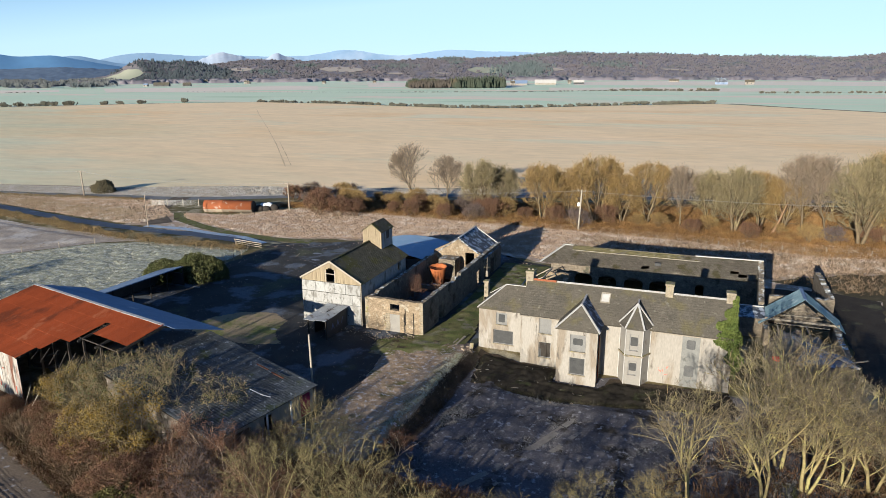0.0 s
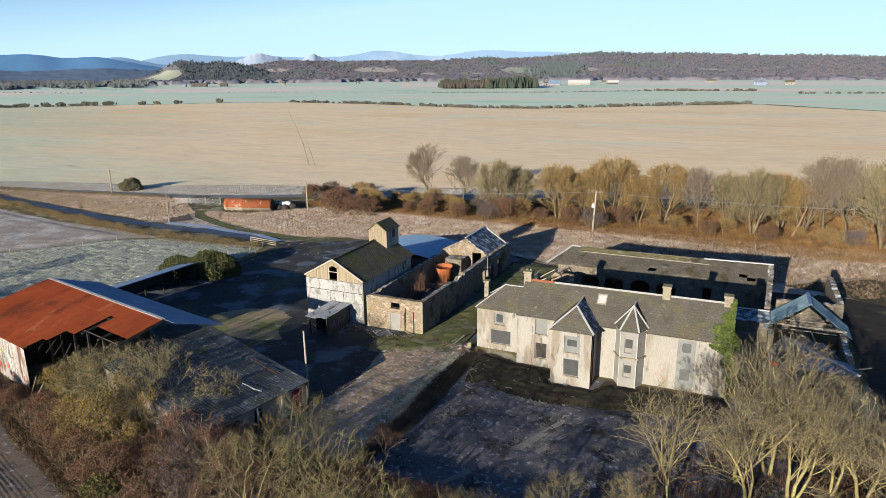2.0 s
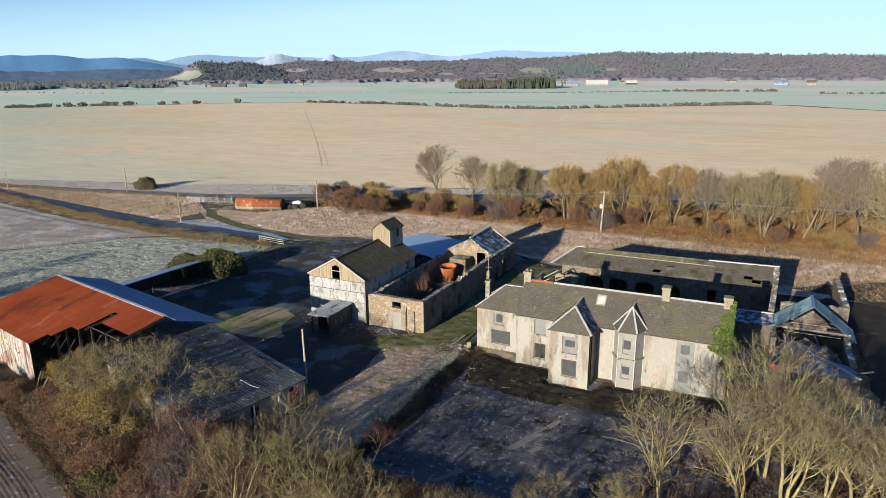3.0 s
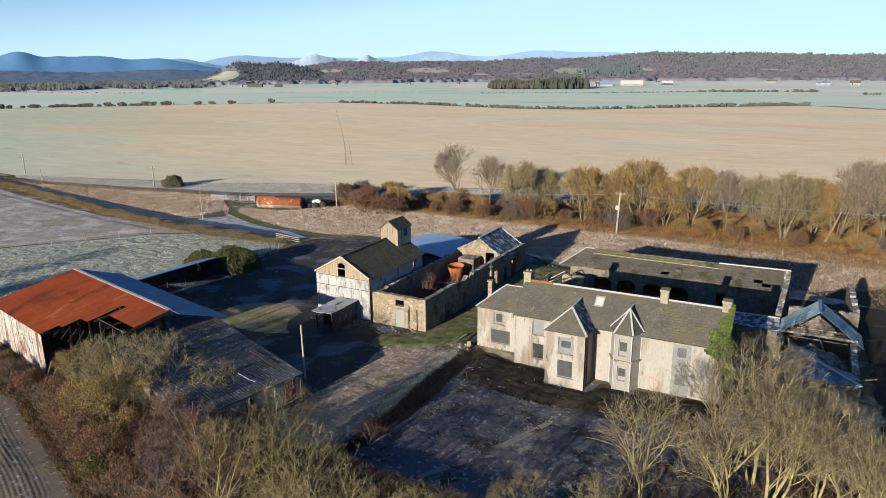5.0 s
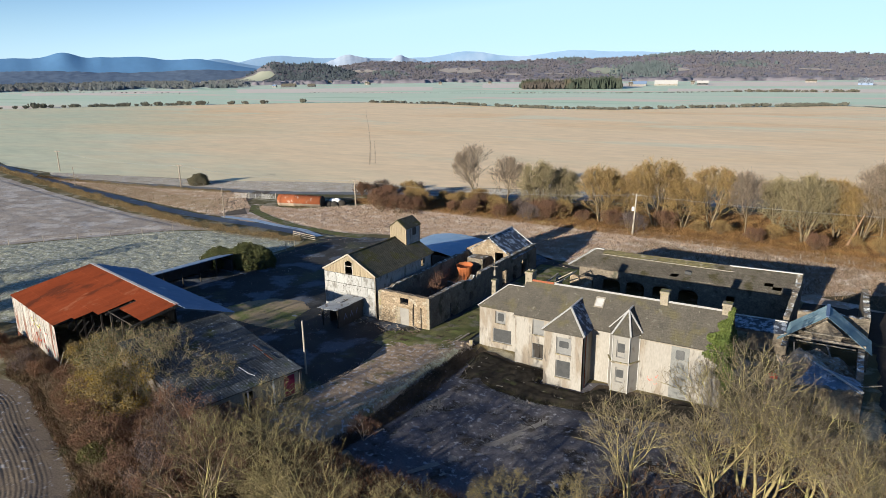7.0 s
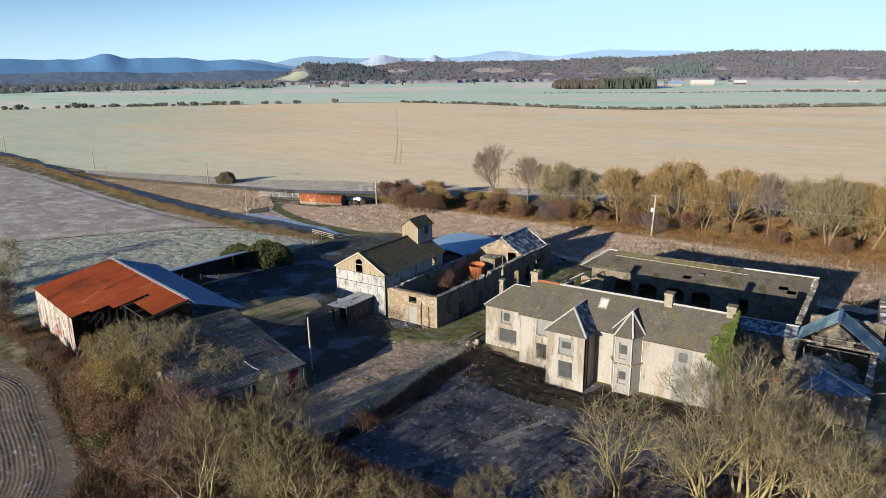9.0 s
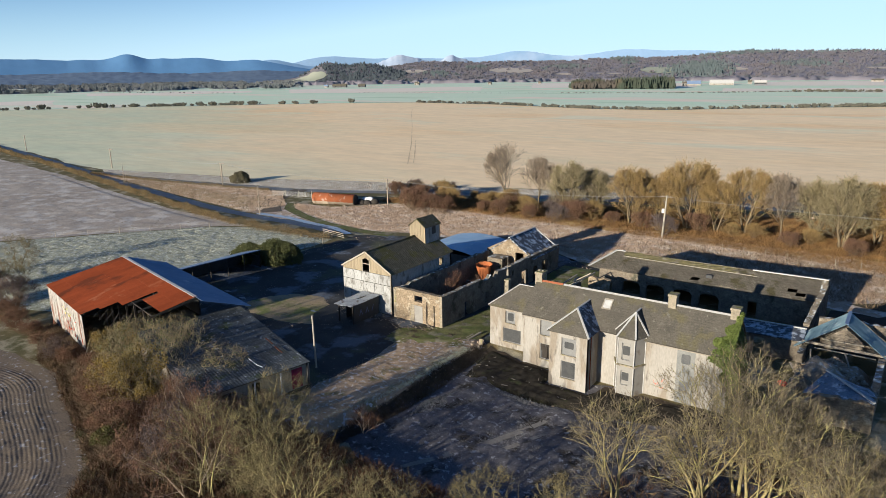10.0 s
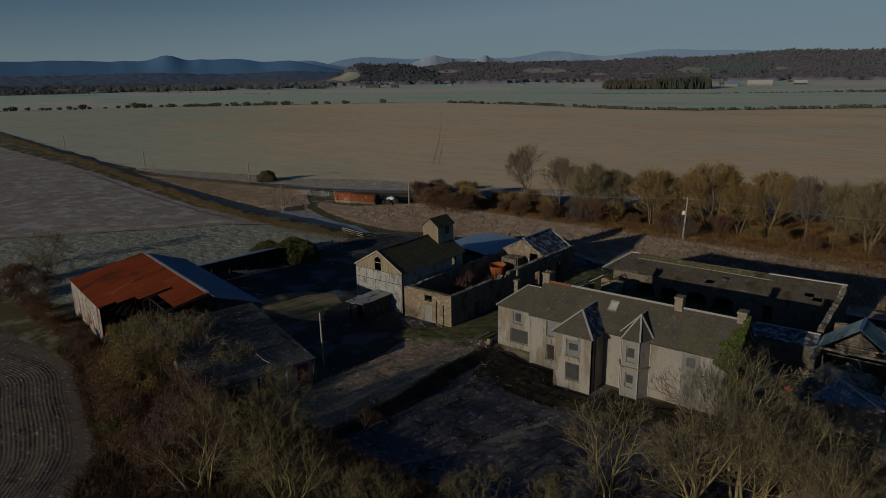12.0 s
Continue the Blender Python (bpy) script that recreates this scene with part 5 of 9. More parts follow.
RX0, RX1, RY0, RY1, RH = -36.7, -29.0, 69.3, 101.4, 4.3
f, c = ragged(RH, 0.10, 0.5, RX1 - RX0, 1)
wall("front_wall", (RX0, RY0), (RX1, RY0), 0, f, 0.6, M_STONE, ruin, openings=[(3.4, 4.6, 2.95, 3.75)], cuts=c)
f, c = ragged(RH - 0.1, 0.14, 0.6, RY1 - RY0, 2, dips=((12.5, 0.8, 0.9), (10.5, 1.0, 0.5)))
wall("side_wall", (RX1, RY0 + 0.004), (RX1 + 0.5, RY1), 0, f, 0.6, M_STONE_D, ruin, "rubble side wall, darkened for shade", openings=[(5.0, 6.2, 0.0, 2.2), (10.0, 11.0, 0.6, 2.2), (17.2, 17.7, 2.6, 3.3), (20.0, 21.9, 0.0, 2.5), (23.6, 24.8, 0, 2.4), (26.5, 28.4, 0.0, 2.6)], cuts=c)
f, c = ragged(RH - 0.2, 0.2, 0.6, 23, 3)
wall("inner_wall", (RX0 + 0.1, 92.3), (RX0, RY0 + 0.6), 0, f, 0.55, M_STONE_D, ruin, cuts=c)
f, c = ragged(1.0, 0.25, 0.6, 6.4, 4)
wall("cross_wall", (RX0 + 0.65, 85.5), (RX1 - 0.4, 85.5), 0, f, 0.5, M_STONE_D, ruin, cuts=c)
GX0, GX1, GY0, GY1, GE, GR = -36.7, -28.6, 92.6, 100.6, 3.75, 6.4
gc = (GX0 + GX1) / 2
wall("slated_end_gable", (GX0, GY0), (GX1 - 0.6, GY0), 0, lambda s: GE + (GR - GE) * max(0, 1 - abs(s - 4.05) / 4.05), 0.55, M_STONE, ruin, "sunlit stone gable", openings=[(5.1, 6.5, 2.3, 4.3)], cuts=(4.05,))
wall("far_gable", (GX1 - 0.1, GY1), (GX0, GY1), 0, lambda s: GE + (GR - GE) * max(0, 1 - abs(s - 4.0) / 4.0), 0.55, M_STONE_D, ruin, cuts=(4.0,))
wall("inner_wall", (GX0, GY1 - 0.5), (GX0, GY0 + 0.5), 0, GE, 0.5, M_STONE_D, ruin)
bm = bmesh.new()
slab(bm, [(GX1 + 0.2, GY0 - 0.1, GE - 0.1), (GX1 + 0.2, GY1 + 0.2, GE - 0.1), (gc, GY1 + 0.2, GR + 0.1), (gc, GY0 - 0.1, GR + 0.1)], 0.14)
bmesh.ops.subdivide_edges(bm, edges=bm.edges[:], cuts=5, use_grid_fill=True)
for v in bm.verts:
    v.co.z += 0.06 * noise.noise(v.co * 0.6)
part("roof", bm, M_SLATE_F, ruin, "frosted dark slate roof with slipped slates")
bm = bmesh.new()
slab(bm, [(GX0 - 0.2, GY1 + 0.2, GE - 0.1), (GX0 - 0.2, GY0 - 0.1, GE - 0.1), (gc - 0.004, GY0 - 0.1, GR + 0.1), (gc - 0.004, GY1 + 0.2, GR + 0.1)], 0.14)
part("roof", bm, M_SLATE_F, ruin)
bm = bmesh.new()
beam(bm, (gc, GY0 - 0.15, GR + 0.15), (gc, GY1 + 0.25, GR + 0.15), 0.3, 0.12)
beam(bm, (gc, GY1 + 0.22, GR + 0.14), (GX1 + 0.25, GY1 + 0.22, GE - 0.03), 0.22, 0.1)
part("ridge_flashing", bm, M_LEAD, ruin)
block("blocked_door", (RX0 + 3.35, RX0 + 4.65, RY0 - 0.015, RY0 + 0.1, 0, 2.45), M_RENDER_G, ruin, "doorway blocked with pale cement")
for z in range(9):
    w = 0.30 if z % 2 else 0.48
    block("quoin", (RX1 - w, RX1 + 0.02, RY0 - 0.03, RY0 + 0.25, z * 0.47 + 0.01, z * 0.47 + 0.45), M_DRESSED, ruin, "", 0.02)
    block("quoin", (RX0 + 2.75 - (0.2 if z % 2 else 0), RX0 + 3.33, RY0 - 0.025, RY0 + 0.1, z * 0.28, z * 0.28 + 0.26), M_DRESSED, ruin, "", 0.015)
    block("quoin", (RX0 - 0.02, RX0 + w, RY0 - 0.03, RY0 + 0.25, z * 0.47 + 0.01, z * 0.47 + 0.45), M_DRESSED, ruin, "", 0.02)
bm = bmesh.new()
rod(bm, (RX0 + 6.5, RY0 - 0.08, 0), (RX0 + 6.5, RY0 - 0.08, 2.9), 0.05, 0.05, 6)
rod(bm, (RX0 + 5.4, RY0 - 0.08, 1.3), (RX0 + 5.4, RY0 - 0.08, 3.3), 0.04, 0.04, 6)
part("drainpipe", bm, M_DARK, ruin, "dark iron wall pipes")
block("floor", (RX0 + 0.5, RX1 - 0.3, RY0 + 0.6, 92.6, 0.03, 0.3), M_YARD, ruin, "rubble-strewn ruin floor")
settle(ruin)

# rusty hopper inside the ruin
hop = tagged(hold("hopper", pose(-34.05, 87.4, 0.3)), "rust-orange conical steel hopper standing in the ruin", "hopper")
bm = bmesh.new()
# a slightly tilted rim over a dark filling
rings = [(0.75, 0.5, 0), (1.2, 2.95, 0.12), (1.27, 3.0, 0.12), (1.18, 2.95, 0.12), (1.1, 2.55, 0)]
vs = [[bm.verts.new((r * math.cos(6.2832 * i / 28), r * math.sin(6.2832 * i / 28), z + q * math.sin(6.2832 * i / 28) + (0.05 * math.sin(i * 2.3) if q else 0))) for i in range(28)] for r, z, q in rings]
for a, b in zip(vs, vs[1:]):
    for i in range(28):
        bm.faces.new((a[i], a[(i + 1) % 28], b[(i + 1) % 28], b[i]))
bm.faces.new(vs[-1])
part("cone", bm, mat("orange rusted hopper steel", (0.36, 0.125, 0.045), (0.29, 0.095, 0.035), 0.8, 7, 0.85, 0.3, grain=0.3, stain=(0.22, 0.07, 0.03), stain_scale=1.2), hop, smooth=False)
bm = bmesh.new()
for i in range(4):
    a = 0.78 + i * 1.5708
    rod(bm, (0.9 * math.cos(a), 0.9 * math.sin(a), 0), (1.0 * math.cos(a), 1.0 * math.sin(a), 1.4), 0.06, 0.06, 6)
part("leg", bm, M_TANK, hop)
block("bin", (-0.8, 1.8, 2.3, 4.6, 0.4, 3.5), M_STONE_D, hop, "square brick housing beside the cone")

# ---- tall barn with a roof turret ----
barn = tagged(hold("barn", pose(-41.6, 76, 0)), "tall barn with whitewashed panels, boarded gable and ridge turret", "barn")
AX0, AX1, AY0, AY1, AE, AR = -45.8, -37.4, 69.6, 83.6, 5.8, 8.15
ac = (AX0 + AX1) / 2
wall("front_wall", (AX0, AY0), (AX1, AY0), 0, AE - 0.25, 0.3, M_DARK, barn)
wall("side_wall", (AX1, AY0 + 0.004), (AX1, AY1), 0, AE, 0.3, M_WHITEPANEL, barn, "grimy white side wall in shade", openings=[(11.0, 12.0, 4.2, 5.4)])
wall("side_wall", (AX0, AY1), (AX0, AY0 + 0.004), 0, AE, 0.3, M_WHITEPANEL, barn)
wall("back_wall", (AX1, AY1), (AX0, AY1), 0, lambda s: AE + (AR - AE) * (1 - abs(s - 4.2) / 4.2), 0.3, M_BOARD, barn, cuts=(4.2,))
# cement panels on the front, each its own
r = random.Random(8)
for j, (z0, z1) in enumerate(((0.05, 1.35), (1.38, 2.75), (2.78, 4.1), (4.13, 5.45))):
    x = AX0 + 0.02
    while x < AX1 - 0.2:
        w = min(r.choice((1.35, 1.6, 1.6, 2.0)), AX1 - x - 0.02)
        if AX1 - x - w < 0.5:
            w = AX1 - x - 0.02
        block("panel", (x, x + w - 0.04, AY0 - 0.05 - r.random() * 0.02, AY0 - 0.004, z0, z1), M_WHITEPANEL, barn)
        x += w
block("rail", (AX0, AX1, AY0 - 0.10, AY0 - 0.085, 4.10, 4.16), M_DARK, barn)
# boarded gable with an arched loading hatch
op = (3.55, 4.85)
x = 0.0
while x < 8.4:
    xm = x + 0.14
    zt = AE + (AR - AE) * (1 - abs(xm - 4.2) / 4.2) - 0.05
    zb = AE - 0.3
    if op[0] < xm < op[1]:
        arch = 7.35 - 0.5 * ((xm - 4.2) / 0.65) ** 2 * 0.8
        if zt > arch + 0.05:
            block("board", (AX0 + x, AX0 + x + 0.265, AY0 - 0.03, AY0 + 0.01, arch, zt), M_BOARD, barn)
    else:
        block("board", (AX0 + x, AX0 + x + 0.265, AY0 - 0.03 - 0.008 * (int(x / 0.28) % 2), AY0 + 0.01, zb, zt), M_BOARD, barn)
    x += 0.28
bm = bmesh.new()
box(bm, AX0 + 3.5, AX0 + 3.6, AY0 - 0.06, AY0 + 0.1, 5.5, 7.1)
box(bm, AX0 + 4.8, AX0 + 4.9, AY0 - 0.06, AY0 + 0.1, 5.5, 7.1)
box(bm, AX0 + 3.6, AX0 + 4.8, AY0 - 0.05, AY0 + 0.05, 6.55, 6.63)
part("hatch_frame", bm, M_PALEWOOD, barn)
bm = bmesh.new()
beam(bm, (AX0 - 0.15, AY0 - 0.14, AE - 0.02), (ac, AY0 - 0.14, AR + 0.09), 0.06, 0.2)
beam(bm, (AX1 + 0.15, AY0 - 0.14, AE - 0.02), (ac, AY0 - 0.14, AR + 0.09), 0.06, 0.2)
part("bargeboard", bm, M_PALEWOOD, barn)
sl_len = math.hypot(ac - AX0, AR - AE) + 0.25
for sx in (1, -1):
    v = Vector((sx * (ac - AX0), 0, AE - AR)).normalized()
    bm = bmesh.new()
    o = Vector((ac, AY0 - 0.15, AR + 0.03))
    slab(bm, [tuple(o), tuple(o + Vector((0, AY1 - AY0 + 0.3, 0))), tuple(o + Vector((0, AY1 - AY0 + 0.3, 0)) + v * sl_len), tuple(o + v * sl_len)], 0.05)
    part("roof_deck", bm, M_DARK, barn)
    sheets(barn, o, (0, 1, 0), v, 16, 3, 0.895, sl_len / 3, M_ASB, "roof_sheet", corrugate=0.018, seed=4 + sx, wobble=0.0006, t=0.012, pitch=0.29)
bm = bmesh.new()
beam(bm, (ac, AY0 - 0.15, AR + 0.12), (ac, AY1 + 0.15, AR + 0.12), 0.3, 0.1)
part("ridge_cap", bm, M_ASB, barn)
# turret
TX0, TX1, TY0, TY1, TE, TR = -42.5, -39.7, 80.4, 84.0, 9.7, 10.75
tc = (TX0 + TX1) / 2
wall("turret_front", (TX0, TY0), (TX1, TY0), 6.6, lambda s: TE + (TR - TE) * (1 - abs(s - 1.4) / 1.4), 0.12, M_BOARD, barn, "pale boarded turret", cuts=(1.4,))
wall("turret_side", (TX1, TY0 + 0.004), (TX1, TY1), 6.4, TE, 0.12, M_WHITEPANEL, barn, openings=[(1.6, 2.7, 8.3, 9.45)])
wall("turret_side", (TX0, TY1), (TX0, TY0 + 0.004), 6.4, TE, 0.12, M_WHITEPANEL, barn)
wall("turret_back", (TX1, TY1), (TX0, TY1), 6.4, lambda s: TE + (TR - TE) * (1 - abs(s - 1.4) / 1.4), 0.12, M_BOARD, barn, cuts=(1.4,))
block("turret_window", (TX1 - 0.1, TX1 - 0.06, TY0 + 1.6, TY0 + 2.7, 8.3, 9.45), M_DARKBOARD, barn)
bm = bmesh.new()
slab(bm, [(TX1 + 0.2, TY0 - 0.2, TE - 0.1), (TX1 + 0.2, TY1 + 0.2, TE - 0.1), (tc, TY1 + 0.2, TR + 0.06), (tc, TY0 - 0.2, TR + 0.06)], 0.08)
slab(bm, [(TX0 - 0.2, TY1 + 0.2, TE - 0.1), (TX0 - 0.2, TY0 - 0.2, TE - 0.1), (tc - 0.004, TY0 - 0.2, TR + 0.06), (tc - 0.004, TY1 + 0.2, TR + 0.06)], 0.08)
part("turret_roof", bm, M_ASB, barn, "mossy turret roof")
bm = bmesh.new()
for i in range(int((TX1 - TX0) / 0.28)):
    x = TX0 + 0.05 + i * 0.28
    zt = TE + (TR - TE) * (1 - abs(x + 0.12 - tc) / 1.4) - 0.02
    box(bm, x, x + 0.25, TY0 - 0.03, TY0 - 0.003, 7.0, zt)
part("turret_boards", bm, M_BOARD, barn)
bm = bmesh.new()
rod(bm, (AX1 + 0.08, AY0 - 0.1, 0), (AX1 + 0.08, AY0 - 0.1, AE - 0.2), 0.07, 0.07, 7)
part("downpipe", bm, M_WOOD, barn)
settle(barn)

# ---- lean-to before the barn ----
lean = tagged(hold("lean_to_shed", pose(-41, 66.5, 0)), "small open shed with frosted sagging sheet roof and dark sides", "shed")
SX0, SX1, SY0, SY1 = -41.9, -39.3, 64.2, 69.4
for x, y in ((SX0 + 0.1, SY0 + 0.1), (SX1 - 0.1, SY0 + 0.1), (SX0 + 0.1, SY1 - 0.2), (SX1 - 0.1, SY1 - 0.2)):
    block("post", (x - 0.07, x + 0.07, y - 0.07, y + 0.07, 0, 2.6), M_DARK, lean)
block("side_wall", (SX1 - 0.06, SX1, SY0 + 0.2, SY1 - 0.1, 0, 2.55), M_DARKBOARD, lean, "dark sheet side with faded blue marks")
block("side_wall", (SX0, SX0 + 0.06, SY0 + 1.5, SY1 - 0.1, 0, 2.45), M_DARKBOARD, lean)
for k in range(5):
    yy = SY0 + 1.2 + k * 0.6
    bm = bmesh.new()
    beam(bm, (SX1 + 0.015, yy, 1.0), (SX1 + 0.015, yy + 0.35 * (-1) ** k, 1.75), 0.02, 0.09)
    part("paint_mark", bm, mat("faded blue paint", (0.13, 0.17, 0.30), (0.17, 0.20, 0.32), 2, 9), lean, "faded blue paint mark")
block("back_wall", (SX0 + 0.1, SX1 - 0.1, SY1 - 0.14, SY1 - 0.08, 0, 2.5), M_DARKBOARD, lean)
sheets(lean, (SX0 - 0.2, SY1 - 0.1, 2.7), (1, 0, 0), (0, -1, -0.01), 4, 2, 0.75, 2.75, mat("frosted rusty sheet", (0.42, 0.44, 0.46), (0.32, 0.335, 0.35), 0.8, 7, 0.7, 0.3, grain=0.35, stain=(0.13, 0.10, 0.075), stain_scale=1.2, stain_cut=0.55), "roof_sheet", corrugate=0.012, wobble=0.02, seed=12)
settle(lean)

# ---- iron-roofed store behind the barn ----
store = tagged(hold("iron_roofed_store", pose(-44, 97, 0)), "low store with shallow frosted blue-grey iron roof", "shed")
bm = bmesh.new()
n = 14
top, bot = [], []
for i in range(n + 1):
    t = i / n
    x = -49.5 + 12.0 * t
    z = 2.75 + 0.85 * math.sin(t * math.pi) ** 0.8
    top.append([bm.verts.new((x, y, z)) for y in (91.3, 102.8)])
    bot.append([bm.verts.new((x, y, z - 0.06)) for y in (91.3, 102.8)])
for a, b, c, d in zip(top, top[1:], bot, bot[1:]):
    bm.faces.new((a[0], b[0], b[1], a[1]))
    bm.faces.new((c[1], d[1], d[0], c[0]))
    bm.faces.new((c[0], d[0], b[0], a[0]))
    bm.faces.new((a[1], b[1], d[1], c[1]))
bm.faces.new((bot[0][0], top[0][0], top[0][1], bot[0][1]))
bm.faces.new((top[-1][0], bot[-1][0], bot[-1][1], top[-1][1]))
part("roof", bm, mat("frosted sky-blue iron", (0.24, 0.36, 0.52), (0.30, 0.42, 0.57), 0.4, 7, 0.5, 0.2, grain=0.15, stain=(0.42, 0.50, 0.58), stain_scale=0.5), store, "shallow frosted iron roof")
wall("wall", (-49.2, 91.6), (-37.8, 91.6), 0, 2.7, 0.2, M_DARKBOARD, store)
wall("wall", (-37.8, 91.6), (-37.8, 102.5), 0, 2.7, 0.2, M_DARKBOARD, store)
wall("wall", (-37.8, 102.5), (-49.2, 102.5), 0, 2.7, 0.2, M_DARKBOARD, store)
wall("wall", (-49.2, 102.5), (-49.2, 91.6), 0, 2.7, 0.2, M_DARKBOARD, store)
settle(store)

# ---- arched cart range round the court ----
rng_b = tagged(hold("cart_range", pose(-4, 94.5, 0)), "long stone cart range with arched openings and sagging slate roof", "building")
QX0, QX1, QY0, QY1, QE, QR = -18.8, 9.8, 94.7, 101.3, 3.55, 5.45
QYR = 98.0
arches = [(0.7, 1.7, 0, 2.1), (3.5, 6.1, 0, 2.4), (6.9, 9.5, 0, 2.4), (10.6, 13.2, 0, 2.4), (14.1, 16.7, 0, 2.4), (20.2, 21.3, 0, 2.2)]
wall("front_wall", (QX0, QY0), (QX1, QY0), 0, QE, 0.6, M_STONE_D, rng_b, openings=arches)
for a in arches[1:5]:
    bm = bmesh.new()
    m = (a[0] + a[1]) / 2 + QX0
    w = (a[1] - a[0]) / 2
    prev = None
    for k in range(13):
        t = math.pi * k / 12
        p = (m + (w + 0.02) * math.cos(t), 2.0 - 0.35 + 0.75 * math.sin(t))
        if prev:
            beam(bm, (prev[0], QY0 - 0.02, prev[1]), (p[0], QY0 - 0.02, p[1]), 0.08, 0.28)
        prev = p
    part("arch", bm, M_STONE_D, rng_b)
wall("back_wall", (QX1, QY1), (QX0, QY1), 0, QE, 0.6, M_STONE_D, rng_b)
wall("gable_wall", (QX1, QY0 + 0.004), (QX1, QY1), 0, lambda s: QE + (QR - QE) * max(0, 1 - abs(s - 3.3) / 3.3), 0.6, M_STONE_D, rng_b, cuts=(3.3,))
wall("gable_wall", (QX0, QY1), (QX0, QY0 + 0.004), 0, 2.6, 0.6, M_STONE, rng_b)
bm = bmesh.new()
nx, ny = 28, 7
g = [[None] * (ny + 1) for _ in range(nx + 1)]
for i in range(nx + 1):
    for j in range(ny + 1):
        t = j / ny
        x0 = QX0 - 1.6 + 2.9 * t
        x = x0 + (QX1 + 0.1 - x0) * i / nx
        y = QY0 - 0.3 + (QYR - QY0 + 0.3) * t
        y += (0.30 * noise.noise(Vector((x * 1.7, 3, 0))) + 0.1) * (j == 0)
        z = QE - 0.1 + (QR - QE + 0.1) * t + 0.09 * noise.noise(Vector((x * 0.25, y * 0.25, 0))) - 0.10 * math.sin(math.pi * i / nx) * t
        g[i][j] = bm.verts.new((x, y, z))
for i in range(nx):
    for j in range(ny):
        if (i, j) in ((24, 2), (25, 1), (13, 1)):
            continue
        bm.faces.new((g[i][j], g[i + 1][j], g[i + 1][j + 1], g[i][j + 1]))
bmesh.ops.solidify(bm, geom=bm.faces[:], thickness=0.14)
part("roof", bm, M_SLATE_L, rng_b, "sagging mossy slate roof with holes")
bm = bmesh.new()
slab(bm, [(QX1 + 0.1, QY1 + 0.2, QE - 0.1), (QX0, QY1 + 0.2, QE - 0.1), (QX0 + 1.3, QYR + 0.02, QR - 0.03), (QX1 + 0.1, QYR + 0.02, QR - 0.03)], 0.12)
part("roof", bm, M_SLATE_L, rng_b)
bm = bmesh.new()
for i in range(19, 28):
    a, b = QX0 + 1.3 + 27.4 * i / 28, QX0 + 1.3 + 27.4 * (i + 1) / 28
    za, zb = (QR + 0.08 - 0.10 * math.sin(math.pi * k / 28) for k in (i, i + 1))
    beam(bm, (a, QYR, za), (b, QYR, zb), 0.3, 0.12)
part("ridge_flashing", bm, M_LEAD, rng_b, "frosted ridge")
bm = bmesh.new()
beam(bm, (QX0 + 1.3, QYR, QR + 0.05), (QX0 - 1.6, QY0 - 0.3, QE - 0.02), 0.3, 0.12)
beam(bm, (QX0 + 1.3, QYR, QR + 0.06), (QX0 + 2.6, QYR, QR + 0.06), 0.3, 0.12)
part("verge_flashing", bm, M_LEAD, rng_b, "frosted verge")
bm = bmesh.new()
slab(bm, [(QX0 + 2.6, QYR - 0.95, QR - 0.40), (QX0 + 20.6, QYR - 0.95, QR - 0.48), (QX0 + 20.6, QYR, QR + 0.04), (QX0 + 2.6, QYR, QR + 0.10)], 0.1)
for cuts_ in range(3):
    long = [e for e in bm.edges if abs(e.verts[0].co.x - e.verts[1].co.x) > 0.4]
    bmesh.ops.subdivide_edges(bm, edges=long, cuts=3 if cuts_ < 2 else 1, use_grid_fill=True)
bmesh.ops.subdivide_edges(bm, edges=[e for e in bm.edges if abs(e.verts[0].co.y - e.verts[1].co.y) > 0.5], cuts=4, use_grid_fill=True)
for v in bm.verts:
    v.co.z += 0.10 * noise.noise(v.co * 2.3) + 0.06 * noise.noise(v.co * 6.0) - 0.10 * math.sin(math.pi * (v.co.x - QX0) / 28) - 0.02
    v.co.y += 0.10 * noise.noise(v.co * 3.1 + Vector((7, 0, 0)))
part("ridge_moss", bm, mat("moss and grass on slates", (0.145, 0.128, 0.062), (0.095, 0.085, 0.048), 1.6, 6, 0.95, 0.9, grain=0.6, stain=(0.20, 0.18, 0.13), stain_scale=1.2, stain_cut=0.56), rng_b, "grassy moss along the ridge")
bm = bmesh.new()
beam(bm, (QX0 + 2.6, QYR - 1.0, QR - 0.42), (QX0 + 20.6, QYR - 1.0, QR - 0.55), 0.1, 0.06)
part("roof_batten", bm, M_PALEWOOD, rng_b, "pale batten below the ridge moss")
block("skylight", (-4.2, -3.4, 95.6, 96.2, 4.0, 4.5), M_DARKBOARD, rng_b)
settle(rng_b)

# ruined side wing and walls of the court
wing = tagged(hold("ruined_wing", pose(-19, 84, 0)), "ruined stone wing with broken rafters and rubble walls", "ruin")
f, c = ragged(2.6, 0.5, 0.7, 14, 11, dips=((4, 2.5, 1.0),))
wall("side_wall", (-20.6, 91.2), (-20.6, 77.2), 0, f, 0.55, M_STONE_D, wing, cuts=c)
f, c = ragged(2.9, 0.4, 0.6, 13, 12, dips=((5, 2, 0.9),))
wall("side_wall", (-15.4, 78.0), (-15.4, 91.0), 0, f, 0.55, M_STONE, wing, cuts=c, openings=[(9.5, 10.6, 0, 2.0)])
f, c = ragged(3.3, 0.3, 0.5, 3.2, 13)
wall("pier", (-18.6, 90.2), (-15.4, 90.2), 0, f, 0.5, M_STONE, wing, "sunlit broken stone pier", cuts=c)
bm = bmesh.new()
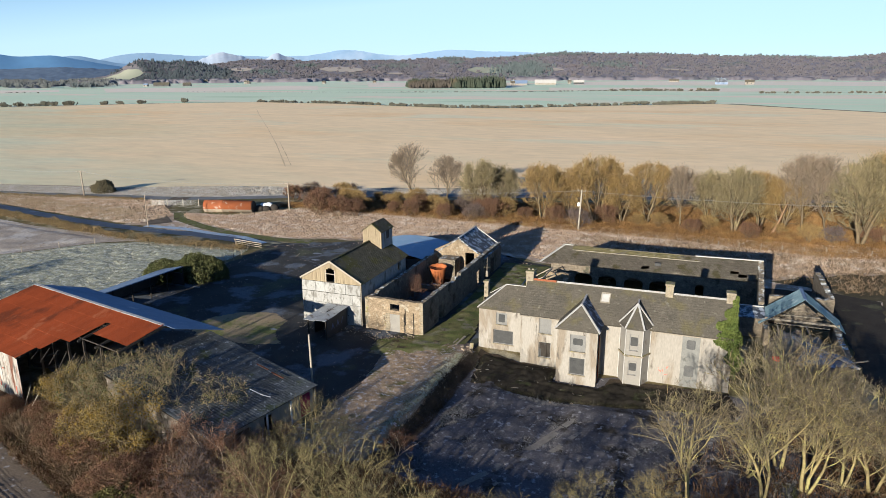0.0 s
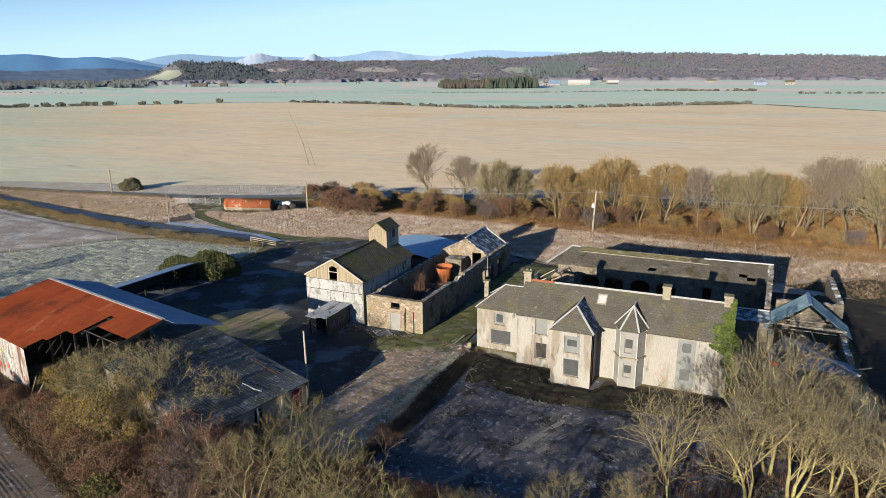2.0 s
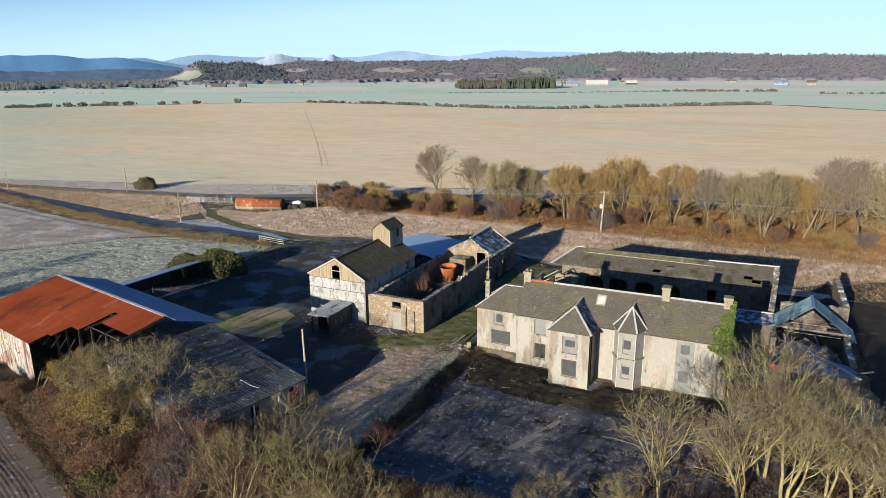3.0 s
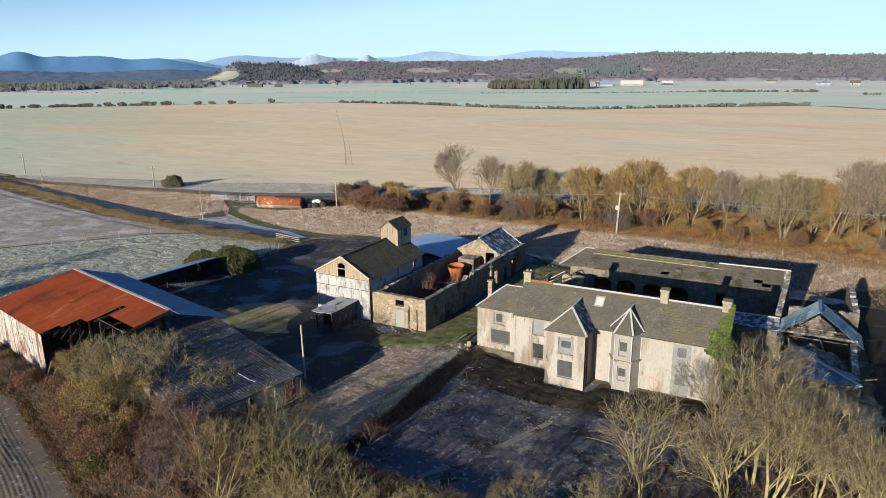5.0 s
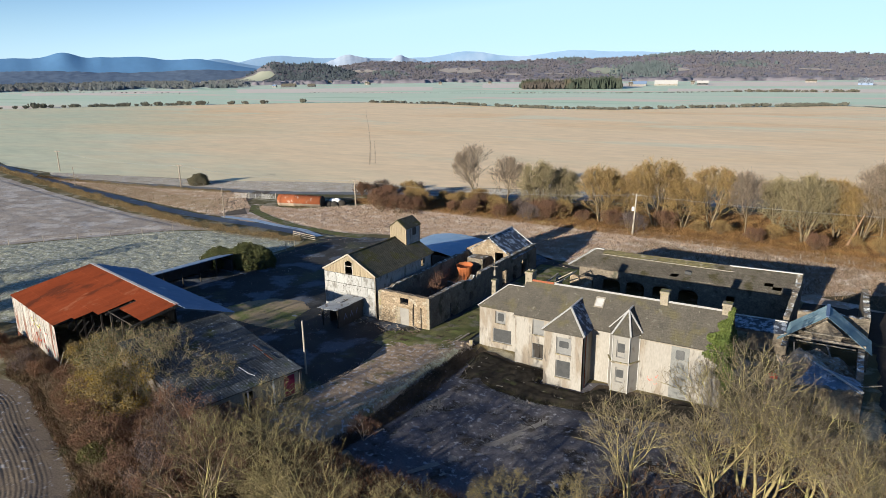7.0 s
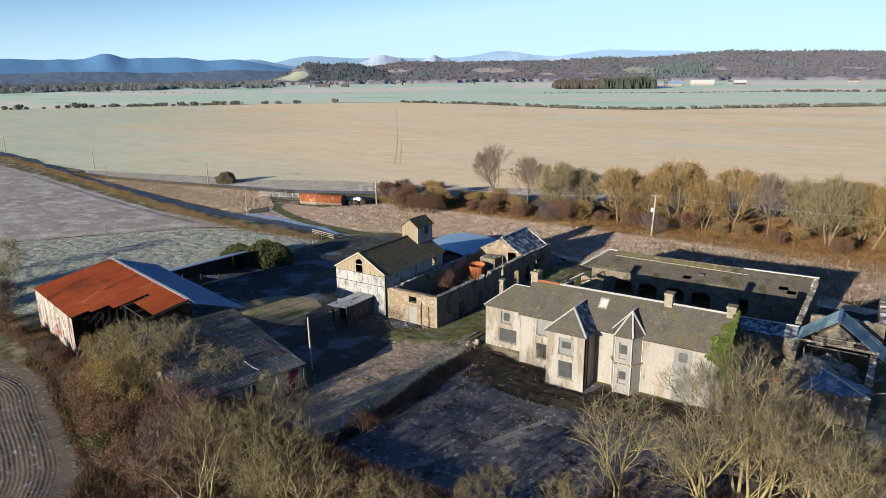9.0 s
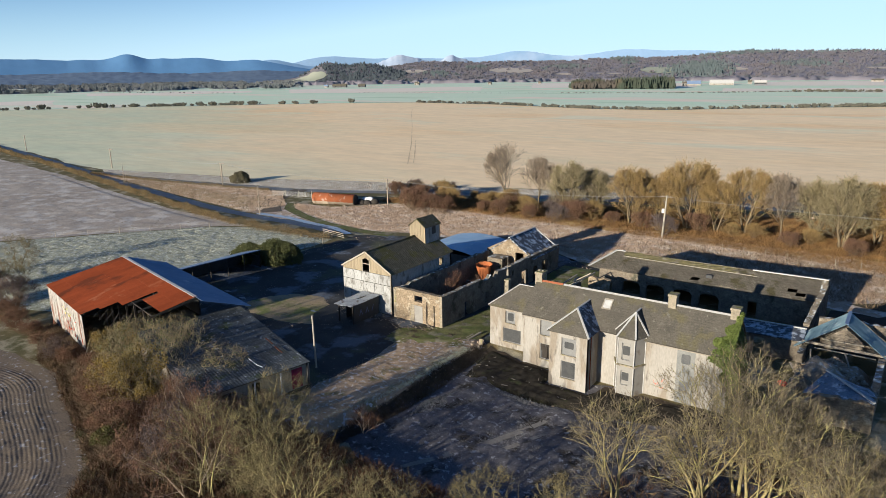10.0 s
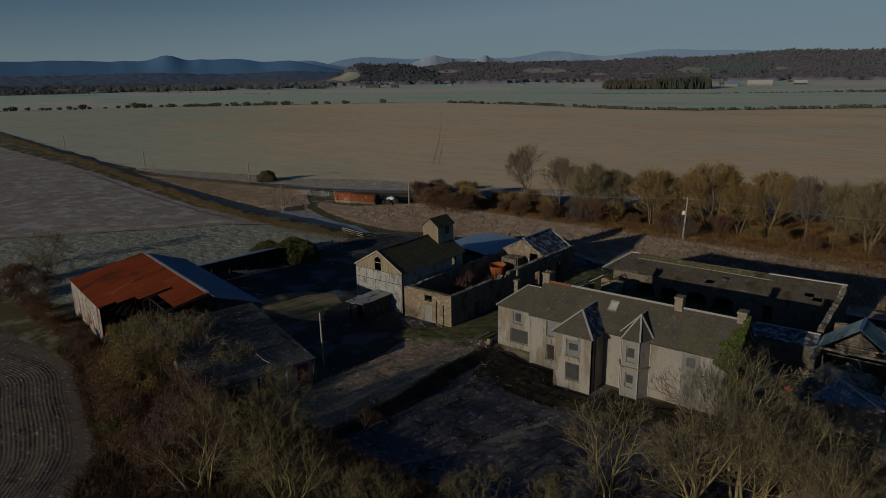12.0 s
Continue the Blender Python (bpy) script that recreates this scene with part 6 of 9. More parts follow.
for k in range(5):
    beam(bm, (-20.4, 80 + k * 2.3, 2.5), (-18.0, 80 + k * 2.3 + RNG.uniform(-0.4, 0.4), 4.0 - 0.3 * (k % 2)), 0.12)
beam(bm, (-18.1, 79, 4.0), (-17.8, 90.5, 3.9), 0.14)
beam(bm, (-20.7, 81, 2.7), (-20.7, 91, 3.0), 0.22, 0.1)
part("rafter", bm, M_WOOD, wing, "grey broken rafters")
settle(wing)

# ---- iron-roofed cart shed and collapsed range to the east ----
east = tagged(hold("iron_roofed_cart_shed", pose(13.1, 84, 0)), "cart shed with blue-green iron roof over a broken gable", "shed")
EX0, EX1, EY0, EY1, EE, ER = 8.9, 17.3, 82.3, 86.6, 2.2, 5.45
ec = 13.1
for sx, xe in ((-1, EX0 - 0.2), (1, EX1 + 0.2)):
    o = Vector((ec, EY1, ER + 0.02))
    v = Vector((xe - ec, 0, EE - 0.15 - ER))
    L = v.length
    bm = bmesh.new()
    slab(bm, [(ec, EY0, ER - 0.01), (ec, EY1, ER - 0.01), (xe, EY1, EE - 0.17), (xe, EY0, EE - 0.17)], 0.04)
    part("roof_deck", bm, M_DARK, east)
    sheets(east, o, (0, -1, 0), v, 5, 2, 0.87, L / 2, M_TEALIRON, "roof_sheet", corrugate=0.016, seed=30 + sx)
bm = bmesh.new()
beam(bm, (ec, EY0 - 0.1, ER + 0.09), (ec, EY1 + 0.1, ER + 0.09), 0.35, 0.06)
part("ridge_cap", bm, M_BLUEIRON, east)
wall("gable", (EX0 + 2.4, EY0 + 0.5), (EX1 - 2.6, EY0 + 0.5), 2.7, lambda s: 3.0 + (4.9 - 3.0) * max(0, 1 - abs(s - 1.8) / 2.4), 0.3, M_STONE_D, east, cuts=(1.8,))
bm = bmesh.new()
beam(bm, (EX0 + 0.3, EY0 + 0.4, 2.65), (EX1 - 0.3, EY0 + 0.4, 2.6), 0.22, 0.25)
beam(bm, (EX0 + 1.6, EY0 + 0.3, 2.2), (EX1 - 1.2, EY0 + 0.3, 2.15), 0.14, 0.12)
beam(bm, (EX0 + 2.2, EY0 + 0.35, 3.3), (EX1 - 2.4, EY0 + 0.35, 3.35), 0.14, 0.14)
part("tie_beam", bm, M_WOOD, east)
f, c = ragged(2.1, 0.2, 0.6, 3.8, 14)
wall("side_wall", (EX1, 82.2), (EX1, 86.0), 0, f, 0.6, M_STONE_D, east, cuts=c)
f, c = ragged(1.9, 0.25, 0.6, 6, 15)
wall("side_wall", (EX0 + 0.2, 86.4), (EX0 + 0.2, 80.4), 0, f, 0.6, M_STONE_D, east, cuts=c)
settle(east)

court = tagged(hold("court_wall", pose(12, 92, 0)), "ragged frost-topped rubble walls round an open court", "wall")
f, c = ragged(3.3, 0.25, 0.6, 11.5, 16)
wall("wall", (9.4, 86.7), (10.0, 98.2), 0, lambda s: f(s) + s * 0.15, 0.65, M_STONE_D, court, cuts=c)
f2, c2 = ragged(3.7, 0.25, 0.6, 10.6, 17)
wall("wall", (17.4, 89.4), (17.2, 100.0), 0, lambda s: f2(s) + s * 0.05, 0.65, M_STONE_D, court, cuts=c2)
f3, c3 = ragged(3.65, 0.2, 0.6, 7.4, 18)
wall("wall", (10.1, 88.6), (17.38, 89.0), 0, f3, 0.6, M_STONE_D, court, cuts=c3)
settle(court)

coll = tagged(hold("collapsed_range", pose(13, 72, 0)), "collapsed stone range with fallen frosted roof and rubble", "ruin")
f, c = ragged(2.75, 0.22, 0.45, 8.0, 19, dips=((2.4, 0.9, 0.9),))
wall("front_wall", (8.6, 69.5), (16.6, 69.8), 0, f, 0.6, M_STONE, coll, "sunlit broken front wall", cuts=c, openings=[(4.0, 4.7, 0.9, 1.7)])
f, c = ragged(2.5, 0.35, 0.6, 12.3, 20)
wall("side_wall", (16.6, 69.82), (16.9, 82.1), 0, f, 0.6, M_STONE_D, coll, cuts=c)
bm = bmesh.new()
slab(bm, [(11.0, 70.0, 2.5), (16.5, 69.95, 2.85), (14.6, 71.7, 3.25), (12.5, 73.5, 3.5)], 0.12)
slab(bm, [(16.5, 69.98, 2.85), (16.5, 74.0, 2.3), (13.2, 74.6, 2.9), (12.55, 73.55, 3.5)], 0.12)
bmesh.ops.subdivide_edges(bm, edges=bm.edges[:], cuts=5, use_grid_fill=True)
for v in bm.verts:
    v.co.z += 0.16 * noise.noise(v.co * 0.8) + 0.06 * noise.noise(v.co * 3)
part("fallen_roof", bm, mat("frost-blue fallen slates", (0.13, 0.16, 0.215), (0.20, 0.24, 0.30), 0.9, 8, 0.7, 0.5, grain=0.5, stain=(0.40, 0.45, 0.52), stain_scale=1.6, stain_cut=0.54, stain2=(0.045, 0.047, 0.052), scale2=1.4, cut2=0.58), coll, "frosted fallen slates")
bm = bmesh.new()
beam(bm, (12.4, 73.6, 3.6), (16.6, 69.8, 3.0), 0.2, 0.1)
part("fallen_ridge", bm, M_LEAD, coll, "pale fallen lead ridge")
r = random.Random(31)
for k in range(9):
    bm = bmesh.new()
    x, y = r.uniform(9.3, 15.8), r.uniform(73.5, 81)
    a = r.uniform(0, 3.14)
    L_ = r.uniform(1.2, 2.6)
    beam(bm, (x, y, 1.4), (x + L_ * math.cos(a), y + L_ * math.sin(a), r.uniform(1.6, 2.9)), 0.14, 0.1)
    part("fallen_rafter", bm, M_WOOD, coll)
settle(coll)

# frost-edged lean-to roof against the court wall
crt = tagged(hold("court_lean_to", pose(6.5, 84, 0)), "low dark lean-to with a frost-white roof edge", "shed")
bm = bmesh.new()
slab(bm, [(2.8, 82.6, 2.5), (9.3, 82.8, 2.5), (9.3, 85.6, 3.0), (2.8, 85.4, 3.0)], 0.1)
part("roof", bm, M_SLATE_F, crt)
bm = bmesh.new()
beam(bm, (2.7, 85.4, 3.06), (9.3, 85.6, 3.06), 0.22, 0.1)
part("roof_edge", bm, M_LEAD, crt, "frost-white roof edge")
wall("front_wall", (2.9, 82.8), (9.2, 83.0), 0, 2.38, 0.3, M_STONE_D, crt, openings=[(1.5, 2.6, 0, 2.0)])
settle(crt)


def rubble(name, spots, n, size, material, label, seed, spread=1.0):
    """A heap of broken stones."""
    r = random.Random(seed)
    bm = bmesh.new()
    for k in range(n):
        x, y, z, rad, h = r.choice(spots)
        a, d = r.random() * 6.2832, rad * math.sqrt(r.random())
        q = size * r.uniform(0.4, 1.3)
        zz = z + h * (1 - d / rad) * r.random() ** 0.4 + q * 0.2
        m = Matrix.Translation((x + d * math.cos(a), y + d * math.sin(a), zz)) @ Euler((r.random() * 3, r.random() * 3, r.random() * 3)).to_matrix().to_4x4() @ Matrix.Diagonal((q, q * r.uniform(0.6, 1), q * r.uniform(0.5, 0.8), 1))
        c = bmesh.ops.create_icosphere(bm, subdivisions=1, radius=0.5, matrix=m)
    return tagged(part(name, bm, material), label, "rubble", kind="stuff")


rubble("rubble_heap", [(13.0, 77.8, 1.0, 2.8, 1.4), (15.0, 77.0, 0.8, 1.4, 1.6), (11.0, 78.8, 0.9, 1.9, 1.2), (12.6, 80.8, 1.0, 1.6, 1.2), (10.5, 73.0, 0.2, 1.8, 2.2)], 1000, 0.42, M_RUBBLE, "frosted heap of fallen stones and slates", 40)
relief("rubble_mound", [(8.7, 75.5), (9.6, 82.6), (16.2, 82.0), (16.2, 75.2), (13, 74.6)], 0.0, M_RUBBLE, "mound of fallen stone and plaster inside the ruin", 0.22, 2.5, ((1.1, 0.35), (3.4, 0.95), (0.5, 0.15)), seed=95, margin=1.6, smooth=False)
rubble("wall_foot_litter", [(-35.2, 66.6, 0.12, 1.0, 0.12), (-33.6, 66.9, 0.12, 1.1, 0.12), (-32.0, 67.3, 0.12, 1.1, 0.12), (-30.4, 67.8, 0.12, 1.0, 0.1), (-29.0, 68.6, 0.12, 0.8, 0.1)], 150, 0.17, M_STONE_D, "fallen stones and rubbish at the foot of the roofless wall", 44)
rubble("brick_pile", [(-25.6, 70.2, 0.08, 0.7, 0.16), (-24.9, 70.6, 0.08, 0.5, 0.14)], 46, 0.22, M_RIDGETILE, "small pile of broken red bricks on the moss", 45)
for xa, ya, xb, yb, zb, w_ in ((-24.3, 67.9, -24.0, 70.4, 0.34, 0.26), (-24.8, 68.2, -24.6, 69.6, 0.26, 0.2)):
    fb = tagged(hold("fallen_beam", pose(xa, ya, 0)), "weathered brown beam lying beside the garden bank", "timber", "fallen beams")
    bm = bmesh.new()
    beam(bm, (0, 0, 0.2), (xb - xa, yb - ya, zb), w_)
    part("timber", bm, M_WOOD, fb)
    bm = bmesh.new()
    beam(bm, (-0.02, -0.03, 0.2), (0.004, 0.03, 0.203), w_ * 0.92)
    part("sawn_end", bm, M_BOARD, fb, "pale orange sawn end")
us = tagged(hold("upright_stone", pose(-22.4, 67.8, 0, 4, 6, 20)), "pale upright stone at the top of the bank", "stone")
bm = bmesh.new()
box(bm, -0.22, 0.22, -0.12, 0.12, -0.5, 0.85)
bmesh.ops.bevel(bm, geom=bm.edges[:], offset=0.05, segments=1, affect="EDGES")
part("slab", bm, M_DRESSED, us)
rubble("stone_litter", [(-20, 66, -1.0, 2.5, 0.35), (-15, 64.5, -1.1, 3.0, 0.35), (-18, 63, -1.2, 3.5, 0.3), (-11, 62.5, -1.2, 3, 0.25), (-23, 67.5, -0.2, 1.2, 0.5)], 260, 0.45, M_RUBBLE, "scattered stones and debris below the house", 41)
rubble("plaster_debris", [(-19, 65.5, -1.0, 1.8, 0.2), (-14, 64.0, -1.1, 2.4, 0.2), (-15.5, 65.6, -1.1, 1.6, 0.15), (-9, 62.6, -1.2, 2.5, 0.15), (-4.5, 63.5, -1.2, 2.5, 0.12), (1.0, 64.5, -1.2, 2.0, 0.1)], 170, 0.2, mat("pale broken plaster", (0.40, 0.37, 0.32), (0.25, 0.22, 0.18), 1.5, 8, grain=0.4), "pale broken plaster and slates below the house", 46)

bm = bmesh.new()
r = random.Random(52)
for _ in range(60):
    x, y, a, L_ = r.uniform(-21, -9), r.uniform(61.3, 66.0), r.uniform(0, 3.14), r.uniform(0.3, 1.0)
    if y > 64 and x > -12.5:
        continue
    z = float(terrain(np.array([x]), np.array([y]))[0]) + 0.28
    beam(bm, (x, y, z), (x + L_ * math.cos(a), y + L_ * math.sin(a), z + r.uniform(-0.02, 0.15)), 0.09, 0.05)
tagged(part("timber_debris", bm, mat("grey broken laths", (0.13, 0.11, 0.09), (0.21, 0.19, 0.165), 1.5, 9, grain=0.4)), "broken laths and slates strewn below the house", "debris", kind="stuff")

# ---- rust-roofed shed and its low grey lean-to ----
shed = tagged(hold("rust_roofed_shed", pose(-71.2, 52.75, 0, 0, 0, -12.3)), "open farm shed with torn rust-red iron roof and peeling white wall", "shed")
# local: x along the ridge, -y towards the open front
SL, SR, SE, SD, SBE, SBD = 24.2, 7.1, 5.3, 9.75, 5.15, 5.6
vd = Vector((0, -SD, SE - SR))
lv = vd.length / 5
keep = {i: 5 if i < 19 else 3 for i in range(30)}
keep.update({19: 4, 20: 3, 21: 3, 22: 1, 23: 2, 23: 2, 24: 2, 25: 2, 26: 2, 27: 2, 28: 2, 29: 2})
skip = {(i, j) for i in range(30) for j in range(5) if j >= keep[i]}
sheets(shed, (0, 0, SR), (1, 0, 0), vd, 30, 5, SL / 30, lv, M_RUST, "roof_sheet", skip=skip, corrugate=0.016, seed=50, wobble=0.0012, t=0.012)
vb = Vector((0, SBD, SBE - SR))
sheets(shed, (SL + 1.8, 0, SR), (-1, 0, 0), vb, 32, 3, (SL + 1.8) / 32, vb.length / 3, M_BLUEIRON, "back_sheet", corrugate=0.014, seed=51)
for i in range(14):
    bm = bmesh.new()
    beam(bm, (i * SL / 14, 0, SR + 0.10), ((i + 1) * SL / 14 - 0.03, 0, SR + 0.10 + RNG.uniform(-0.02, 0.02)), 0.4, 0.05)
    part("ridge_cap", bm, M_LEAD, shed, "pale ridge capping")
# black timbers paint the shade under the torn roof
for i in range(9):
    x = i * SL / 8
    t = 1 if x < 16 else 0.55
    bm = bmesh.new()
    beam(bm, (x, 0, SR - 0.12), (x, -SD * t, SR + (SE - SR) * t - 0.12), 0.14, 0.2)
    beam(bm, (x, 0, SR - 0.12), (x, SBD, SBE - 0.12), 0.14, 0.2)
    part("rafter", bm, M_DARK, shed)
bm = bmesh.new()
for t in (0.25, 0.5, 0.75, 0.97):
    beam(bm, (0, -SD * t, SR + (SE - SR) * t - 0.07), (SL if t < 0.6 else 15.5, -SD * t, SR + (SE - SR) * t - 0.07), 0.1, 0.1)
part("purlin", bm, M_DARK, shed, "exposed purlins, blackened for shade")
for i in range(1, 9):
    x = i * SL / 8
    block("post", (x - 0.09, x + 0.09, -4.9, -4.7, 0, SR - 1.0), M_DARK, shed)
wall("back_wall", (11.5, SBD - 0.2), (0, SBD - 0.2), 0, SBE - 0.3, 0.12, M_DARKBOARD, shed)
wall("end_wall", (0.12, SBD - 0.3), (0.12, -SD + 0.1), 0, lambda s: (SBE if s < SBD else SE) - 0.35 + (SR - SE) * (1 - abs(s - SBD) / (SBD if s < SBD else SD)) * 0.9, 0.1, M_DARKBOARD, shed, cuts=(SBD - 0.3,))
# front wall of white sheets, still standing at one end
r = random.Random(14)
x = 0.1
while x < 15.2:
    w = 0.72
    zb = 0.05 + r.uniform(0, 0.25)
    bm = bmesh.new()
    hexa(bm, [(x, -SD + 0.05, zb), (x + w - 0.03, -SD + 0.05 + r.uniform(-0.03, 0.03), zb + r.uniform(-0.1, 0.1)), (x + w - 0.03, -SD + 0.08, zb), (x, -SD + 0.08, zb), (x, -SD + 0.05, SE - 0.16), (x + w - 0.03, -SD + 0.05, SE - 0.16), (x + w - 0.03, -SD + 0.08, SE - 0.16), (x, -SD + 0.08, SE - 0.16)])
    part("wall_sheet", bm, M_SHEETWALL, shed)
    x += w
block("wall_base", (0.1, 15.3, -SD - 0.02, -SD + 0.04, 0, 0.55), mat("dull rusted foot", (0.17, 0.06, 0.035), (0.11, 0.05, 0.035), 1.2, 6, grain=0.5), shed, "rusted foot of the wall")
for k in range(12):
    bm = bmesh.new()
    a = (r.uniform(8.0, 14.8), -SD - 0.03, r.uniform(1.2, 3.6))
    beam(bm, a, (a[0] + r.uniform(-0.3, 0.6), -SD - 0.03, a[2] + r.uniform(-0.5, 0.5)), 0.05, 0.05)
    part("paint_stroke", bm, M_REDPAINT, shed, "faded red paint stroke")
for k in range(9):
    bm = bmesh.new()
    a = (r.uniform(7.0, 11.0), -SD - 0.035, r.uniform(3.4, 4.4))
    beam(bm, a, (a[0] + r.uniform(-0.4, 0.6), -SD - 0.035, a[2] + r.uniform(-0.4, 0.4)), 0.06, 0.06)
    part("paint_stroke", bm, M_YELLOWPAINT, shed, "faded yellow paint stroke")
bm = bmesh.new()
beam(bm, (16.0, -SD - 0.5, 0.1), (16.5, -SD + 0.3, 2.6), 0.55, 0.05)
beam(bm, (17.1, -SD - 0.7, 0.1), (18.0, -SD + 0.3, 2.3), 0.55, 0.05)
part("loose_board", bm, M_PALEWOOD, shed, "pale boards leaning on the wall end")
for k in range(6):
    x = 15 + k * 1.1
    bm = bmesh.new()
    beam(bm, (x, -SD * 0.75 + k * 0.25, 5.4), (x + 0.5, -SD * 0.75 - 1.2 + k * 0.25, 4.6 + r.uniform(-0.4, 0.2)), 0.08)
    part("broken_rafter", bm, M_DARK, shed)

lowshed = tagged(hold("grey_lean_to", pose(-71.2, 52.75, 0, 0, 0, -12.3)), "low lean-to with mossy frosted grey corrugated roof", "shed")
GU0, GU1, GV0, GV1, GZ0, GZ1 = 24.6, 39.6, 5.0, -6.8, 4.75, 2.75
vg = Vector((GU1 - GU0, 0, GZ1 - GZ0))
bm = bmesh.new()
slab(bm, [(GU0, GV1, GZ0 - 0.05), (GU1, GV1, GZ1 - 0.05), (GU1, GV0, GZ1 - 0.05), (GU0, GV0, GZ0 - 0.05)], 0.06)
part("roof_deck", bm, M_DARK, lowshed)
sheets(lowshed, (GU0, GV0, GZ0), (0, -1, 0), vg, 13, 10, (GV0 - GV1) / 13, vg.length / 10, M_ASBF, "roof_sheet", corrugate=0.009, seed=60, wobble=0.0014, t=0.035, pitch=0.3)
bm = bmesh.new()
for (i, j, w) in ((2, 4, 0.9), (2.15, 5, 0.9)):
    p = Vector((GU0, GV0 - i * 0.8 + 0.2, GZ0)) + vg.normalized() * (j * vg.length / 7) + Vector((0, 0, 0.28))
    q = p + vg.normalized() * 1.6
    slab(bm, [tuple(p), tuple(q), tuple(q + Vector((0, -0.16, 0))), tuple(p + Vector((0, -0.16, 0)))], 0.03)
part("rust_patch", bm, mat("dull rusty strip", (0.14, 0.06, 0.035), (0.10, 0.045, 0.03), 1, 8), lowshed, "rusty patch sheet")
bm = bmesh.new()
p = Vector((36.0, 0.1, GZ0 + (GZ1 - GZ0) * (36.0 - GU0) / 15 + 0.22))
beam(bm, p, p + Vector((1.6, 0.1, -0.21)), 0.09, 0.03)
beam(bm, p + Vector((1.6, 0.1, -0.21)), p + Vector((2.3, 0.35, -0.3)), 0.08, 0.03)
part("white_batten", bm, M_WHITE, lowshed, "white batten lying on the roof")
wall("end_wall", (GU1 - 0.2, GV1), (GU1 - 0.2, GV0), 0, GZ1 - 0.1, 0.12, M_WOOD, lowshed, "weathered boarded end with gaps", openings=[(2.2, 3.8, 0.9, 2.2), (5.4, 6.3, 0.2, 2.3)])
wall("side_wall", (GU0, GV1 + 0.2), (GU1, GV1 + 0.2), 0, lambda s: GZ0 + (GZ1 - GZ0) * s / 15 - 0.1, 0.15, mat("flaking grey limewash", (0.20, 0.175, 0.145), (0.12, 0.10, 0.085), 1.2, 8, grain=0.4, stain=(0.08, 0.06, 0.045), stain_scale=0.9, stain_cut=0.5, stain2=(0.30, 0.28, 0.25), scale2=1.6, cut2=0.6), lowshed, "flaking limewashed side wall", cuts=(5, 10))
wall("side_wall", (GU1, GV0 - 0.2), (GU0, GV0 - 0.2), 0, lambda s: GZ1 + (GZ0 - GZ1) * s / 15 - 0.1, 0.15, M_DARKBOARD, lowshed, cuts=(5, 10))
block("pink_board", (GU1 - 0.18, GU1 - 0.14, 2.9, 4.1, 0.3, 2.4), M_PINK, lowshed, "crimson painted board")
bm = bmesh.new()
for k in range(5):
    beam(bm, (GU1 - 0.16, -3.4 + 0.45 * k, 0.6), (GU1 - 0.16, -3.1 + 0.4 * k, 1.25 + 0.1 * (k % 2)), 0.05, 0.12)
part("paint_stroke", bm, M_YELLOWPAINT, lowshed, "faded yellow paint strokes")
block("white_post", (GU1 - 0.17, GU1 - 0.08, 1.6, 1.75, 0.1, 2.5), M_WHITE, lowshed)
block("white_post", (GU1 - 0.17, GU1 - 0.08, -1.2, -1.05, 0.1, 2.5), M_WHITE, lowshed)

# open-fronted store along the paddock
cov = tagged(hold("open_store", pose(-72.5, 68, 0)), "long open-fronted store with frosted roof edge", "shed")
bm = bmesh.new()
slab(bm, [(-75.3, 59.0, 2.2), (-70.9, 59.5, 3.3), (-70.2, 75.5, 3.1), (-74.6, 76.0, 2.1)], 0.12)
part("roof", bm, M_BLUEIRON, cov, "frost-white roof")
wall("back_wall", (-75.0, 76), (-75.4, 59.2), 0, 2.0, 0.2, M_DARKBOARD, cov)
wall("end_wall", (-75.0, 59.2), (-71.2, 59.6), 0, 2.0, 0.2, M_DARKBOARD, cov)
wall("end_wall", (-70.4, 75.4), (-74.6, 75.8), 0, 2.0, 0.2, M_DARKBOARD, cov)
for k in range(6):
    t = k / 5
    bm = bmesh.new()
    rod(bm, (-71.0 + 0.7 * t, 59.8 + 15.5 * t, 0), (-71.0 + 0.7 * t, 59.8 + 15.5 * t, 3.1), 0.09, 0.09, 6)
    part("post", bm, M_DARK, cov)
settle(cov)

# ---- poles, fences, gate, tank ----
def power_pole(x, y, h, label, arm=1.8, turn=0.0, box_at=None, lean_x=0.0):
    t = tagged(hold("power_pole", pose(x, y, 0, 0, lean_x, turn)), label, "pole", "power poles")
    bm = bmesh.new()
    rod(bm, (0, 0, -0.2), (0, 0, h), 0.19 if arm else 0.12, 0.14 if arm else 0.085)
    part("mast", bm, M_PALEWOOD if box_at or h == 6.2 else M_POLE, t)
    if arm:
        bm = bmesh.new()
        beam(bm, (-arm / 2, 0.12, h - 0.25), (arm / 2, 0.12, h - 0.25), 0.16)
        part("crossarm", bm, M_POLE, t)
        for k in (-1, 0, 1):
            bm = bmesh.new()
            rod(bm, (k * arm * 0.45, 0.12, h - 0.2), (k * arm * 0.45, 0.12, h + 0.05), 0.04, 0.06, 6)
            part("insulator", bm, M_LEAD, t)
    if box_at:
        bm = bmesh.new()
        box(bm, -0.62, -0.17, -0.2, 0.2, box_at, box_at + 0.75)
        bmesh.ops.bevel(bm, geom=bm.edges[:], offset=0.05, segments=1, affect="EDGES")
        part("transformer", bm, M_WHITE, t, "pale transformer box")
    return t


power_pole(-86.1, 127.6, 6.6, "wooden power pole beside the scrub", 2.2, 20)
power_pole(-146.8, 125.9, 6.6, "wooden power pole on the field edge", 2.2, 15)
power_pole(-212.6, 129.5, 6.8, "distant wooden power pole", 2.4, 12)
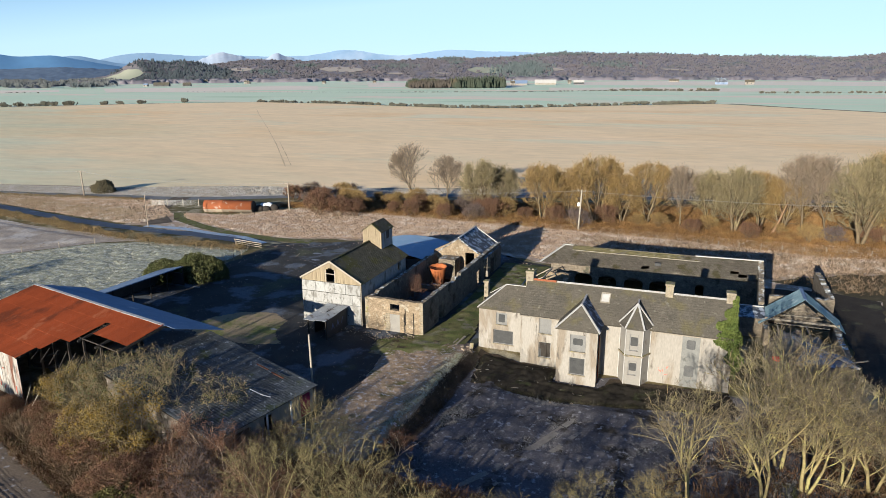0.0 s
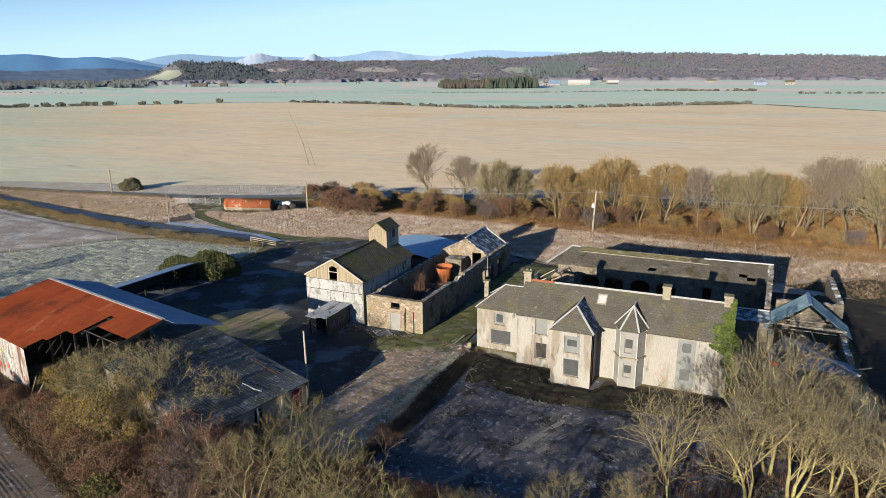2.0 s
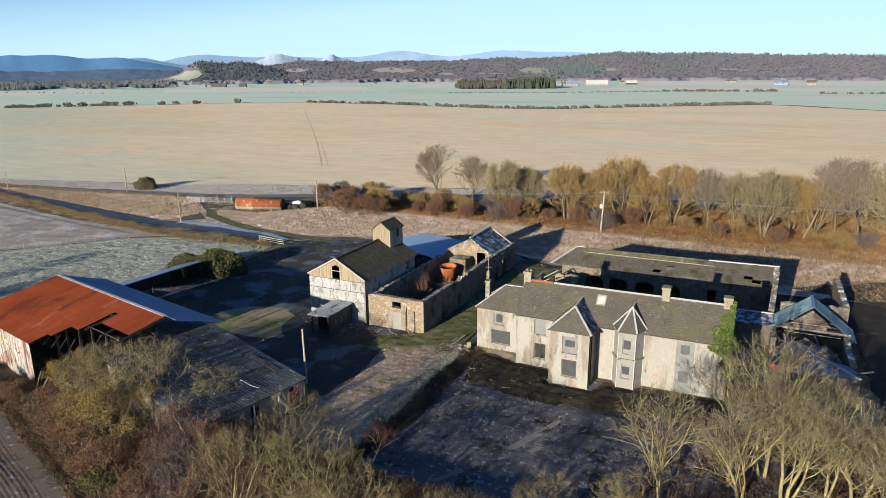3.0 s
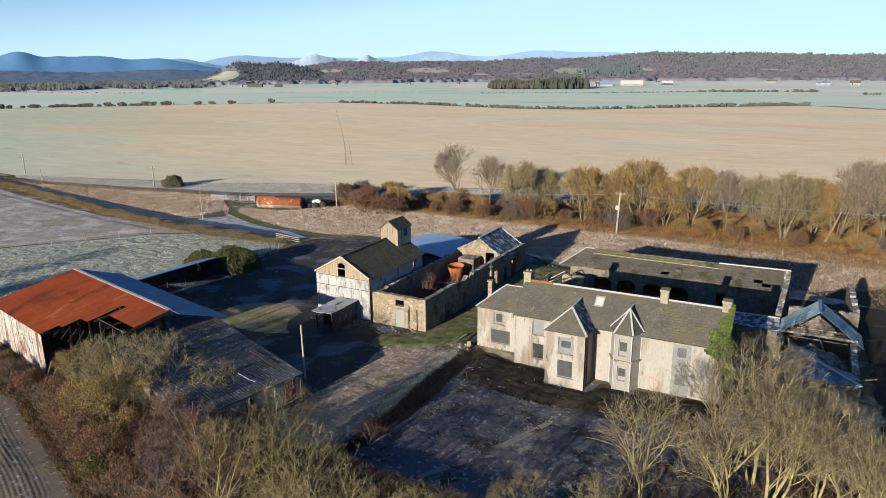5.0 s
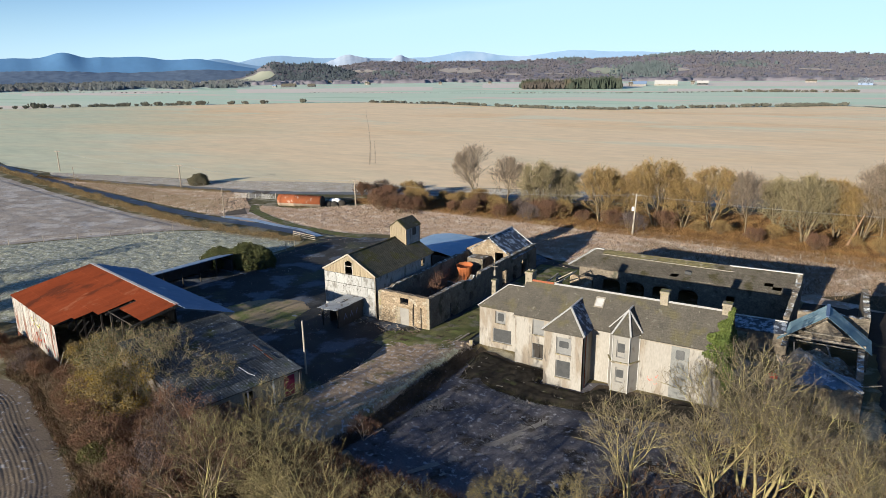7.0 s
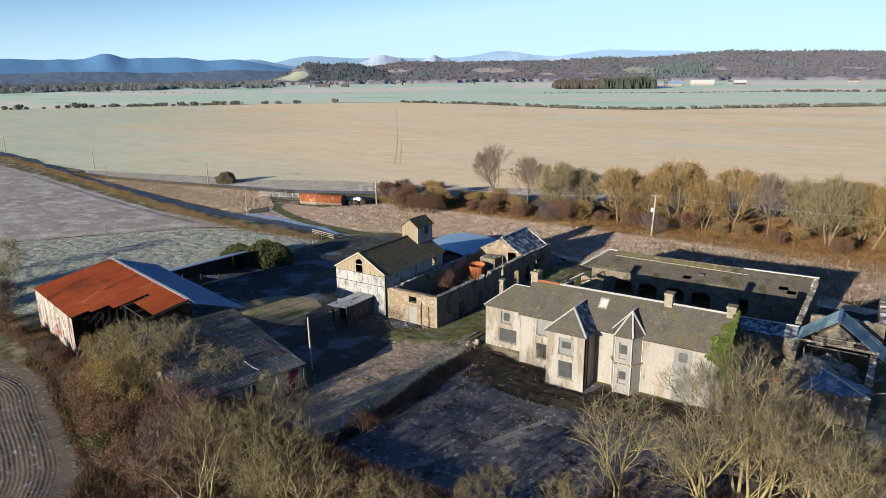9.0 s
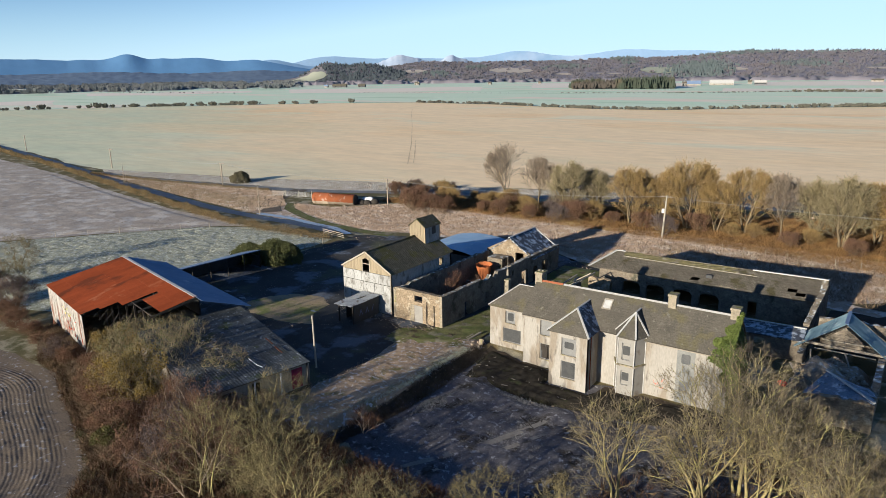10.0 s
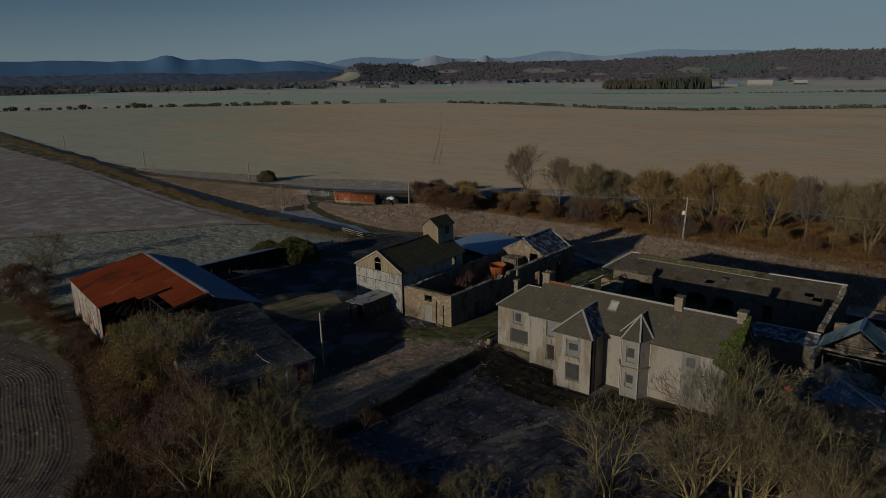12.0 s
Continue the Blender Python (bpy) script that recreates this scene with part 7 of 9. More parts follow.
power_pole(-105.0, 104.3, 6.6, "plain wooden pole at the lane", 0)
power_pole(-177.5, 113.6, 5.6, "leaning pole in the lane hedge", 0)
power_pole(-20.8, 130.5, 8.2, "tall pale pole with a transformer box", 1.6, 10, 4.9, 2.5)
power_pole(-34.0, 52.4, 6.2, "bare pale pole in the yard", 0, lean_x=-1.0)
power_pole(-300, 140, 6.8, "distant wooden power pole", 2.4, 12)

wire = bmesh.new()
for k in (-1, 0, 1):
    for (xa, ya, za), (xb, yb, zb) in (((-212.6, 129.5, 6.6), (-146.8, 125.9, 6.4)), ((-146.8, 125.9, 6.4), (-86.1, 127.6, 6.4)), ((-86.1, 127.6, 6.4), (-20.8, 130.5, 8.0)), ((-20.8, 130.5, 8.0), (60, 140, 8.0))):
        prev = None
        for i in range(13):
            t = i / 12
            p = Vector((xa + (xb - xa) * t, ya + (yb - ya) * t + k * 0.35, za + (zb - za) * t - 1.2 * 4 * t * (1 - t)))
            if prev:
                rod(wire, prev, p, 0.008, 0.008, 3)
            prev = p
tagged(part("power_line", wire, M_LEAD), "thin sagging overhead wires between poles", "cable")


def fence(name, line, step, h, label, rails=0, wires=2):
    t = tagged(hold(name, pose(line[0][0], line[0][1], 0)), label, "fence")
    rails_bm = bmesh.new()
    for i in range(len(line) - 1):
        a, b = Vector((*line[i], 0)), Vector((*line[i + 1], 0))
        n = max(1, int((b - a).length / step))
        for k in range(n):
            p = a.lerp(b, k / n)
            bm = bmesh.new()
            hh = h * RNG.uniform(0.85, 1.1)
            rod(bm, (p.x, p.y, 0), (p.x + RNG.uniform(-0.08, 0.08), p.y + RNG.uniform(-0.08, 0.08), hh), 0.07, 0.06, 6)
            part("post", bm, M_WOOD, t)
        for z in ([h * (0.3 + 0.3 * q) for q in range(rails)] or [h * (0.5 + 0.3 * q) for q in range(wires)]):
            beam(rails_bm, (a.x, a.y, z), (b.x, b.y, z), 0.05 if rails else 0.02, 0.12 if rails else 0.02)
    part("rail" if rails else "wire", rails_bm, M_WOOD, t)
    return settle(t)


fence("wire_fence", [(-104, 90), (-122, 67), (-150, 31)], 5.5, 1.3, "wire fence on leaning posts across pasture")
fence("wire_fence", [(-74.5, 96.5), (-72.5, 92), (-71.2, 84)], 2.6, 1.3, "short post fence by the yard corner")
fence("wire_fence", [(-16, 127), (12, 126), (50, 130)], 3.4, 1.2, "old post fence in front of the scrub")
fence("wire_fence", [(-190, 119), (-150, 121), (-128, 124)], 4.0, 1.1, "low fence along the verge")
fence("rail_fence", [(-78.5, 98.2), (-75.0, 97.6), (-72.0, 97.2)], 1.6, 1.2, "rail fence at the lane end", 3)
gate = tagged(hold("field_gate", pose(-121, 122.3, 0, 0, 0, 15.6)), "pale steel field gates across the track", "gate")
for k in range(3):
    bm = bmesh.new()
    x0, x1 = k * 3.9, k * 3.9 + 3.7
    for z in (0.25, 0.5, 0.75, 1.0, 1.25):
        rod(bm, (x0, 0, z), (x1, 0, z), 0.035, 0.035, 5)
    for x in (x0, x1, (x0 + x1) / 2):
        rod(bm, (x, 0, 0.15), (x, 0, 1.35), 0.045, 0.045, 5)
    part("gate_leaf", bm, M_LEAD, gate)
for k in range(4):
    bm = bmesh.new()
    rod(bm, (k * 3.9 - 0.1, 0, 0), (k * 3.9 - 0.1, 0, 1.7), 0.12, 0.11, 7)
    part("gate_post", bm, M_WOOD, gate)

tank = tagged(hold("fuel_tank", pose(-103.8, 120.6, 0, 0, 0, 15)), "long rusty cylindrical tank lying in grass", "tank")
bm = bmesh.new()
n = 20
prof = [(-0.15, 0.6), (0.0, 1.35), (0.02, 1.42), (4.0, 1.42), (4.05, 1.46), (4.15, 1.46), (4.2, 1.42), (10.6, 1.42), (10.62, 1.35), (10.75, 0.6)]
rr = [[bm.verts.new((x * 1.06, r * math.cos(6.2832 * i / n), 1.35 + r * math.sin(6.2832 * i / n))) for i in range(n)] for x, r in prof]
for a, b in zip(rr, rr[1:]):
    for i in range(n):
        bm.faces.new((a[i], a[(i + 1) % n], b[(i + 1) % n], b[i]))
bm.faces.new(rr[0][::-1])
bm.faces.new(rr[-1])
low = bm.copy()
bmesh.ops.delete(bm, geom=[q for q in bm.faces if q.calc_center_median().z < 1.1], context="FACES")
bmesh.ops.delete(low, geom=[q for q in low.faces if q.calc_center_median().z >= 1.1], context="FACES")
part("lower_shell", low, mat("cream tank paint with rust", (0.36, 0.31, 0.24), (0.28, 0.22, 0.165), 0.8, 8, 0.8, 0.3, grain=0.3, stain=(0.22, 0.085, 0.04), stain_scale=0.7, stain_cut=0.55), tank, "frost-pale lower half", smooth=True)
# near-black disc puts the shade on the tank's end into its colour
cap = bmesh.new()
bmesh.ops.create_cone(cap, cap_ends=True, segments=20, radius1=1.36, radius2=1.25, depth=0.12, matrix=Matrix.Translation((11.42, 0, 1.35)) @ Matrix.Rotation(radians(90), 4, "Y"))
part("end_cap", cap, M_DARK, tank, "end of the tank, blackened for shade")
part("shell", bm, M_TANK, tank, smooth=True)
block("cradle", (1.5, 1.9, -0.9, 0.9, 0, 0.35), M_WOOD, tank)
block("cradle", (8.5, 8.9, -0.9, 0.9, 0, 0.35), M_WOOD, tank)
bale = tagged(hold("wrapped_bale_heap", pose(-92.6, 125.2, 0)), "heap of black and white wrapped bales", "bales")
for k, (dx, dy, dz, m, s) in enumerate(((0, 0, 0.6, M_DARK, 1.1), (1.5, 0.6, 0.55, M_DARK, 1.0), (0.4, 1.4, 1.0, M_WHITE, 1.0), (1.6, 1.6, 1.2, M_WHITE, 0.9), (2.8, 1.8, 0.7, M_DARK, 1.1))):
    bm = bmesh.new()
    bmesh.ops.create_uvsphere(bm, u_segments=14, v_segments=8, radius=s, matrix=Matrix.Translation((dx, dy, dz)) @ Matrix.Diagonal((1.1, 0.9, 0.75, 1)))
    part("bale", bm, m, bale, smooth=True)

# ---- garden rails, planks, bits ----
pl = tagged(hold("timber_pile", pose(-27.2, 66.8, 0)), "pile of rotting planks and beams on grass", "timber")
for k in range(4):
    bm = bmesh.new()
    a = RNG.uniform(0.5, 0.9)
    beam(bm, (-0.9 + k * 0.75, -0.6 + 0.1 * k, 0.14 + 0.1 * (k % 2)), (-0.9 + k * 0.75 + 1.1 * a, 0.8 + 0.15 * (k % 3), 0.2 + 0.12 * (k % 2)), 0.26, 0.2)
    part("plank", bm, mat("rotting dark beam", (0.12, 0.09, 0.06), (0.08, 0.06, 0.045), 2, 10, grain=0.4, facing=((0.25, 0.22, 0.17), 0.4, 3.0)), pl)
bn = tagged(hold("red_plank", pose(-28.0, 70.4, 0.05, 0, 0, 12)), "flat reddish board lying on grass", "board")
block("board", (-1.2, 1.2, -0.35, 0.35, 0.0, 0.1), mat("red-brown board", (0.26, 0.10, 0.07), (0.20, 0.08, 0.06), 2, 9), bn)
gf = tagged(hold("garden_fence_ruin", pose(-10, 60, -1.2)), "collapsed low rails in the garden", "fence")
for a, b in (((-5.5, -0.2), (2.5, -5.2)), ((-1.5, 3.6), (1.6, -4.4)), ((-8, 2.5), (-3.5, 0.5))):
    bm = bmesh.new()
    beam(bm, (a[0], a[1], 0.25), (b[0], b[1], 0.2), 0.1, 0.12)
    part("rail", bm, M_DARK, gf)
bnr = tagged(hold("red_marker", pose(9.3, 69.85, 2.9)), "small bright red plastic sheet on a broken wall", "sheet")
bm = bmesh.new()
bmesh.ops.create_icosphere(bm, subdivisions=2, radius=0.42, matrix=Matrix.Diagonal((1.1, 0.6, 0.8, 1)))
for v in bm.verts:
    v.co *= 1 + 0.25 * noise.noise(v.co * 4)
part("sheet", bm, M_REDPAINT, bnr)

# bank stones along the drive edge
rubble("bank_stones", [(-22.4 - 0.06 * k * 2.3, 68 - k * 2.3, -0.3, 1.2, 0.35) for k in range(9)], 26, 0.26, M_STONE_D, "stones along the low bank", 43)

# ---- trees ----
# tall sycamores in front of the house
near = [
    (101, 1.6, 48.5, 10.2, 2, 0), (102, 6.0, 53.6, 11.2, 2, 40), (103, 8.7, 55.8, 12.6, 2, 80), (104, 11.6, 57.6, 9.2, 3, 10),
    (105, 15.2, 54.6, 8.6, 2, 120), (106, 7.2, 50.6, 9.6, 2, 60), (107, 10.2, 52.6, 10.4, 3, 20), (110, 13.0, 54.6, 9.6, 2, 200),
    (111, 18.2, 56.0, 6.4, 3, 310), (112, 20.5, 51.5, 9.2, 2, 250), (108, 24.5, 55.5, 9.8, 3, 75), (109, 15.6, 49.6, 9.4, 3, 175),
]
tall = {}
for sd, x, y, h, st, tu in near:
    t = plant("sycamore", sd, "bare lichen-yellow multi-stemmed tree before the farmhouse", "tree", M_BARK, M_TWIG_S, group="trees before the house", fine=1100, fine_len=0.6, fine_w=0.012, height=h, stems=st, crown=0.43, r0=0.16, kids=(11, 7, 4), clear=0.16, lean=0.2, twig=0.016, angle=0.72, low=0.08, rise=0.2, bend=0.13, slim=0.4, wood=3)
    put(t, x, y, -1.3, tu)
    tall[sd] = t
# the row south of the garden whose shadows stripe it
for sd, x, y, tu, k in ((105, -15.0, 17.0, 300, 0.9), (101, -8.0, 15.0, 20, 0.85), (106, 0.5, 18.0, 110, 1.0)):
    again(tall[sd], x, y, -1.3, tu, k, label="bare lichen-yellow tree in the row south of the garden")

# scrub and trees below the sheds
scr = [
    ("elder", 201, -20.0, 35.0, 8.6, 4, M_BARK, M_TWIG_Y, None, 0, "tall bare yellow-green elder thicket"),
    ("elder", 202, -16.8, 33.0, 7.2, 4, M_BARK, M_TWIG_Y, None, 0, "tall bare yellow-green elder thicket"),
    ("elder", 203, -9.0, 34.5, 6.4, 4, M_BARK, M_TWIG_Y, None, 0, "tall bare yellow-green elder thicket"),
    ("elder", 204, -24.5, 31.5, 8.5, 4, M_BARK, M_TWIG_Y, None, 0, "tall bare yellow-green elder thicket"),
    ("birch", 205, -25.0, 30.5, 7.0, 2, M_BARK_B, M_TWIG_R, None, 0, "slender pale-stemmed birch with red twigs"),
    ("birch", 206, -27.5, 34.0, 5.5, 3, M_BARK_B, M_TWIG_R, None, 0, "slender pale-stemmed birch with red twigs"),
    ("hawthorn", 207, -42.5, 37.0, 6.0, 4, M_BARK_G, M_TWIG, M_LEAF_Y, 16000, "hawthorn with the last yellow leaves"),
    ("hawthorn", 208, -47.0, 40.0, 6.6, 4, M_BARK_G, M_TWIG, M_LEAF_G, 5000, "grey-green hawthorn before the open shed"),
    ("hawthorn", 209, -41.0, 41.0, 7.0, 4, M_BARK_G, M_TWIG, M_LEAF_G, 3500, "grey-green hawthorn before the open shed"),
    ("bramble_shrub", 210, -34.0, 35.0, 4.0, 6, M_BARK_G, M_TWIG_P, M_LEAF_O, 2500, "tangled purple-brown bare bramble shrub"),
    ("bramble_shrub", 211, -38.5, 32.5, 3.6, 6, M_BARK_G, M_TWIG_R, M_LEAF_O, 4500, "tangled rusty brown bramble shrub"),
    ("bramble_shrub", 212, -44.0, 34.5, 3.4, 6, M_BARK_G, M_TWIG_R, M_LEAF_O, 5000, "tangled rusty brown bramble shrub"),
]
kinds = {}
for nm, sd, x, y, h, st, bk, tw, lf, ln, lb in scr:
    t = plant(nm, sd, lb, "tree" if h > 5 else "shrub", bk, tw, lf, ln // 3, 0.075, group=nm + " scrub", fine={"bramble_shrub": 900, "hawthorn": 1300, "elder": 600, "birch": 700}[nm], fine_len=0.55, fine_w=0.013, height=h * (1.18 if nm == "hawthorn" else 1), stems=st, crown=0.56 if h > 5 else 0.75, r0=0.095, kids=(8, 6, 3) if nm == "bramble_shrub" else (8, 6, 4), clear=0.1, lean=0.45, twig=0.014, angle=0.9, bend=0.2, low=0.02)
    put(t, x, y, -0.5, sd * 37)
    kinds[sd] = t
for sd, x, y, s, tu in ((207, -52.5, 40.5, 0.8, 90), (208, -38.0, 43.5, 0.7, 140), (210, -30.0, 31.5, 1.05, 50), (211, -33.0, 30.5, 1.0, 120), (212, -49.5, 36.5, 0.85, 20), (211, -54.0, 38.0, 0.7, 200), (212, -58.2, 38.4, 0.6, 15), (211, -47.0, 34.6, 0.6, 70), (212, -41.2, 32.2, 0.55, 130), (210, -61.5, 38.0, 0.5, 220), (210, -29.0, 37.0, 0.65, 80),
                        (210, -36.6, 38.6, 0.95, 33), (210, -33.6, 38.2, 0.85, 133), (206, -35.2, 37.2, 1.0, 73), (204, -4.5, 40.0, 0.62, 30), (203, -0.5, 43.5, 0.65, 240), (206, -31.5, 36.0, 0.9, 10),
                        (209, -46.0, 44.0, 0.8, 30), (210, -26.0, 34.5, 0.65, 160), (212, -35.5, 36.0, 0.8, 250), (210, -31.5, 39.8, 0.6, 222), (211, -37.0, 36.0, 0.9, 60), (201, -27.2, 40.8, 0.78, 10), (210, -31.2, 43.2, 0.6, 40), (210, -32.4, 40.2, 0.7, 300), (211, -37.5, 35.0, 0.85, 190), (210, -35.2, 36.6, 0.75, 20), (208, -50.0, 43.0, 0.75, 300), (209, -54.0, 43.0, 0.6, 210), (207, -45.5, 36.5, 0.75, 33), (209, -103.0, 52.0, 0.8, 70), (208, -95.0, 48.5, 0.62, 5), (210, -84.5, 43.5, 1.15, 0), (211, -79.5, 41.0, 0.9, 40), (212, -75.5, 40.0, 0.8, 80), (211, -71.0, 39.3, 0.65, 120), (212, -66.5, 38.8, 0.6, 160), (210, -62.0, 38.2, 0.65, 200), (212, -87.5, 40.5, 1.0, 240), (211, -94.0, 44.0, 1.1, 280), (212, -58.5, 38.0, 0.7, 290)):
    again(kinds[sd], x, y, -0.3, tu, s)
again(kinds[206], -22.0, 46.6, -1.2, 40, 0.5, label="rusty dead bush on the garden bank")

# trees beyond the meadow
belt = [
    (301, "ash", M_BARK_G, M_TWIG_A, None, 0, 13.0, 1, 0.40, "tall bare ash tree in the roadside belt"),
    (302, "ash", M_BARK_G, M_TWIG_A, None, 0, 12.0, 1, 0.38, "tall bare ash tree in the roadside belt"),
    (303, "field_maple", M_BARK_G, M_TWIG_O, M_LEAF_O, 1500, 10.0, 4, 0.45, "ochre-twigged spreading roadside tree"),
    (304, "field_maple", M_BARK_G, M_TWIG_O, M_LEAF_O, 1200, 10.0, 3, 0.45, "ochre-twigged spreading roadside tree"),
    (305, "willow", M_BARK_G, M_TWIG_B, None, 0, 9.5, 4, 0.42, "olive bare willow in the roadside belt"),
]
tk = {}
for sd, nm, bk, tw, lf, ln, h, st, sp, lb in belt:
    tk[sd] = plant(nm, sd, lb, "tree", bk, tw, lf, ln, 0.10, group="roadside trees", fine=2000, fine_len=0.8, fine_w=0.026, height=h, stems=st, crown=sp, r0=0.22, kids=(22, 8, 4) if nm == "ash" else (13, 7, 4), clear=0.25 if nm == "ash" else 0.12, lean=0.04 if nm == "ash" else 0.2, twig=0.032, angle=0.62 if nm == "ash" else 0.72, low=0.18 if nm == "ash" else 0.04, slim=0.4)
first = set()
for sd, x, y, s, tu in ((301, -61.5, 143.0, 0.94, 160), (302, -53.0, 142.0, 0.84, 30), (305, -44.0, 138.5, 1.05, 0), (305, -40.0, 143.0, 0.9, 90), (303, -30.0, 139.0, 1.0, 0), (304, -25.0, 142.5, 0.9, 0), (303, -19.0, 140.5, 1.15, 60), (304, -8.5, 142.0, 1.05, 120), (302, -2.0, 141.0, 0.85, 90), (305, 3.5, 143.0, 1.0, 200), (305, 8.0, 139.5, 1.1, 40), (304, 13.0, 145.0, 0.95, 210), (302, 20.0, 141.5, 0.95, 170), (301, 24.0, 139.0, 0.9, 100), (305, 29.0, 136.0, 1.25, 20), (303, 34.0, 139.0, 1.25, 140), (301, 40.0, 134.0, 0.9, 220), (305, 46.0, 138.0, 1.2, 310), (304, -13.5, 141.0, 0.85, 300), (303, 17.0, 144.0, 0.9, 33), (302, 33.5, 142.0, 0.85, 12), (304, 52.0, 137, 1.2, 22), (301, 58.0, 139, 0.9, 61)):
    if sd in first:
        again(tk[sd], x, y, -0.2, tu, s * (1.34 if x > 18 else 1.2))
    else:
        put(tk[sd], x, y, -0.2, tu, s * 1.2)
        first.add(sd)
# leaning dead trunk
dt = tagged(hold("dead_trunk", pose(14.8, 139.5, 0)), "leaning orange-brown broken trunk", "tree")
bm = bmesh.new()
rod(bm, (0, 0, -0.2), (1.2, 0.3, 3.0), 0.30, 0.22)
rod(bm, (1.2, 0.3, 3.0), (2.2, 0.5, 6.2), 0.22, 0.10)
rod(bm, (1.5, 0.35, 4.0), (0.7, 0.2, 6.0), 0.10, 0.05)
part("trunk", bm, mat("orange dead bark", (0.24, 0.15, 0.085), (0.18, 0.115, 0.07), 1.5, 8), dt)

# scrub below the belt
shr = []
for sd, tw, lf, ln, lb in ((401, M_TWIG_R, M_LEAF_O, 1600, "rust-brown thorn scrub below the trees"), (402, M_TWIG_O, M_LEAF_O, 900, "ochre thorn scrub below the trees"), (403, M_TWIG_P, None, 0, "grey-brown thorn scrub below the trees")):
    shr.append(plant("thorn_scrub", sd, lb, "shrub", M_BARK_G, tw, lf, ln, 0.12, group="thorn scrub", fine=1300, fine_len=0.8, fine_w=0.024, height=4.4, stems=6, crown=0.75, r0=0.06, kids=(8, 5), clear=0.05, lean=0.5, twig=0.02, low=0.0))
r = random.Random(77)
for k in range(84):
    t = k / 84
    if k > 30 and k % 3:
        continue
    x = -92 + 150 * t + r.uniform(-1.5, 1.5)
    y = 131.5 + r.uniform(0, 9) + (5 if x < -60 else 0) * r.random() + max(0, -78 - x) * 0.1
    s = r.uniform(0.55, 1.0) * (0.8 if x > 0 else 1.0)
    o = shr[r.choice((0, 0, 1, 1, 2))]
    if k < 3:
        put(shr[k], x, y, -0.1, r.random() * 360, s)
    else:
        again(o, x, y, -0.1, r.random() * 360, s)
for x, y, s in ((-76.9, 125.5, 1.15), (-72.0, 126, 0.95), (-69.5, 127, 0.85), (-80, 128, 0.8)):
    again(shr[0], x, y, 0, x * 31, s)
red = plant("dogwood", 420, "young red-stemmed saplings growing in the ruin", "shrub", M_TWIG_R, M_TWIG_R, fine=220, fine_len=0.5, fine_w=0.008, height=4.6, stems=6, crown=0.3, r0=0.04, kids=(6, 3), clear=0.2, lean=0.3, twig=0.014, angle=0.5, low=0.05)
put(red, -33.2, 77.5, 0.3, 0, 0.85)
again(red, -35.0, 81.0, 0.3, 70, 0.85)
again(red, -32.0, 82.0, 0.3, 150, 0.7)
again(red, -15.0, 103.5, 0, 20, 0.55)


def evergreen(name, x, y, rx, ry, rz, n, size, material, label, seed, stems=M_BARK_G):
    """A rounded leafy bush: uneven shell of many small leaves over a few stems."""
    rg = np.random.default_rng(seed)
    d = rg.normal(size=(n, 3))
    d /= np.linalg.norm(d, axis=1, keepdims=True)
    d[:, 2] = np.abs(d[:, 2])
    lob = np.array([1 + 0.22 * noise.noise(Vector(q) * 2.2 + Vector((seed, 0, 0))) + 0.12 * noise.noise(Vector(q) * 6) for q in d])
    rad = lob * (0.72 + 0.28 * rg.random(n) ** 0.5)
    p = d * rad[:, None] * np.array([rx, ry, rz])
    t = tagged(hold(name, pose(x, y, 0)), label, "bush")
    v, f = leaf_mesh(p, size, rg, 0.7)
    raw("leaves", v, f, material, t)
    bm = bmesh.new()
    for k in range(7):
        a = k * 0.9
        rod(bm, (0, 0, -0.1), (math.cos(a) * rx * 0.6, math.sin(a) * ry * 0.6, rz * 0.65), 0.12, 0.03, 5)
    part("stem", bm, stems, t)
    return t


evergreen("rhododendron", -71.3, 79.6, 4.8, 4.0, 3.6, 20000, 0.11, M_HOLLY, "large rounded dark evergreen bush by the yard", 3)
evergreen("rhododendron", -75.4, 77.4, 4.0, 3.2, 2.9, 12000, 0.11, M_HOLLY, "dark evergreen bush behind the store", 5)

evergreen("mossy_bush", -38.2, 31.6, 2.0, 1.7, 1.5, 5000, 0.07, mat("olive bramble leaves", (0.105, 0.10, 0.035), (0.075, 0.07, 0.028), 0.6, 5, grain=0.5), "low olive-green bramble bush at the field margin", 12)
evergreen("gorse_bush", -147.0, 132.4, 3.3, 2.8, 3.2, 8000, 0.12, mat("dull olive-brown bush leaves", (0.17, 0.15, 0.09), (0.12, 0.105, 0.065), 0.6, 5, grain=0.35), "round dark lone bush at the field edge", 8)

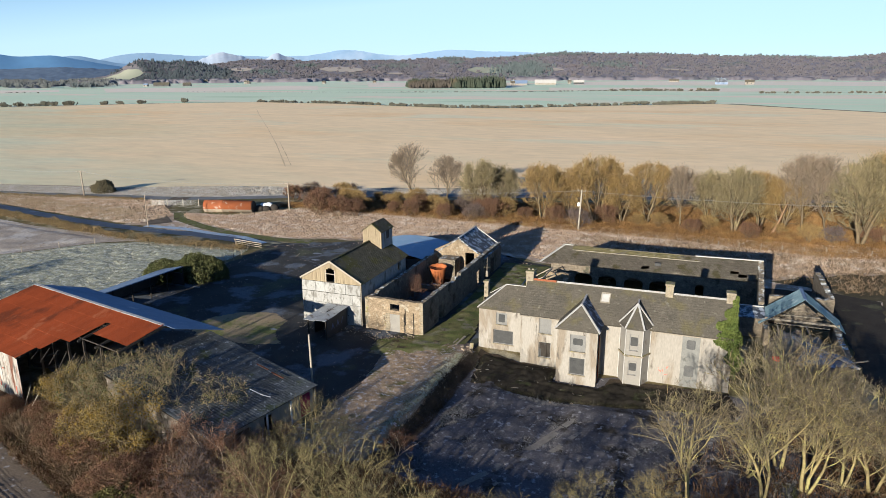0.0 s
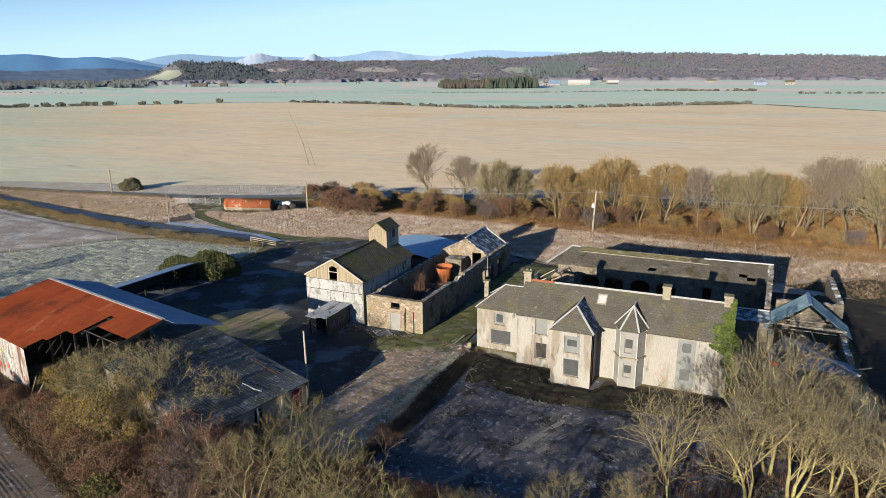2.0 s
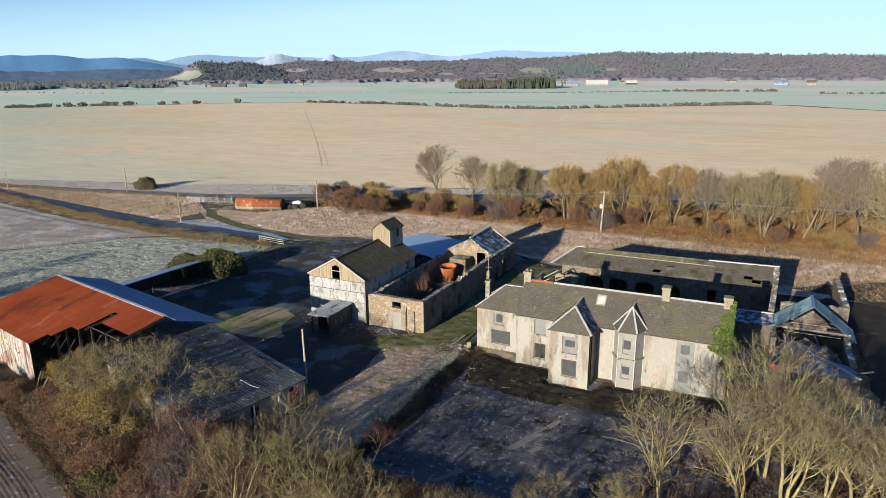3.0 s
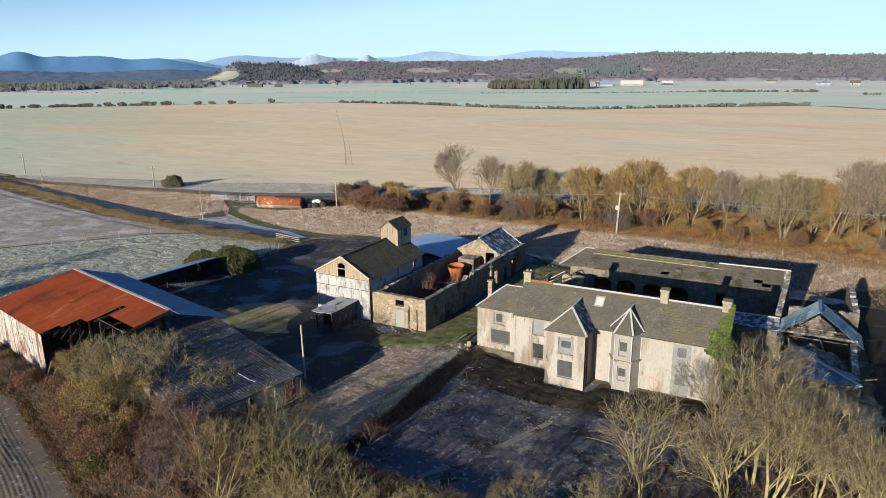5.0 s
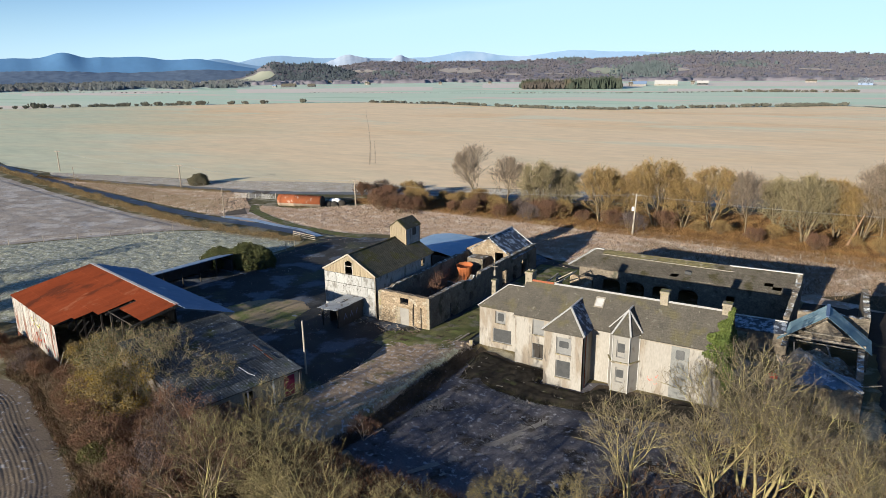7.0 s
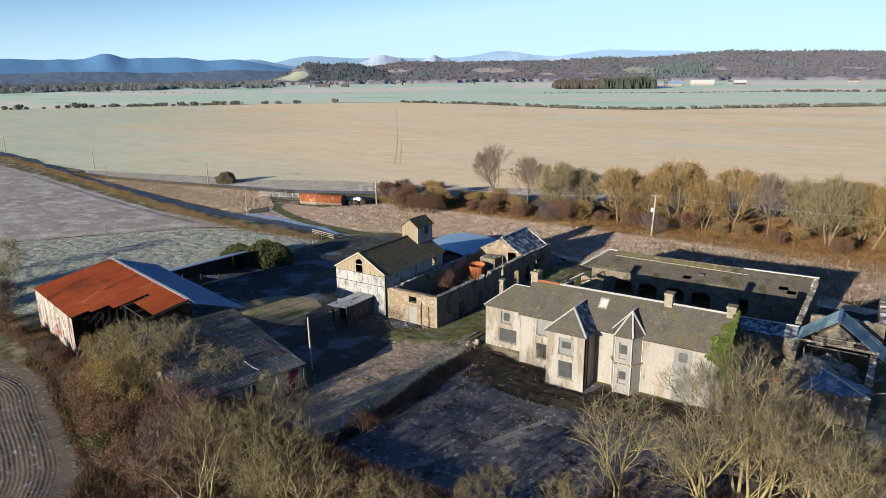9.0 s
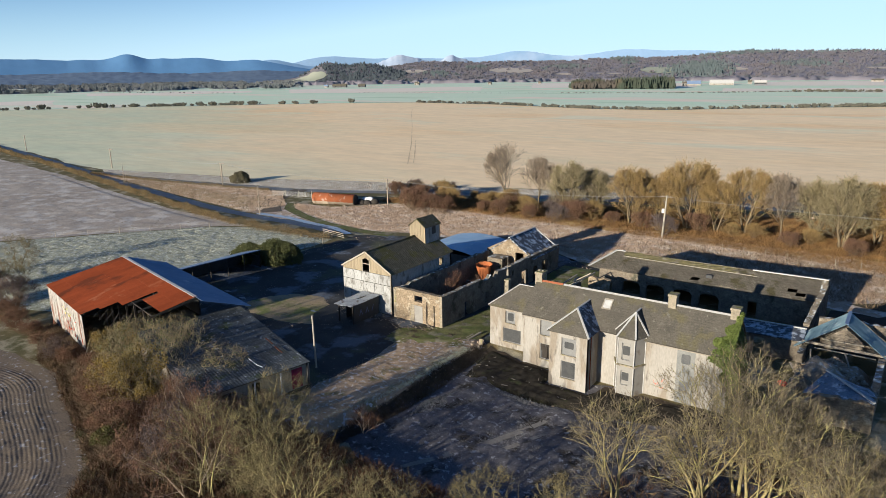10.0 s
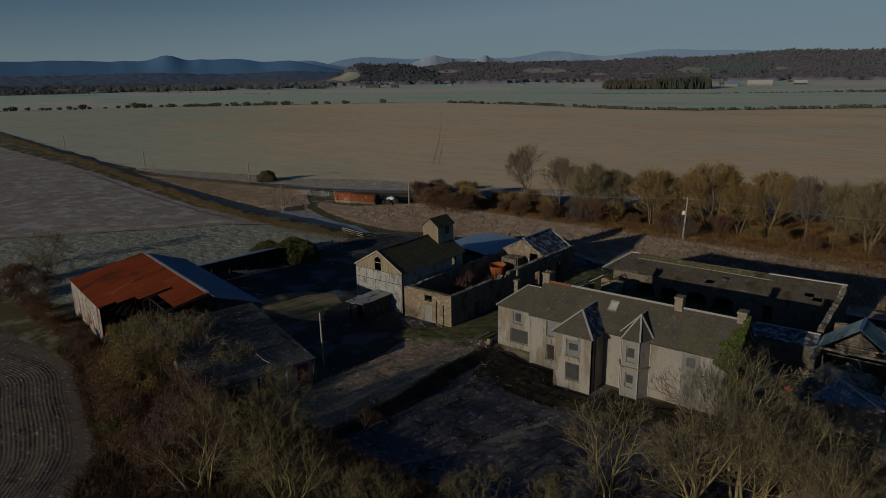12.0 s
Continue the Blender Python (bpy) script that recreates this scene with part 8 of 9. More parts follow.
# hedges along the lane
def hedge(name, line, width, h, n, material, label, seed):
    rg = np.random.default_rng(seed)
    P = np.array(line, dtype=float)
    L = np.hypot(*(P[1:] - P[:-1]).T)
    c = np.concatenate([[0], np.cumsum(L)])
    s = rg.random(n) * c[-1]
    px, py = np.interp(s, c, P[:, 0]), np.interp(s, c, P[:, 1])
    k = np.clip(np.searchsorted(c, s) - 1, 0, len(L) - 1)
    d = (P[1:] - P[:-1]) / L[:, None]
    nx, ny = -d[k, 1], d[k, 0]
    hl = h * (0.8 + 0.25 * np.sin(s * 0.35) * np.sin(s * 0.13) + 0.1 * np.sin(s * 1.3))
    off = (rg.random(n) - 0.5) * width
    z = hl * rg.random(n) ** 0.7 * (1 - (2 * np.abs(off) / width) ** 3 * 0.6)
    pts = np.stack([px + nx * off, py + ny * off, np.maximum(z, 0.03)], 1)
    a = rg.normal(size=(n, 3)) * np.array([1, 1, 1.3])
    a /= np.linalg.norm(a, axis=1, keepdims=True)
    seg = np.concatenate([pts, pts + a * rg.uniform(0.2, 0.45, (n, 1)), np.full((n, 1), 0.035), np.full((n, 1), 0.012)], 1)
    v, f = tubes(seg, 3)
    return tagged(raw(name, v, f, material), label, "hedge", kind="stuff")


hedge("lane_hedge", [(-400, 150), (-312, 134.6), (-284, 128.4), (-253, 124), (-218, 117.2), (-189, 111), (-165, 106.3), (-146, 102.3), (-127, 98.7), (-114, 96), (-102, 94.6), (-92, 93.8), (-84, 94.2), (-74, 95.4)], 1.5, 2.0, 38000, M_HEDGE, "brown clipped hedge along the lane", 61)
hedge("verge_hedge", [(-206, 118.6), (-190, 118.6), (-170, 120.4), (-150, 123.2), (-128, 127)], 1.2, 0.8, 8000, M_HEDGE, "low dark hedge on the road verge", 62)
hedge("verge_scrub", [(-178, 117), (-145, 114), (-116, 112)], 8.0, 0.8, 5000, M_OCHRE, "ochre scrub between lane and road", 63)

# ---- grasses ----
rg = np.random.default_rng(90)
p = scatter([(-107, 117), (-102.5, 113), (-92, 109.3), (-82, 106.6), (-74, 105.6), (-58, 110), (-40, 113.5), (-18, 106), (10, 107), (22, 115), (36, 120), (60, 122), (60, 136), (10, 132), (-20, 134), (-55, 132), (-84, 132), (-96, 119), (-108, 117)], 36000, rg)
blades("meadow_grass", p, np.zeros(len(p)), 0.4, 0.04, M_STRAW, "tall pale frosted meadow grass", "grass", rg, lean=0.9, per=4)
p = scatter([(-203, 119), (-178, 115.3), (-140, 108.7), (-113, 105), (-109, 106), (-108, 115), (-117, 122), (-123, 128), (-144, 125), (-165, 121), (-190, 118.8)], 16000, rg)
blades("verge_grass", p, np.zeros(len(p)), 0.32, 0.04, M_STRAW, "dry tussocky grass between lane and road", "grass", rg)
p = scatter(VERGE, 15000, rg)
blades("frost_verge_grass", p, np.zeros(len(p)), 0.28, 0.04, mat("frost-white dead grass", (0.47, 0.44, 0.40), (0.34, 0.30, 0.25), 0.3, 3, grain=0.4), "frosted rough grass between road and field", "grass", rg, lean=0.9, per=4)
p = scatter([(-70, 39.5), (-62, 36.4), (-57, 35.8), (-50, 33.2), (-36.2, 28.4), (-27, 18.5), (-5, 22), (3, 40), (-20, 42), (-30, 43.5), (-56, 41)], 15000, rg)
blades("bank_grass", p, np.zeros(len(p)), 0.45, 0.03, M_DEADGRASS, "straggling dry grass among the scrub", "grass", rg, lean=0.6)
p = scatter([(-66, 40), (-63, 36.3), (-57, 35.6), (-50, 33.0), (-43, 30.8), (-36.2, 28.2), (-27.5, 19), (-5, 24), (3, 42), (-20, 42), (-30, 43), (-52, 40)], 22000, rg)
blades("bracken", p, np.zeros(len(p)), 0.55, 0.035, M_BRACKEN, "brown bracken and dead bramble undergrowth", "bracken", rg, lean=0.8)
p = scatter([(-92, 131), (-60, 130.5), (-32, 130), (-10, 129), (9, 126.5), (22, 124), (60, 132), (60, 165), (16, 164), (-45, 152), (-84, 141)], 64000, rg)
blades("belt_undergrowth", p, np.zeros(len(p)), 0.6, 0.06, M_BRACKEN_B, "rust-brown undergrowth beneath the tree belt", "bracken", rg, lean=1.1)
p = scatter([(-20, 46), (16, 48), (10, 60), (-7, 60), (-18, 60.5), (-21, 55)], 20000, rg)
blades("garden_grass", p, terrain(p[:, 0], p[:, 1]) + 0.12, 0.2, 0.03, mat("frosted dead grass", (0.14, 0.132, 0.128), (0.24, 0.236, 0.24), 0.5, 4, grain=0.35), "frosted dead garden grass", "grass", rg, lean=0.7)
p = scatter([(-22, 117), (-2, 111), (12, 107), (24, 104), (42, 112), (42, 127), (10, 126), (-18, 126)], 2500, rg)
blades("rough_growth", p, np.zeros(len(p)), 0.75, 0.05, M_DEADGRASS, "brown rough growth behind the cart range", "grass", rg, lean=0.9)
p = scatter([(-4, 38), (22, 42), (24, 66), (10, 66), (0, 52)], 5000, rg)
blades("copse_floor", p, terrain(p[:, 0], p[:, 1]), 0.7, 0.07, M_BRACKEN, "brown dead growth below the tall trees", "bracken", rg, lean=0.8)
p = scatter([(-20.6, 66.8), (-16.9, 66.2), (-12.5, 65.8), (-12.3, 63.6), (-7.4, 63.6), (-6.2, 65.2), (4, 66), (5.5, 63.5), (-5, 61.2), (-11, 60.3), (-16, 60.8), (-20.2, 61.6)], 5200, rg)
blades("debris_growth", p, terrain(p[:, 0], p[:, 1]) + 0.12, 0.22, 0.03, mat("dark trampled weeds", (0.035, 0.036, 0.018), (0.06, 0.052, 0.034), 0.6, 4, grain=0.5, stain=(0.10, 0.095, 0.085), stain_scale=1.2, stain_cut=0.56), "dark trampled weeds below the house", "weeds", rg, lean=0.9, per=3)
p = scatter([(-22.6, 67), (-22.9, 60), (-22.9, 53.8), (-23.4, 48.8), (-24.2, 44.7), (-25.4, 40), (-23.2, 40), (-22.6, 45), (-21.6, 52), (-21.3, 60), (-21.2, 67)], 7000, rg)
blades("bank_growth", p, terrain(p[:, 0], p[:, 1]), 0.3, 0.035, mat("dark dead bank growth", (0.065, 0.052, 0.04), (0.11, 0.09, 0.07), 0.5, 4, grain=0.5), "dark dead growth on the garden bank", "grass", rg, lean=0.7, per=4)
p = scatter([(-24.4, 66), (-24.6, 60), (-25.2, 53.8), (-26.5, 48.8), (-28.5, 44.7), (-25.1, 44.7), (-24.0, 48.8), (-23.1, 53.8), (-22.8, 60), (-22.5, 66)], 3000, rg)
blades("bank_lip", p, np.full(len(p), 0.15), 0.2, 0.03, M_FROSTGRASS, "frosted tussocks along the top of the bank", "grass", rg, lean=0.8, per=4)
p = scatter([(-31, 58), (-22.6, 69), (-22.2, 66), (-24.2, 52), (-27, 45), (-32, 46), (-31, 54)], 4000, rg)
blades("drive_grass", p, np.zeros(len(p)), 0.22, 0.04, M_STRAW, "frosted tufts along the drive", "grass", rg, lean=0.7)
p = scatter([(-119, 67.5), (-103, 88.5), (-95.5, 93), (-75, 94.5), (-75, 84), (-79, 76), (-82, 57), (-78, 48), (-90, 45), (-132, 40)], 16000, rg)
blades("paddock_tufts", p, np.full(len(p), 0.1), 0.2, 0.05, M_FROSTGRASS, "frosted tufts of pasture grass", "grass", rg, lean=0.8)
p = scatter([(-30, 67), (-24, 70.5), (-25, 78), (-21, 90), (-22, 102), (-27.5, 102), (-28, 75), (-32, 67.5)], 4000, rg)
blades("lawn_tufts", p, np.full(len(p), 0.1), 0.16, 0.03, M_LAWN, "short mossy tufts of grass", "grass", rg, lean=0.8)
p = scatter(YARD_POLY, 5000, rg)
blades("yard_weeds", p, np.full(len(p), 0.05), 0.16, 0.03, M_STRAW, "sparse dead weeds in the yard", "grass", rg, lean=0.9)
p = scatter([(-72, 41), (-57, 37), (-50, 34.6), (-43, 32), (-35, 29), (-34, 32), (-43, 35), (-50, 38), (-57, 41), (-70, 45)], 12000, rg)
blades("margin_grass", p, np.zeros(len(p)), 0.75, 0.05, M_DEADGRASS, "rough dead grass along the field margin", "grass", rg, lean=0.7)
p = scatter([(-46, 66), (-38, 66.5), (-30, 67.5), (-29.5, 69), (-36, 69), (-44, 69)], 60, rg)
litter = bmesh.new()
for x, y in p:
    a = rg.uniform(0, 6.28)
    L_ = rg.uniform(0.1, 0.5)
    beam(litter, (x, y, 0.22), (x + L_ * math.cos(a), y + L_ * math.sin(a), 0.22 + rg.uniform(0, 0.15)), 0.07, 0.05)
tagged(part("wood_litter", litter, M_WOOD), "broken laths and litter along the ruin's foot", "litter", kind="stuff")

# ---- distance ----
EYE_Z = 31.4


def bumps(az, base, rows):
    e = base
    for c, w, h in rows:
        e += h * math.exp(-(((az - c) / w) ** 2))
    return e


def range_of_hills(name, r_front, r_top, az0, az1, elev, material, label, category, step=0.25, rough=0.06, rows=8, power=1.3, canopy=0.0, clear=None):
    """A far ridge: a slope that climbs from its foot to a skyline given as an angle above the eye's level. canopy: height of
    the wood that covers it; clear: a test (azimuth, way up) for open ground."""
    n = int((az1 - az0) / step)
    verts, faces = [], []
    for i in range(n + 1):
        a = az0 + (az1 - az0) * i / n
        jag = rough * noise.noise(Vector((a * 0.9, r_top * 0.01, 0))) + rough * 0.5 * noise.noise(Vector((a * 3.1, 5, 0)))
        for j in range(rows + 1):
            t = j / rows
            rr = r_front + (r_top - r_front) * t
            ztop = EYE_Z + r_top * math.tan(radians(elev(a) + jag * t ** 4))
            x, y = -rr * math.sin(radians(a)), rr * math.cos(radians(a))
            z = -2 + (ztop + 2) * t ** power
            if canopy and not (clear and clear(a, t)):
                z += canopy * (0.45 + 0.6 * noise.noise(Vector((x / 40, y / 40, 1))) + 0.36 * noise.noise(Vector((x / 13, y / 13, 4))))
            verts.append((x, y, z))
    k = rows + 1
    for i in range(n):
        for j in range(rows):
            faces.append((i * k + j, i * k + j + 1, (i + 1) * k + j + 1, (i + 1) * k + j))
    return tagged(raw(name, np.array(verts), np.array(faces), material, smooth=True), label, category, kind="structure")


def wood_on_plain(name, r0, r1, az0, az1, h, material, label, step, deep, cut, seed):
    """Woods on level ground: an uneven canopy that ends where the noise leaves a clearing."""
    n, m = int((az1 - az0) / step), int((r1 - r0) / deep)
    verts, faces = [], []
    for i in range(n + 1):
        a = az0 + (az1 - az0) * i / n
        for j in range(m + 1):
            rr = r0 + (r1 - r0) * j / m
            x, y = -rr * math.sin(radians(a)), rr * math.cos(radians(a))
            k = noise.noise(Vector((a * 0.55, rr / 130, seed))) + 0.5 * noise.noise(Vector((a * 2.2, rr / 60, seed + 5)))
            w = min(1, max(0, (k - cut) * 6)) * (1 if 0 < i < n and 0 < j < m else 0)
            verts.append((x, y, -1 + w * (1 + h * (0.75 + 0.4 * noise.noise(Vector((x / 30, y / 30, seed))) + 0.2 * noise.noise(Vector((x / 9, y / 9, seed)))))))
    for i in range(n):
        for j in range(m):
            q = (i * (m + 1) + j, i * (m + 1) + j + 1, (i + 1) * (m + 1) + j + 1, (i + 1) * (m + 1) + j)
            if max(verts[v][2] for v in q) > 0:
                faces.append(q)
    return tagged(raw(name, np.array(verts), np.array(faces), material, smooth=True), label, "woodland", kind="stuff")


NORTH = [(30, 5, 0.30), (20.5, 5, 0.40), (11, 5, 0.62), (3, 5, 0.48), (-5, 4, 0.30), (-13, 3, 0.42), (-20, 6, 0.4), (36, 2.5, 0.32), (6, 13, 0.12)]
KNOLL = [(44.3, 1.8, 1.25), (41.2, 1.8, 1.1), (38.8, 1.6, 0.6)]
range_of_hills("backdrop_mountains", 4450, 4650, 44, 86, lambda a: bumps(a, 0.82, [(59.3, 1.1, 0.42), (60.0, 3.2, 0.28), (55.0, 2.2, 0.36), (50.2, 1.8, 0.26), (65.5, 2.4, 0.3), (70.5, 3, 0.3), (43.0, 4.2, -0.85), (62.4, 0.8, 0.08), (57.0, 0.7, 0.1), (53.6, 0.9, 0.09), (67.6, 1.0, 0.1)]), M_HAZE_BLUE, "distant hazy blue mountains", "mountains", step=0.1, rough=0.022, power=1.1)
# paler blue than the nearer range: more haze put into the colour
range_of_hills("backdrop_middle_mountains", 4520, 4715, 40, 58, lambda a: bumps(a, -0.4, [(48.8, 3.2, 1.42), (44.6, 1.6, 0.5), (46.6, 0.8, 0.06)]), mat("middle mountains, haze in their blue", (0.15, 0.25, 0.41), (0.165, 0.265, 0.425), 0.002, 0.02, 1.0, 0.0, grain=0.12), "distant mountains, haze in their pale blue", "mountains", step=0.1, rough=0.022, power=1.7)
range_of_hills("backdrop_snow_mountains", 4600, 4780, 12, 50, lambda a: bumps(a, 0.98, [(38.0, 2.0, 0.12), (44.0, 2.5, 0.28), (50.5, 3.2, -0.9), (28.5, 2.4, 0.5), (20.0, 2.8, 0.46), (15, 3, 0.28)]), M_HAZE_PALE, "distant pale snow-dusted mountains", "mountains", step=0.1, rough=0.04, power=2.4)


def far_trees(name, spots, material, label, seed, conifer=False, lobes=9):
    """Far trees as fans of upright sprays, narrow at the foot for bare trees, pointed for conifers: one mesh."""
    rg = np.random.default_rng(seed)
    S = np.repeat(np.array(spots, dtype=float), lobes, 0)
    m = len(S)
    w, h = S[:, 3], S[:, 4] * rg.uniform(0.7, 1.12, m)
    a = np.arctan2(S[:, 0], S[:, 1]) + rg.normal(scale=0.2, size=m)
    side = np.stack([np.cos(a), -np.sin(a)], 1)
    o = rg.normal(scale=0.27, size=(m, 2)) * w[:, None]
    tip = o + rg.normal(scale=0.10, size=(m, 2)) * w[:, None]
    hw, mz = (w * 0.22, h * 0.22) if conifer else (w * rg.uniform(0.10, 0.24, m), h * rg.uniform(0.5, 0.72, m))
    b = S[:, :3] + np.concatenate([o * 0.7, np.zeros((m, 1))], 1)
    mid = np.concatenate([S[:, :2] + (o + tip) / 2, (S[:, 2] + mz)[:, None]], 1)
    sd = np.concatenate([side * hw[:, None], np.zeros((m, 1))], 1)
    t = np.concatenate([S[:, :2] + tip, (S[:, 2] + h)[:, None]], 1)
    v = np.stack([b, mid + sd, t, mid - sd], 1).reshape(-1, 3)
    return tagged(raw(name, v, np.arange(4 * m).reshape(m, 4), material), label, "woodland", kind="stuff")


def polar(az, r):
    return -r * math.sin(radians(az)), r * math.cos(radians(az))


def north(az, t):
    zt = EYE_Z + 3100 * math.tan(radians(bumps(az, 0.30, NORTH)))
    x, y = polar(az, 1900 + 1200 * t)
    return x, y, -2 + (zt + 2) * t ** 1.3


def west(az, t):
    zt = EYE_Z + 2500 * math.tan(radians(bumps(az, -0.62, KNOLL)))
    x, y = polar(az, 1950 + 550 * t)
    return x, y, -2 + (zt + 2) * t ** 1.3


PASTURES = [(north, 27.2, 31.0, 0.40, 0.70, 0), (north, 36.0, 38.6, 0.48, 0.66, 0), (north, 15.6, 18.8, 0.28, 0.60, 1), (north, 10.8, 13.2, 0.34, 0.46, 0), (north, 24.0, 25.6, 0.3, 0.4, 0), (north, 20.2, 22.6, 0.30, 0.36, 0), (north, 1.0, 3.5, 0.35, 0.42, 0), (west, 44.2, 48.4, 0.15, 0.88, 1)]
M_HILLGRASS = [mat("pale hill pasture", (0.52, 0.45, 0.38), (0.47, 0.42, 0.36), 0.01, 0.2, grain=0.15), mat("green hill pasture", (0.40, 0.42, 0.30), (0.43, 0.43, 0.33), 0.01, 0.2, grain=0.15)]
for surf, a0, a1, t0, t1, mi in PASTURES:
    vs, fs = [], []
    for i in range(17):
        u = -1 + 2 * i / 16
        half = (t1 - t0) / 2.6 * max(0.02, 1 - u ** 4) * (1 + 0.15 * math.sin(i * 1.7))
        for j in range(7):
            x, y, z = surf((a0 + a1) / 2 + (a1 - a0) / 2 * u, (t0 + t1) / 2 + 0.03 * u + half * (-1 + 2 * j / 6))
            vs.append((x, y, z + 1.2))
    for i in range(16):
        for j in range(6):
            fs.append((i * 7 + j, i * 7 + j + 1, i * 7 + j + 8, i * 7 + j + 7))
    tagged(raw("hill_pasture", vs, fs, M_HILLGRASS[mi], smooth=True), "pale frosted pasture on the hillside", "field", kind="structure")


def in_pasture(surf, az, t):
    return any(s is surf and abs(az - (a0 + a1) / 2) < (a1 - a0) / 2 and abs(t - (t0 + t1) / 2 + 0.05) < (t1 - t0) / 2 * (1.1 - ((az - (a0 + a1) / 2) / ((a1 - a0) / 2)) ** 4) + 0.03 for s, a0, a1, t0, t1, _ in PASTURES)


range_of_hills("backdrop_snow_peaks", 4300, 4760, 32.5, 40.5, lambda a: bumps(a, 0.6, [(38.6, 1.2, 0.66), (37.2, 0.9, 0.25), (34.2, 0.7, 0.6), (33.2, 0.6, 0.2), (36.0, 1.5, 0.2)]), mat("snow on far peaks", (0.45, 0.51, 0.61), (0.31, 0.39, 0.53), 0.004, 0.03, 1.0, 0.0, grain=0.15), "two white snow-capped peaks", "mountains", step=0.08, rough=0.12, rows=6)
# far woods: greyed and blued base colours carry the air haze
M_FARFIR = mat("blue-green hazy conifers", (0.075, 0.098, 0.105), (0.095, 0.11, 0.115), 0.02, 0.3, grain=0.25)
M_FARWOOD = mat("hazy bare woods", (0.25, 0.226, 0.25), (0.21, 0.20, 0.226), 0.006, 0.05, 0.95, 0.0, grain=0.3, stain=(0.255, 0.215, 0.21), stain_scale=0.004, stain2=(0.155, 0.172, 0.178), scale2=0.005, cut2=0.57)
FLANK = [(61, 4, 0.2), (50, 3, 0.2), (70, 5, 0.1)]
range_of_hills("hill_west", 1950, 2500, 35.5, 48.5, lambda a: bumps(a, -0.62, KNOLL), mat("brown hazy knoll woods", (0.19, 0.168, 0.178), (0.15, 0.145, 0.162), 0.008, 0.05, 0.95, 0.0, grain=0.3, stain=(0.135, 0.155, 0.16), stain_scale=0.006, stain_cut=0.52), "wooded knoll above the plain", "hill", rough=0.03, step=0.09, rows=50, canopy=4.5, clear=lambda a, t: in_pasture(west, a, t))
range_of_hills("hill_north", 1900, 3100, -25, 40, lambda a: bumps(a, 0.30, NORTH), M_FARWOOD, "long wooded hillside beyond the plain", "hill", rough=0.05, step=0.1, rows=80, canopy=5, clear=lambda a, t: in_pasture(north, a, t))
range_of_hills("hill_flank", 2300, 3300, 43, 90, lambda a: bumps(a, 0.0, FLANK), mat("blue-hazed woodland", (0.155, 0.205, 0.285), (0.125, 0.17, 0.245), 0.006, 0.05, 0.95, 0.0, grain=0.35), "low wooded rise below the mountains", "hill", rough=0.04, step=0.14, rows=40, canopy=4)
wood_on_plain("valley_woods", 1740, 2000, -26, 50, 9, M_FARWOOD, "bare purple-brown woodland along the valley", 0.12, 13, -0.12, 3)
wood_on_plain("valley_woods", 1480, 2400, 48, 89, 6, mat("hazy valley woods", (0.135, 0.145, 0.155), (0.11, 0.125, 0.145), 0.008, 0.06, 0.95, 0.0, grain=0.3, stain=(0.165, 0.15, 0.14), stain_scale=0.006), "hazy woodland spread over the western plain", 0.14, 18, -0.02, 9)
rw = random.Random(9)
sp = []
for _ in range(2600):
    az, rr = rw.uniform(46, 88), rw.uniform(1450, 2350)
    if noise.noise(Vector((az * 0.55, rr / 130, 9))) < -0.12:
        continue
    x, y = polar(az, rr)
    h = rw.uniform(6, 11)
    sp.append((x, y, 0, h * 1.2, h))
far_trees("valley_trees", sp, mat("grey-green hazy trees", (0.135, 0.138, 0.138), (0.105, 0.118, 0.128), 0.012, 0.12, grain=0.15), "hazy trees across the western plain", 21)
# conifer stands and skyline trees
sp, spc = [], []
for ac_, t_, da, dt_, n_ in ((14.2, 0.40, 1.7, 0.26, 620), (20.2, 0.93, 0.9, 0.07, 90), (19.4, 0.75, 0.5, 0.05, 26), (12.0, 0.95, 3.5, 0.06, 160), (4.0, 0.96, 5.0, 0.04, 70), (32.0, 0.7, 1.0, 0.06, 50), (24.5, 0.62, 1.5, 0.05, 60), (-6, 0.96, 5.0, 0.04, 60), (7.0, 0.5, 2.0, 0.05, 60), (35.0, 0.4, 1.2, 0.08, 60)):
    for _ in range(n_):
        az, t = rw.gauss(ac_, da * 0.6), min(1, max(0.02, rw.gauss(t_, dt_ * 0.6)))
        x, y, z = north(az, t)
        h = rw.uniform(9, 16)
        spc.append((x, y, z - 1, h * 0.55, h))
for _ in range(620):
    az, t = rw.uniform(-24, 38.5), rw.choice((rw.uniform(0.93, 1), rw.random()))
    x, y, z = north(az, t)
    h = rw.uniform(7, 11)
    sp.append((x, y, z - 1, h * 1.1, h))
wood = []
for _ in range(5200):
    az, t = rw.uniform(-24, 39), rw.random() ** 0.8
    if in_pasture(north, az, t):
        continue
    x, y, z = north(az, t)
    h = rw.uniform(6, 10)
    wood.append((x, y, z, h * 1.3, h))
# same hazed wood, set darker because upright sprays catch more sun
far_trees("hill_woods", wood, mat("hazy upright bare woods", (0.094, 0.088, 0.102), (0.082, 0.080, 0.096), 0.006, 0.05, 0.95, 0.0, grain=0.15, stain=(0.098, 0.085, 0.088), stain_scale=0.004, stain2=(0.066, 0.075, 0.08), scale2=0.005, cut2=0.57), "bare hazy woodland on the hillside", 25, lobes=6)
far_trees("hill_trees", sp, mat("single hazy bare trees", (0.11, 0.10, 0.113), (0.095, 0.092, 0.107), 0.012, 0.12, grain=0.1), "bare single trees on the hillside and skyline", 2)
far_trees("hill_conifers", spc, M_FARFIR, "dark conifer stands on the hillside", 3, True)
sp = []
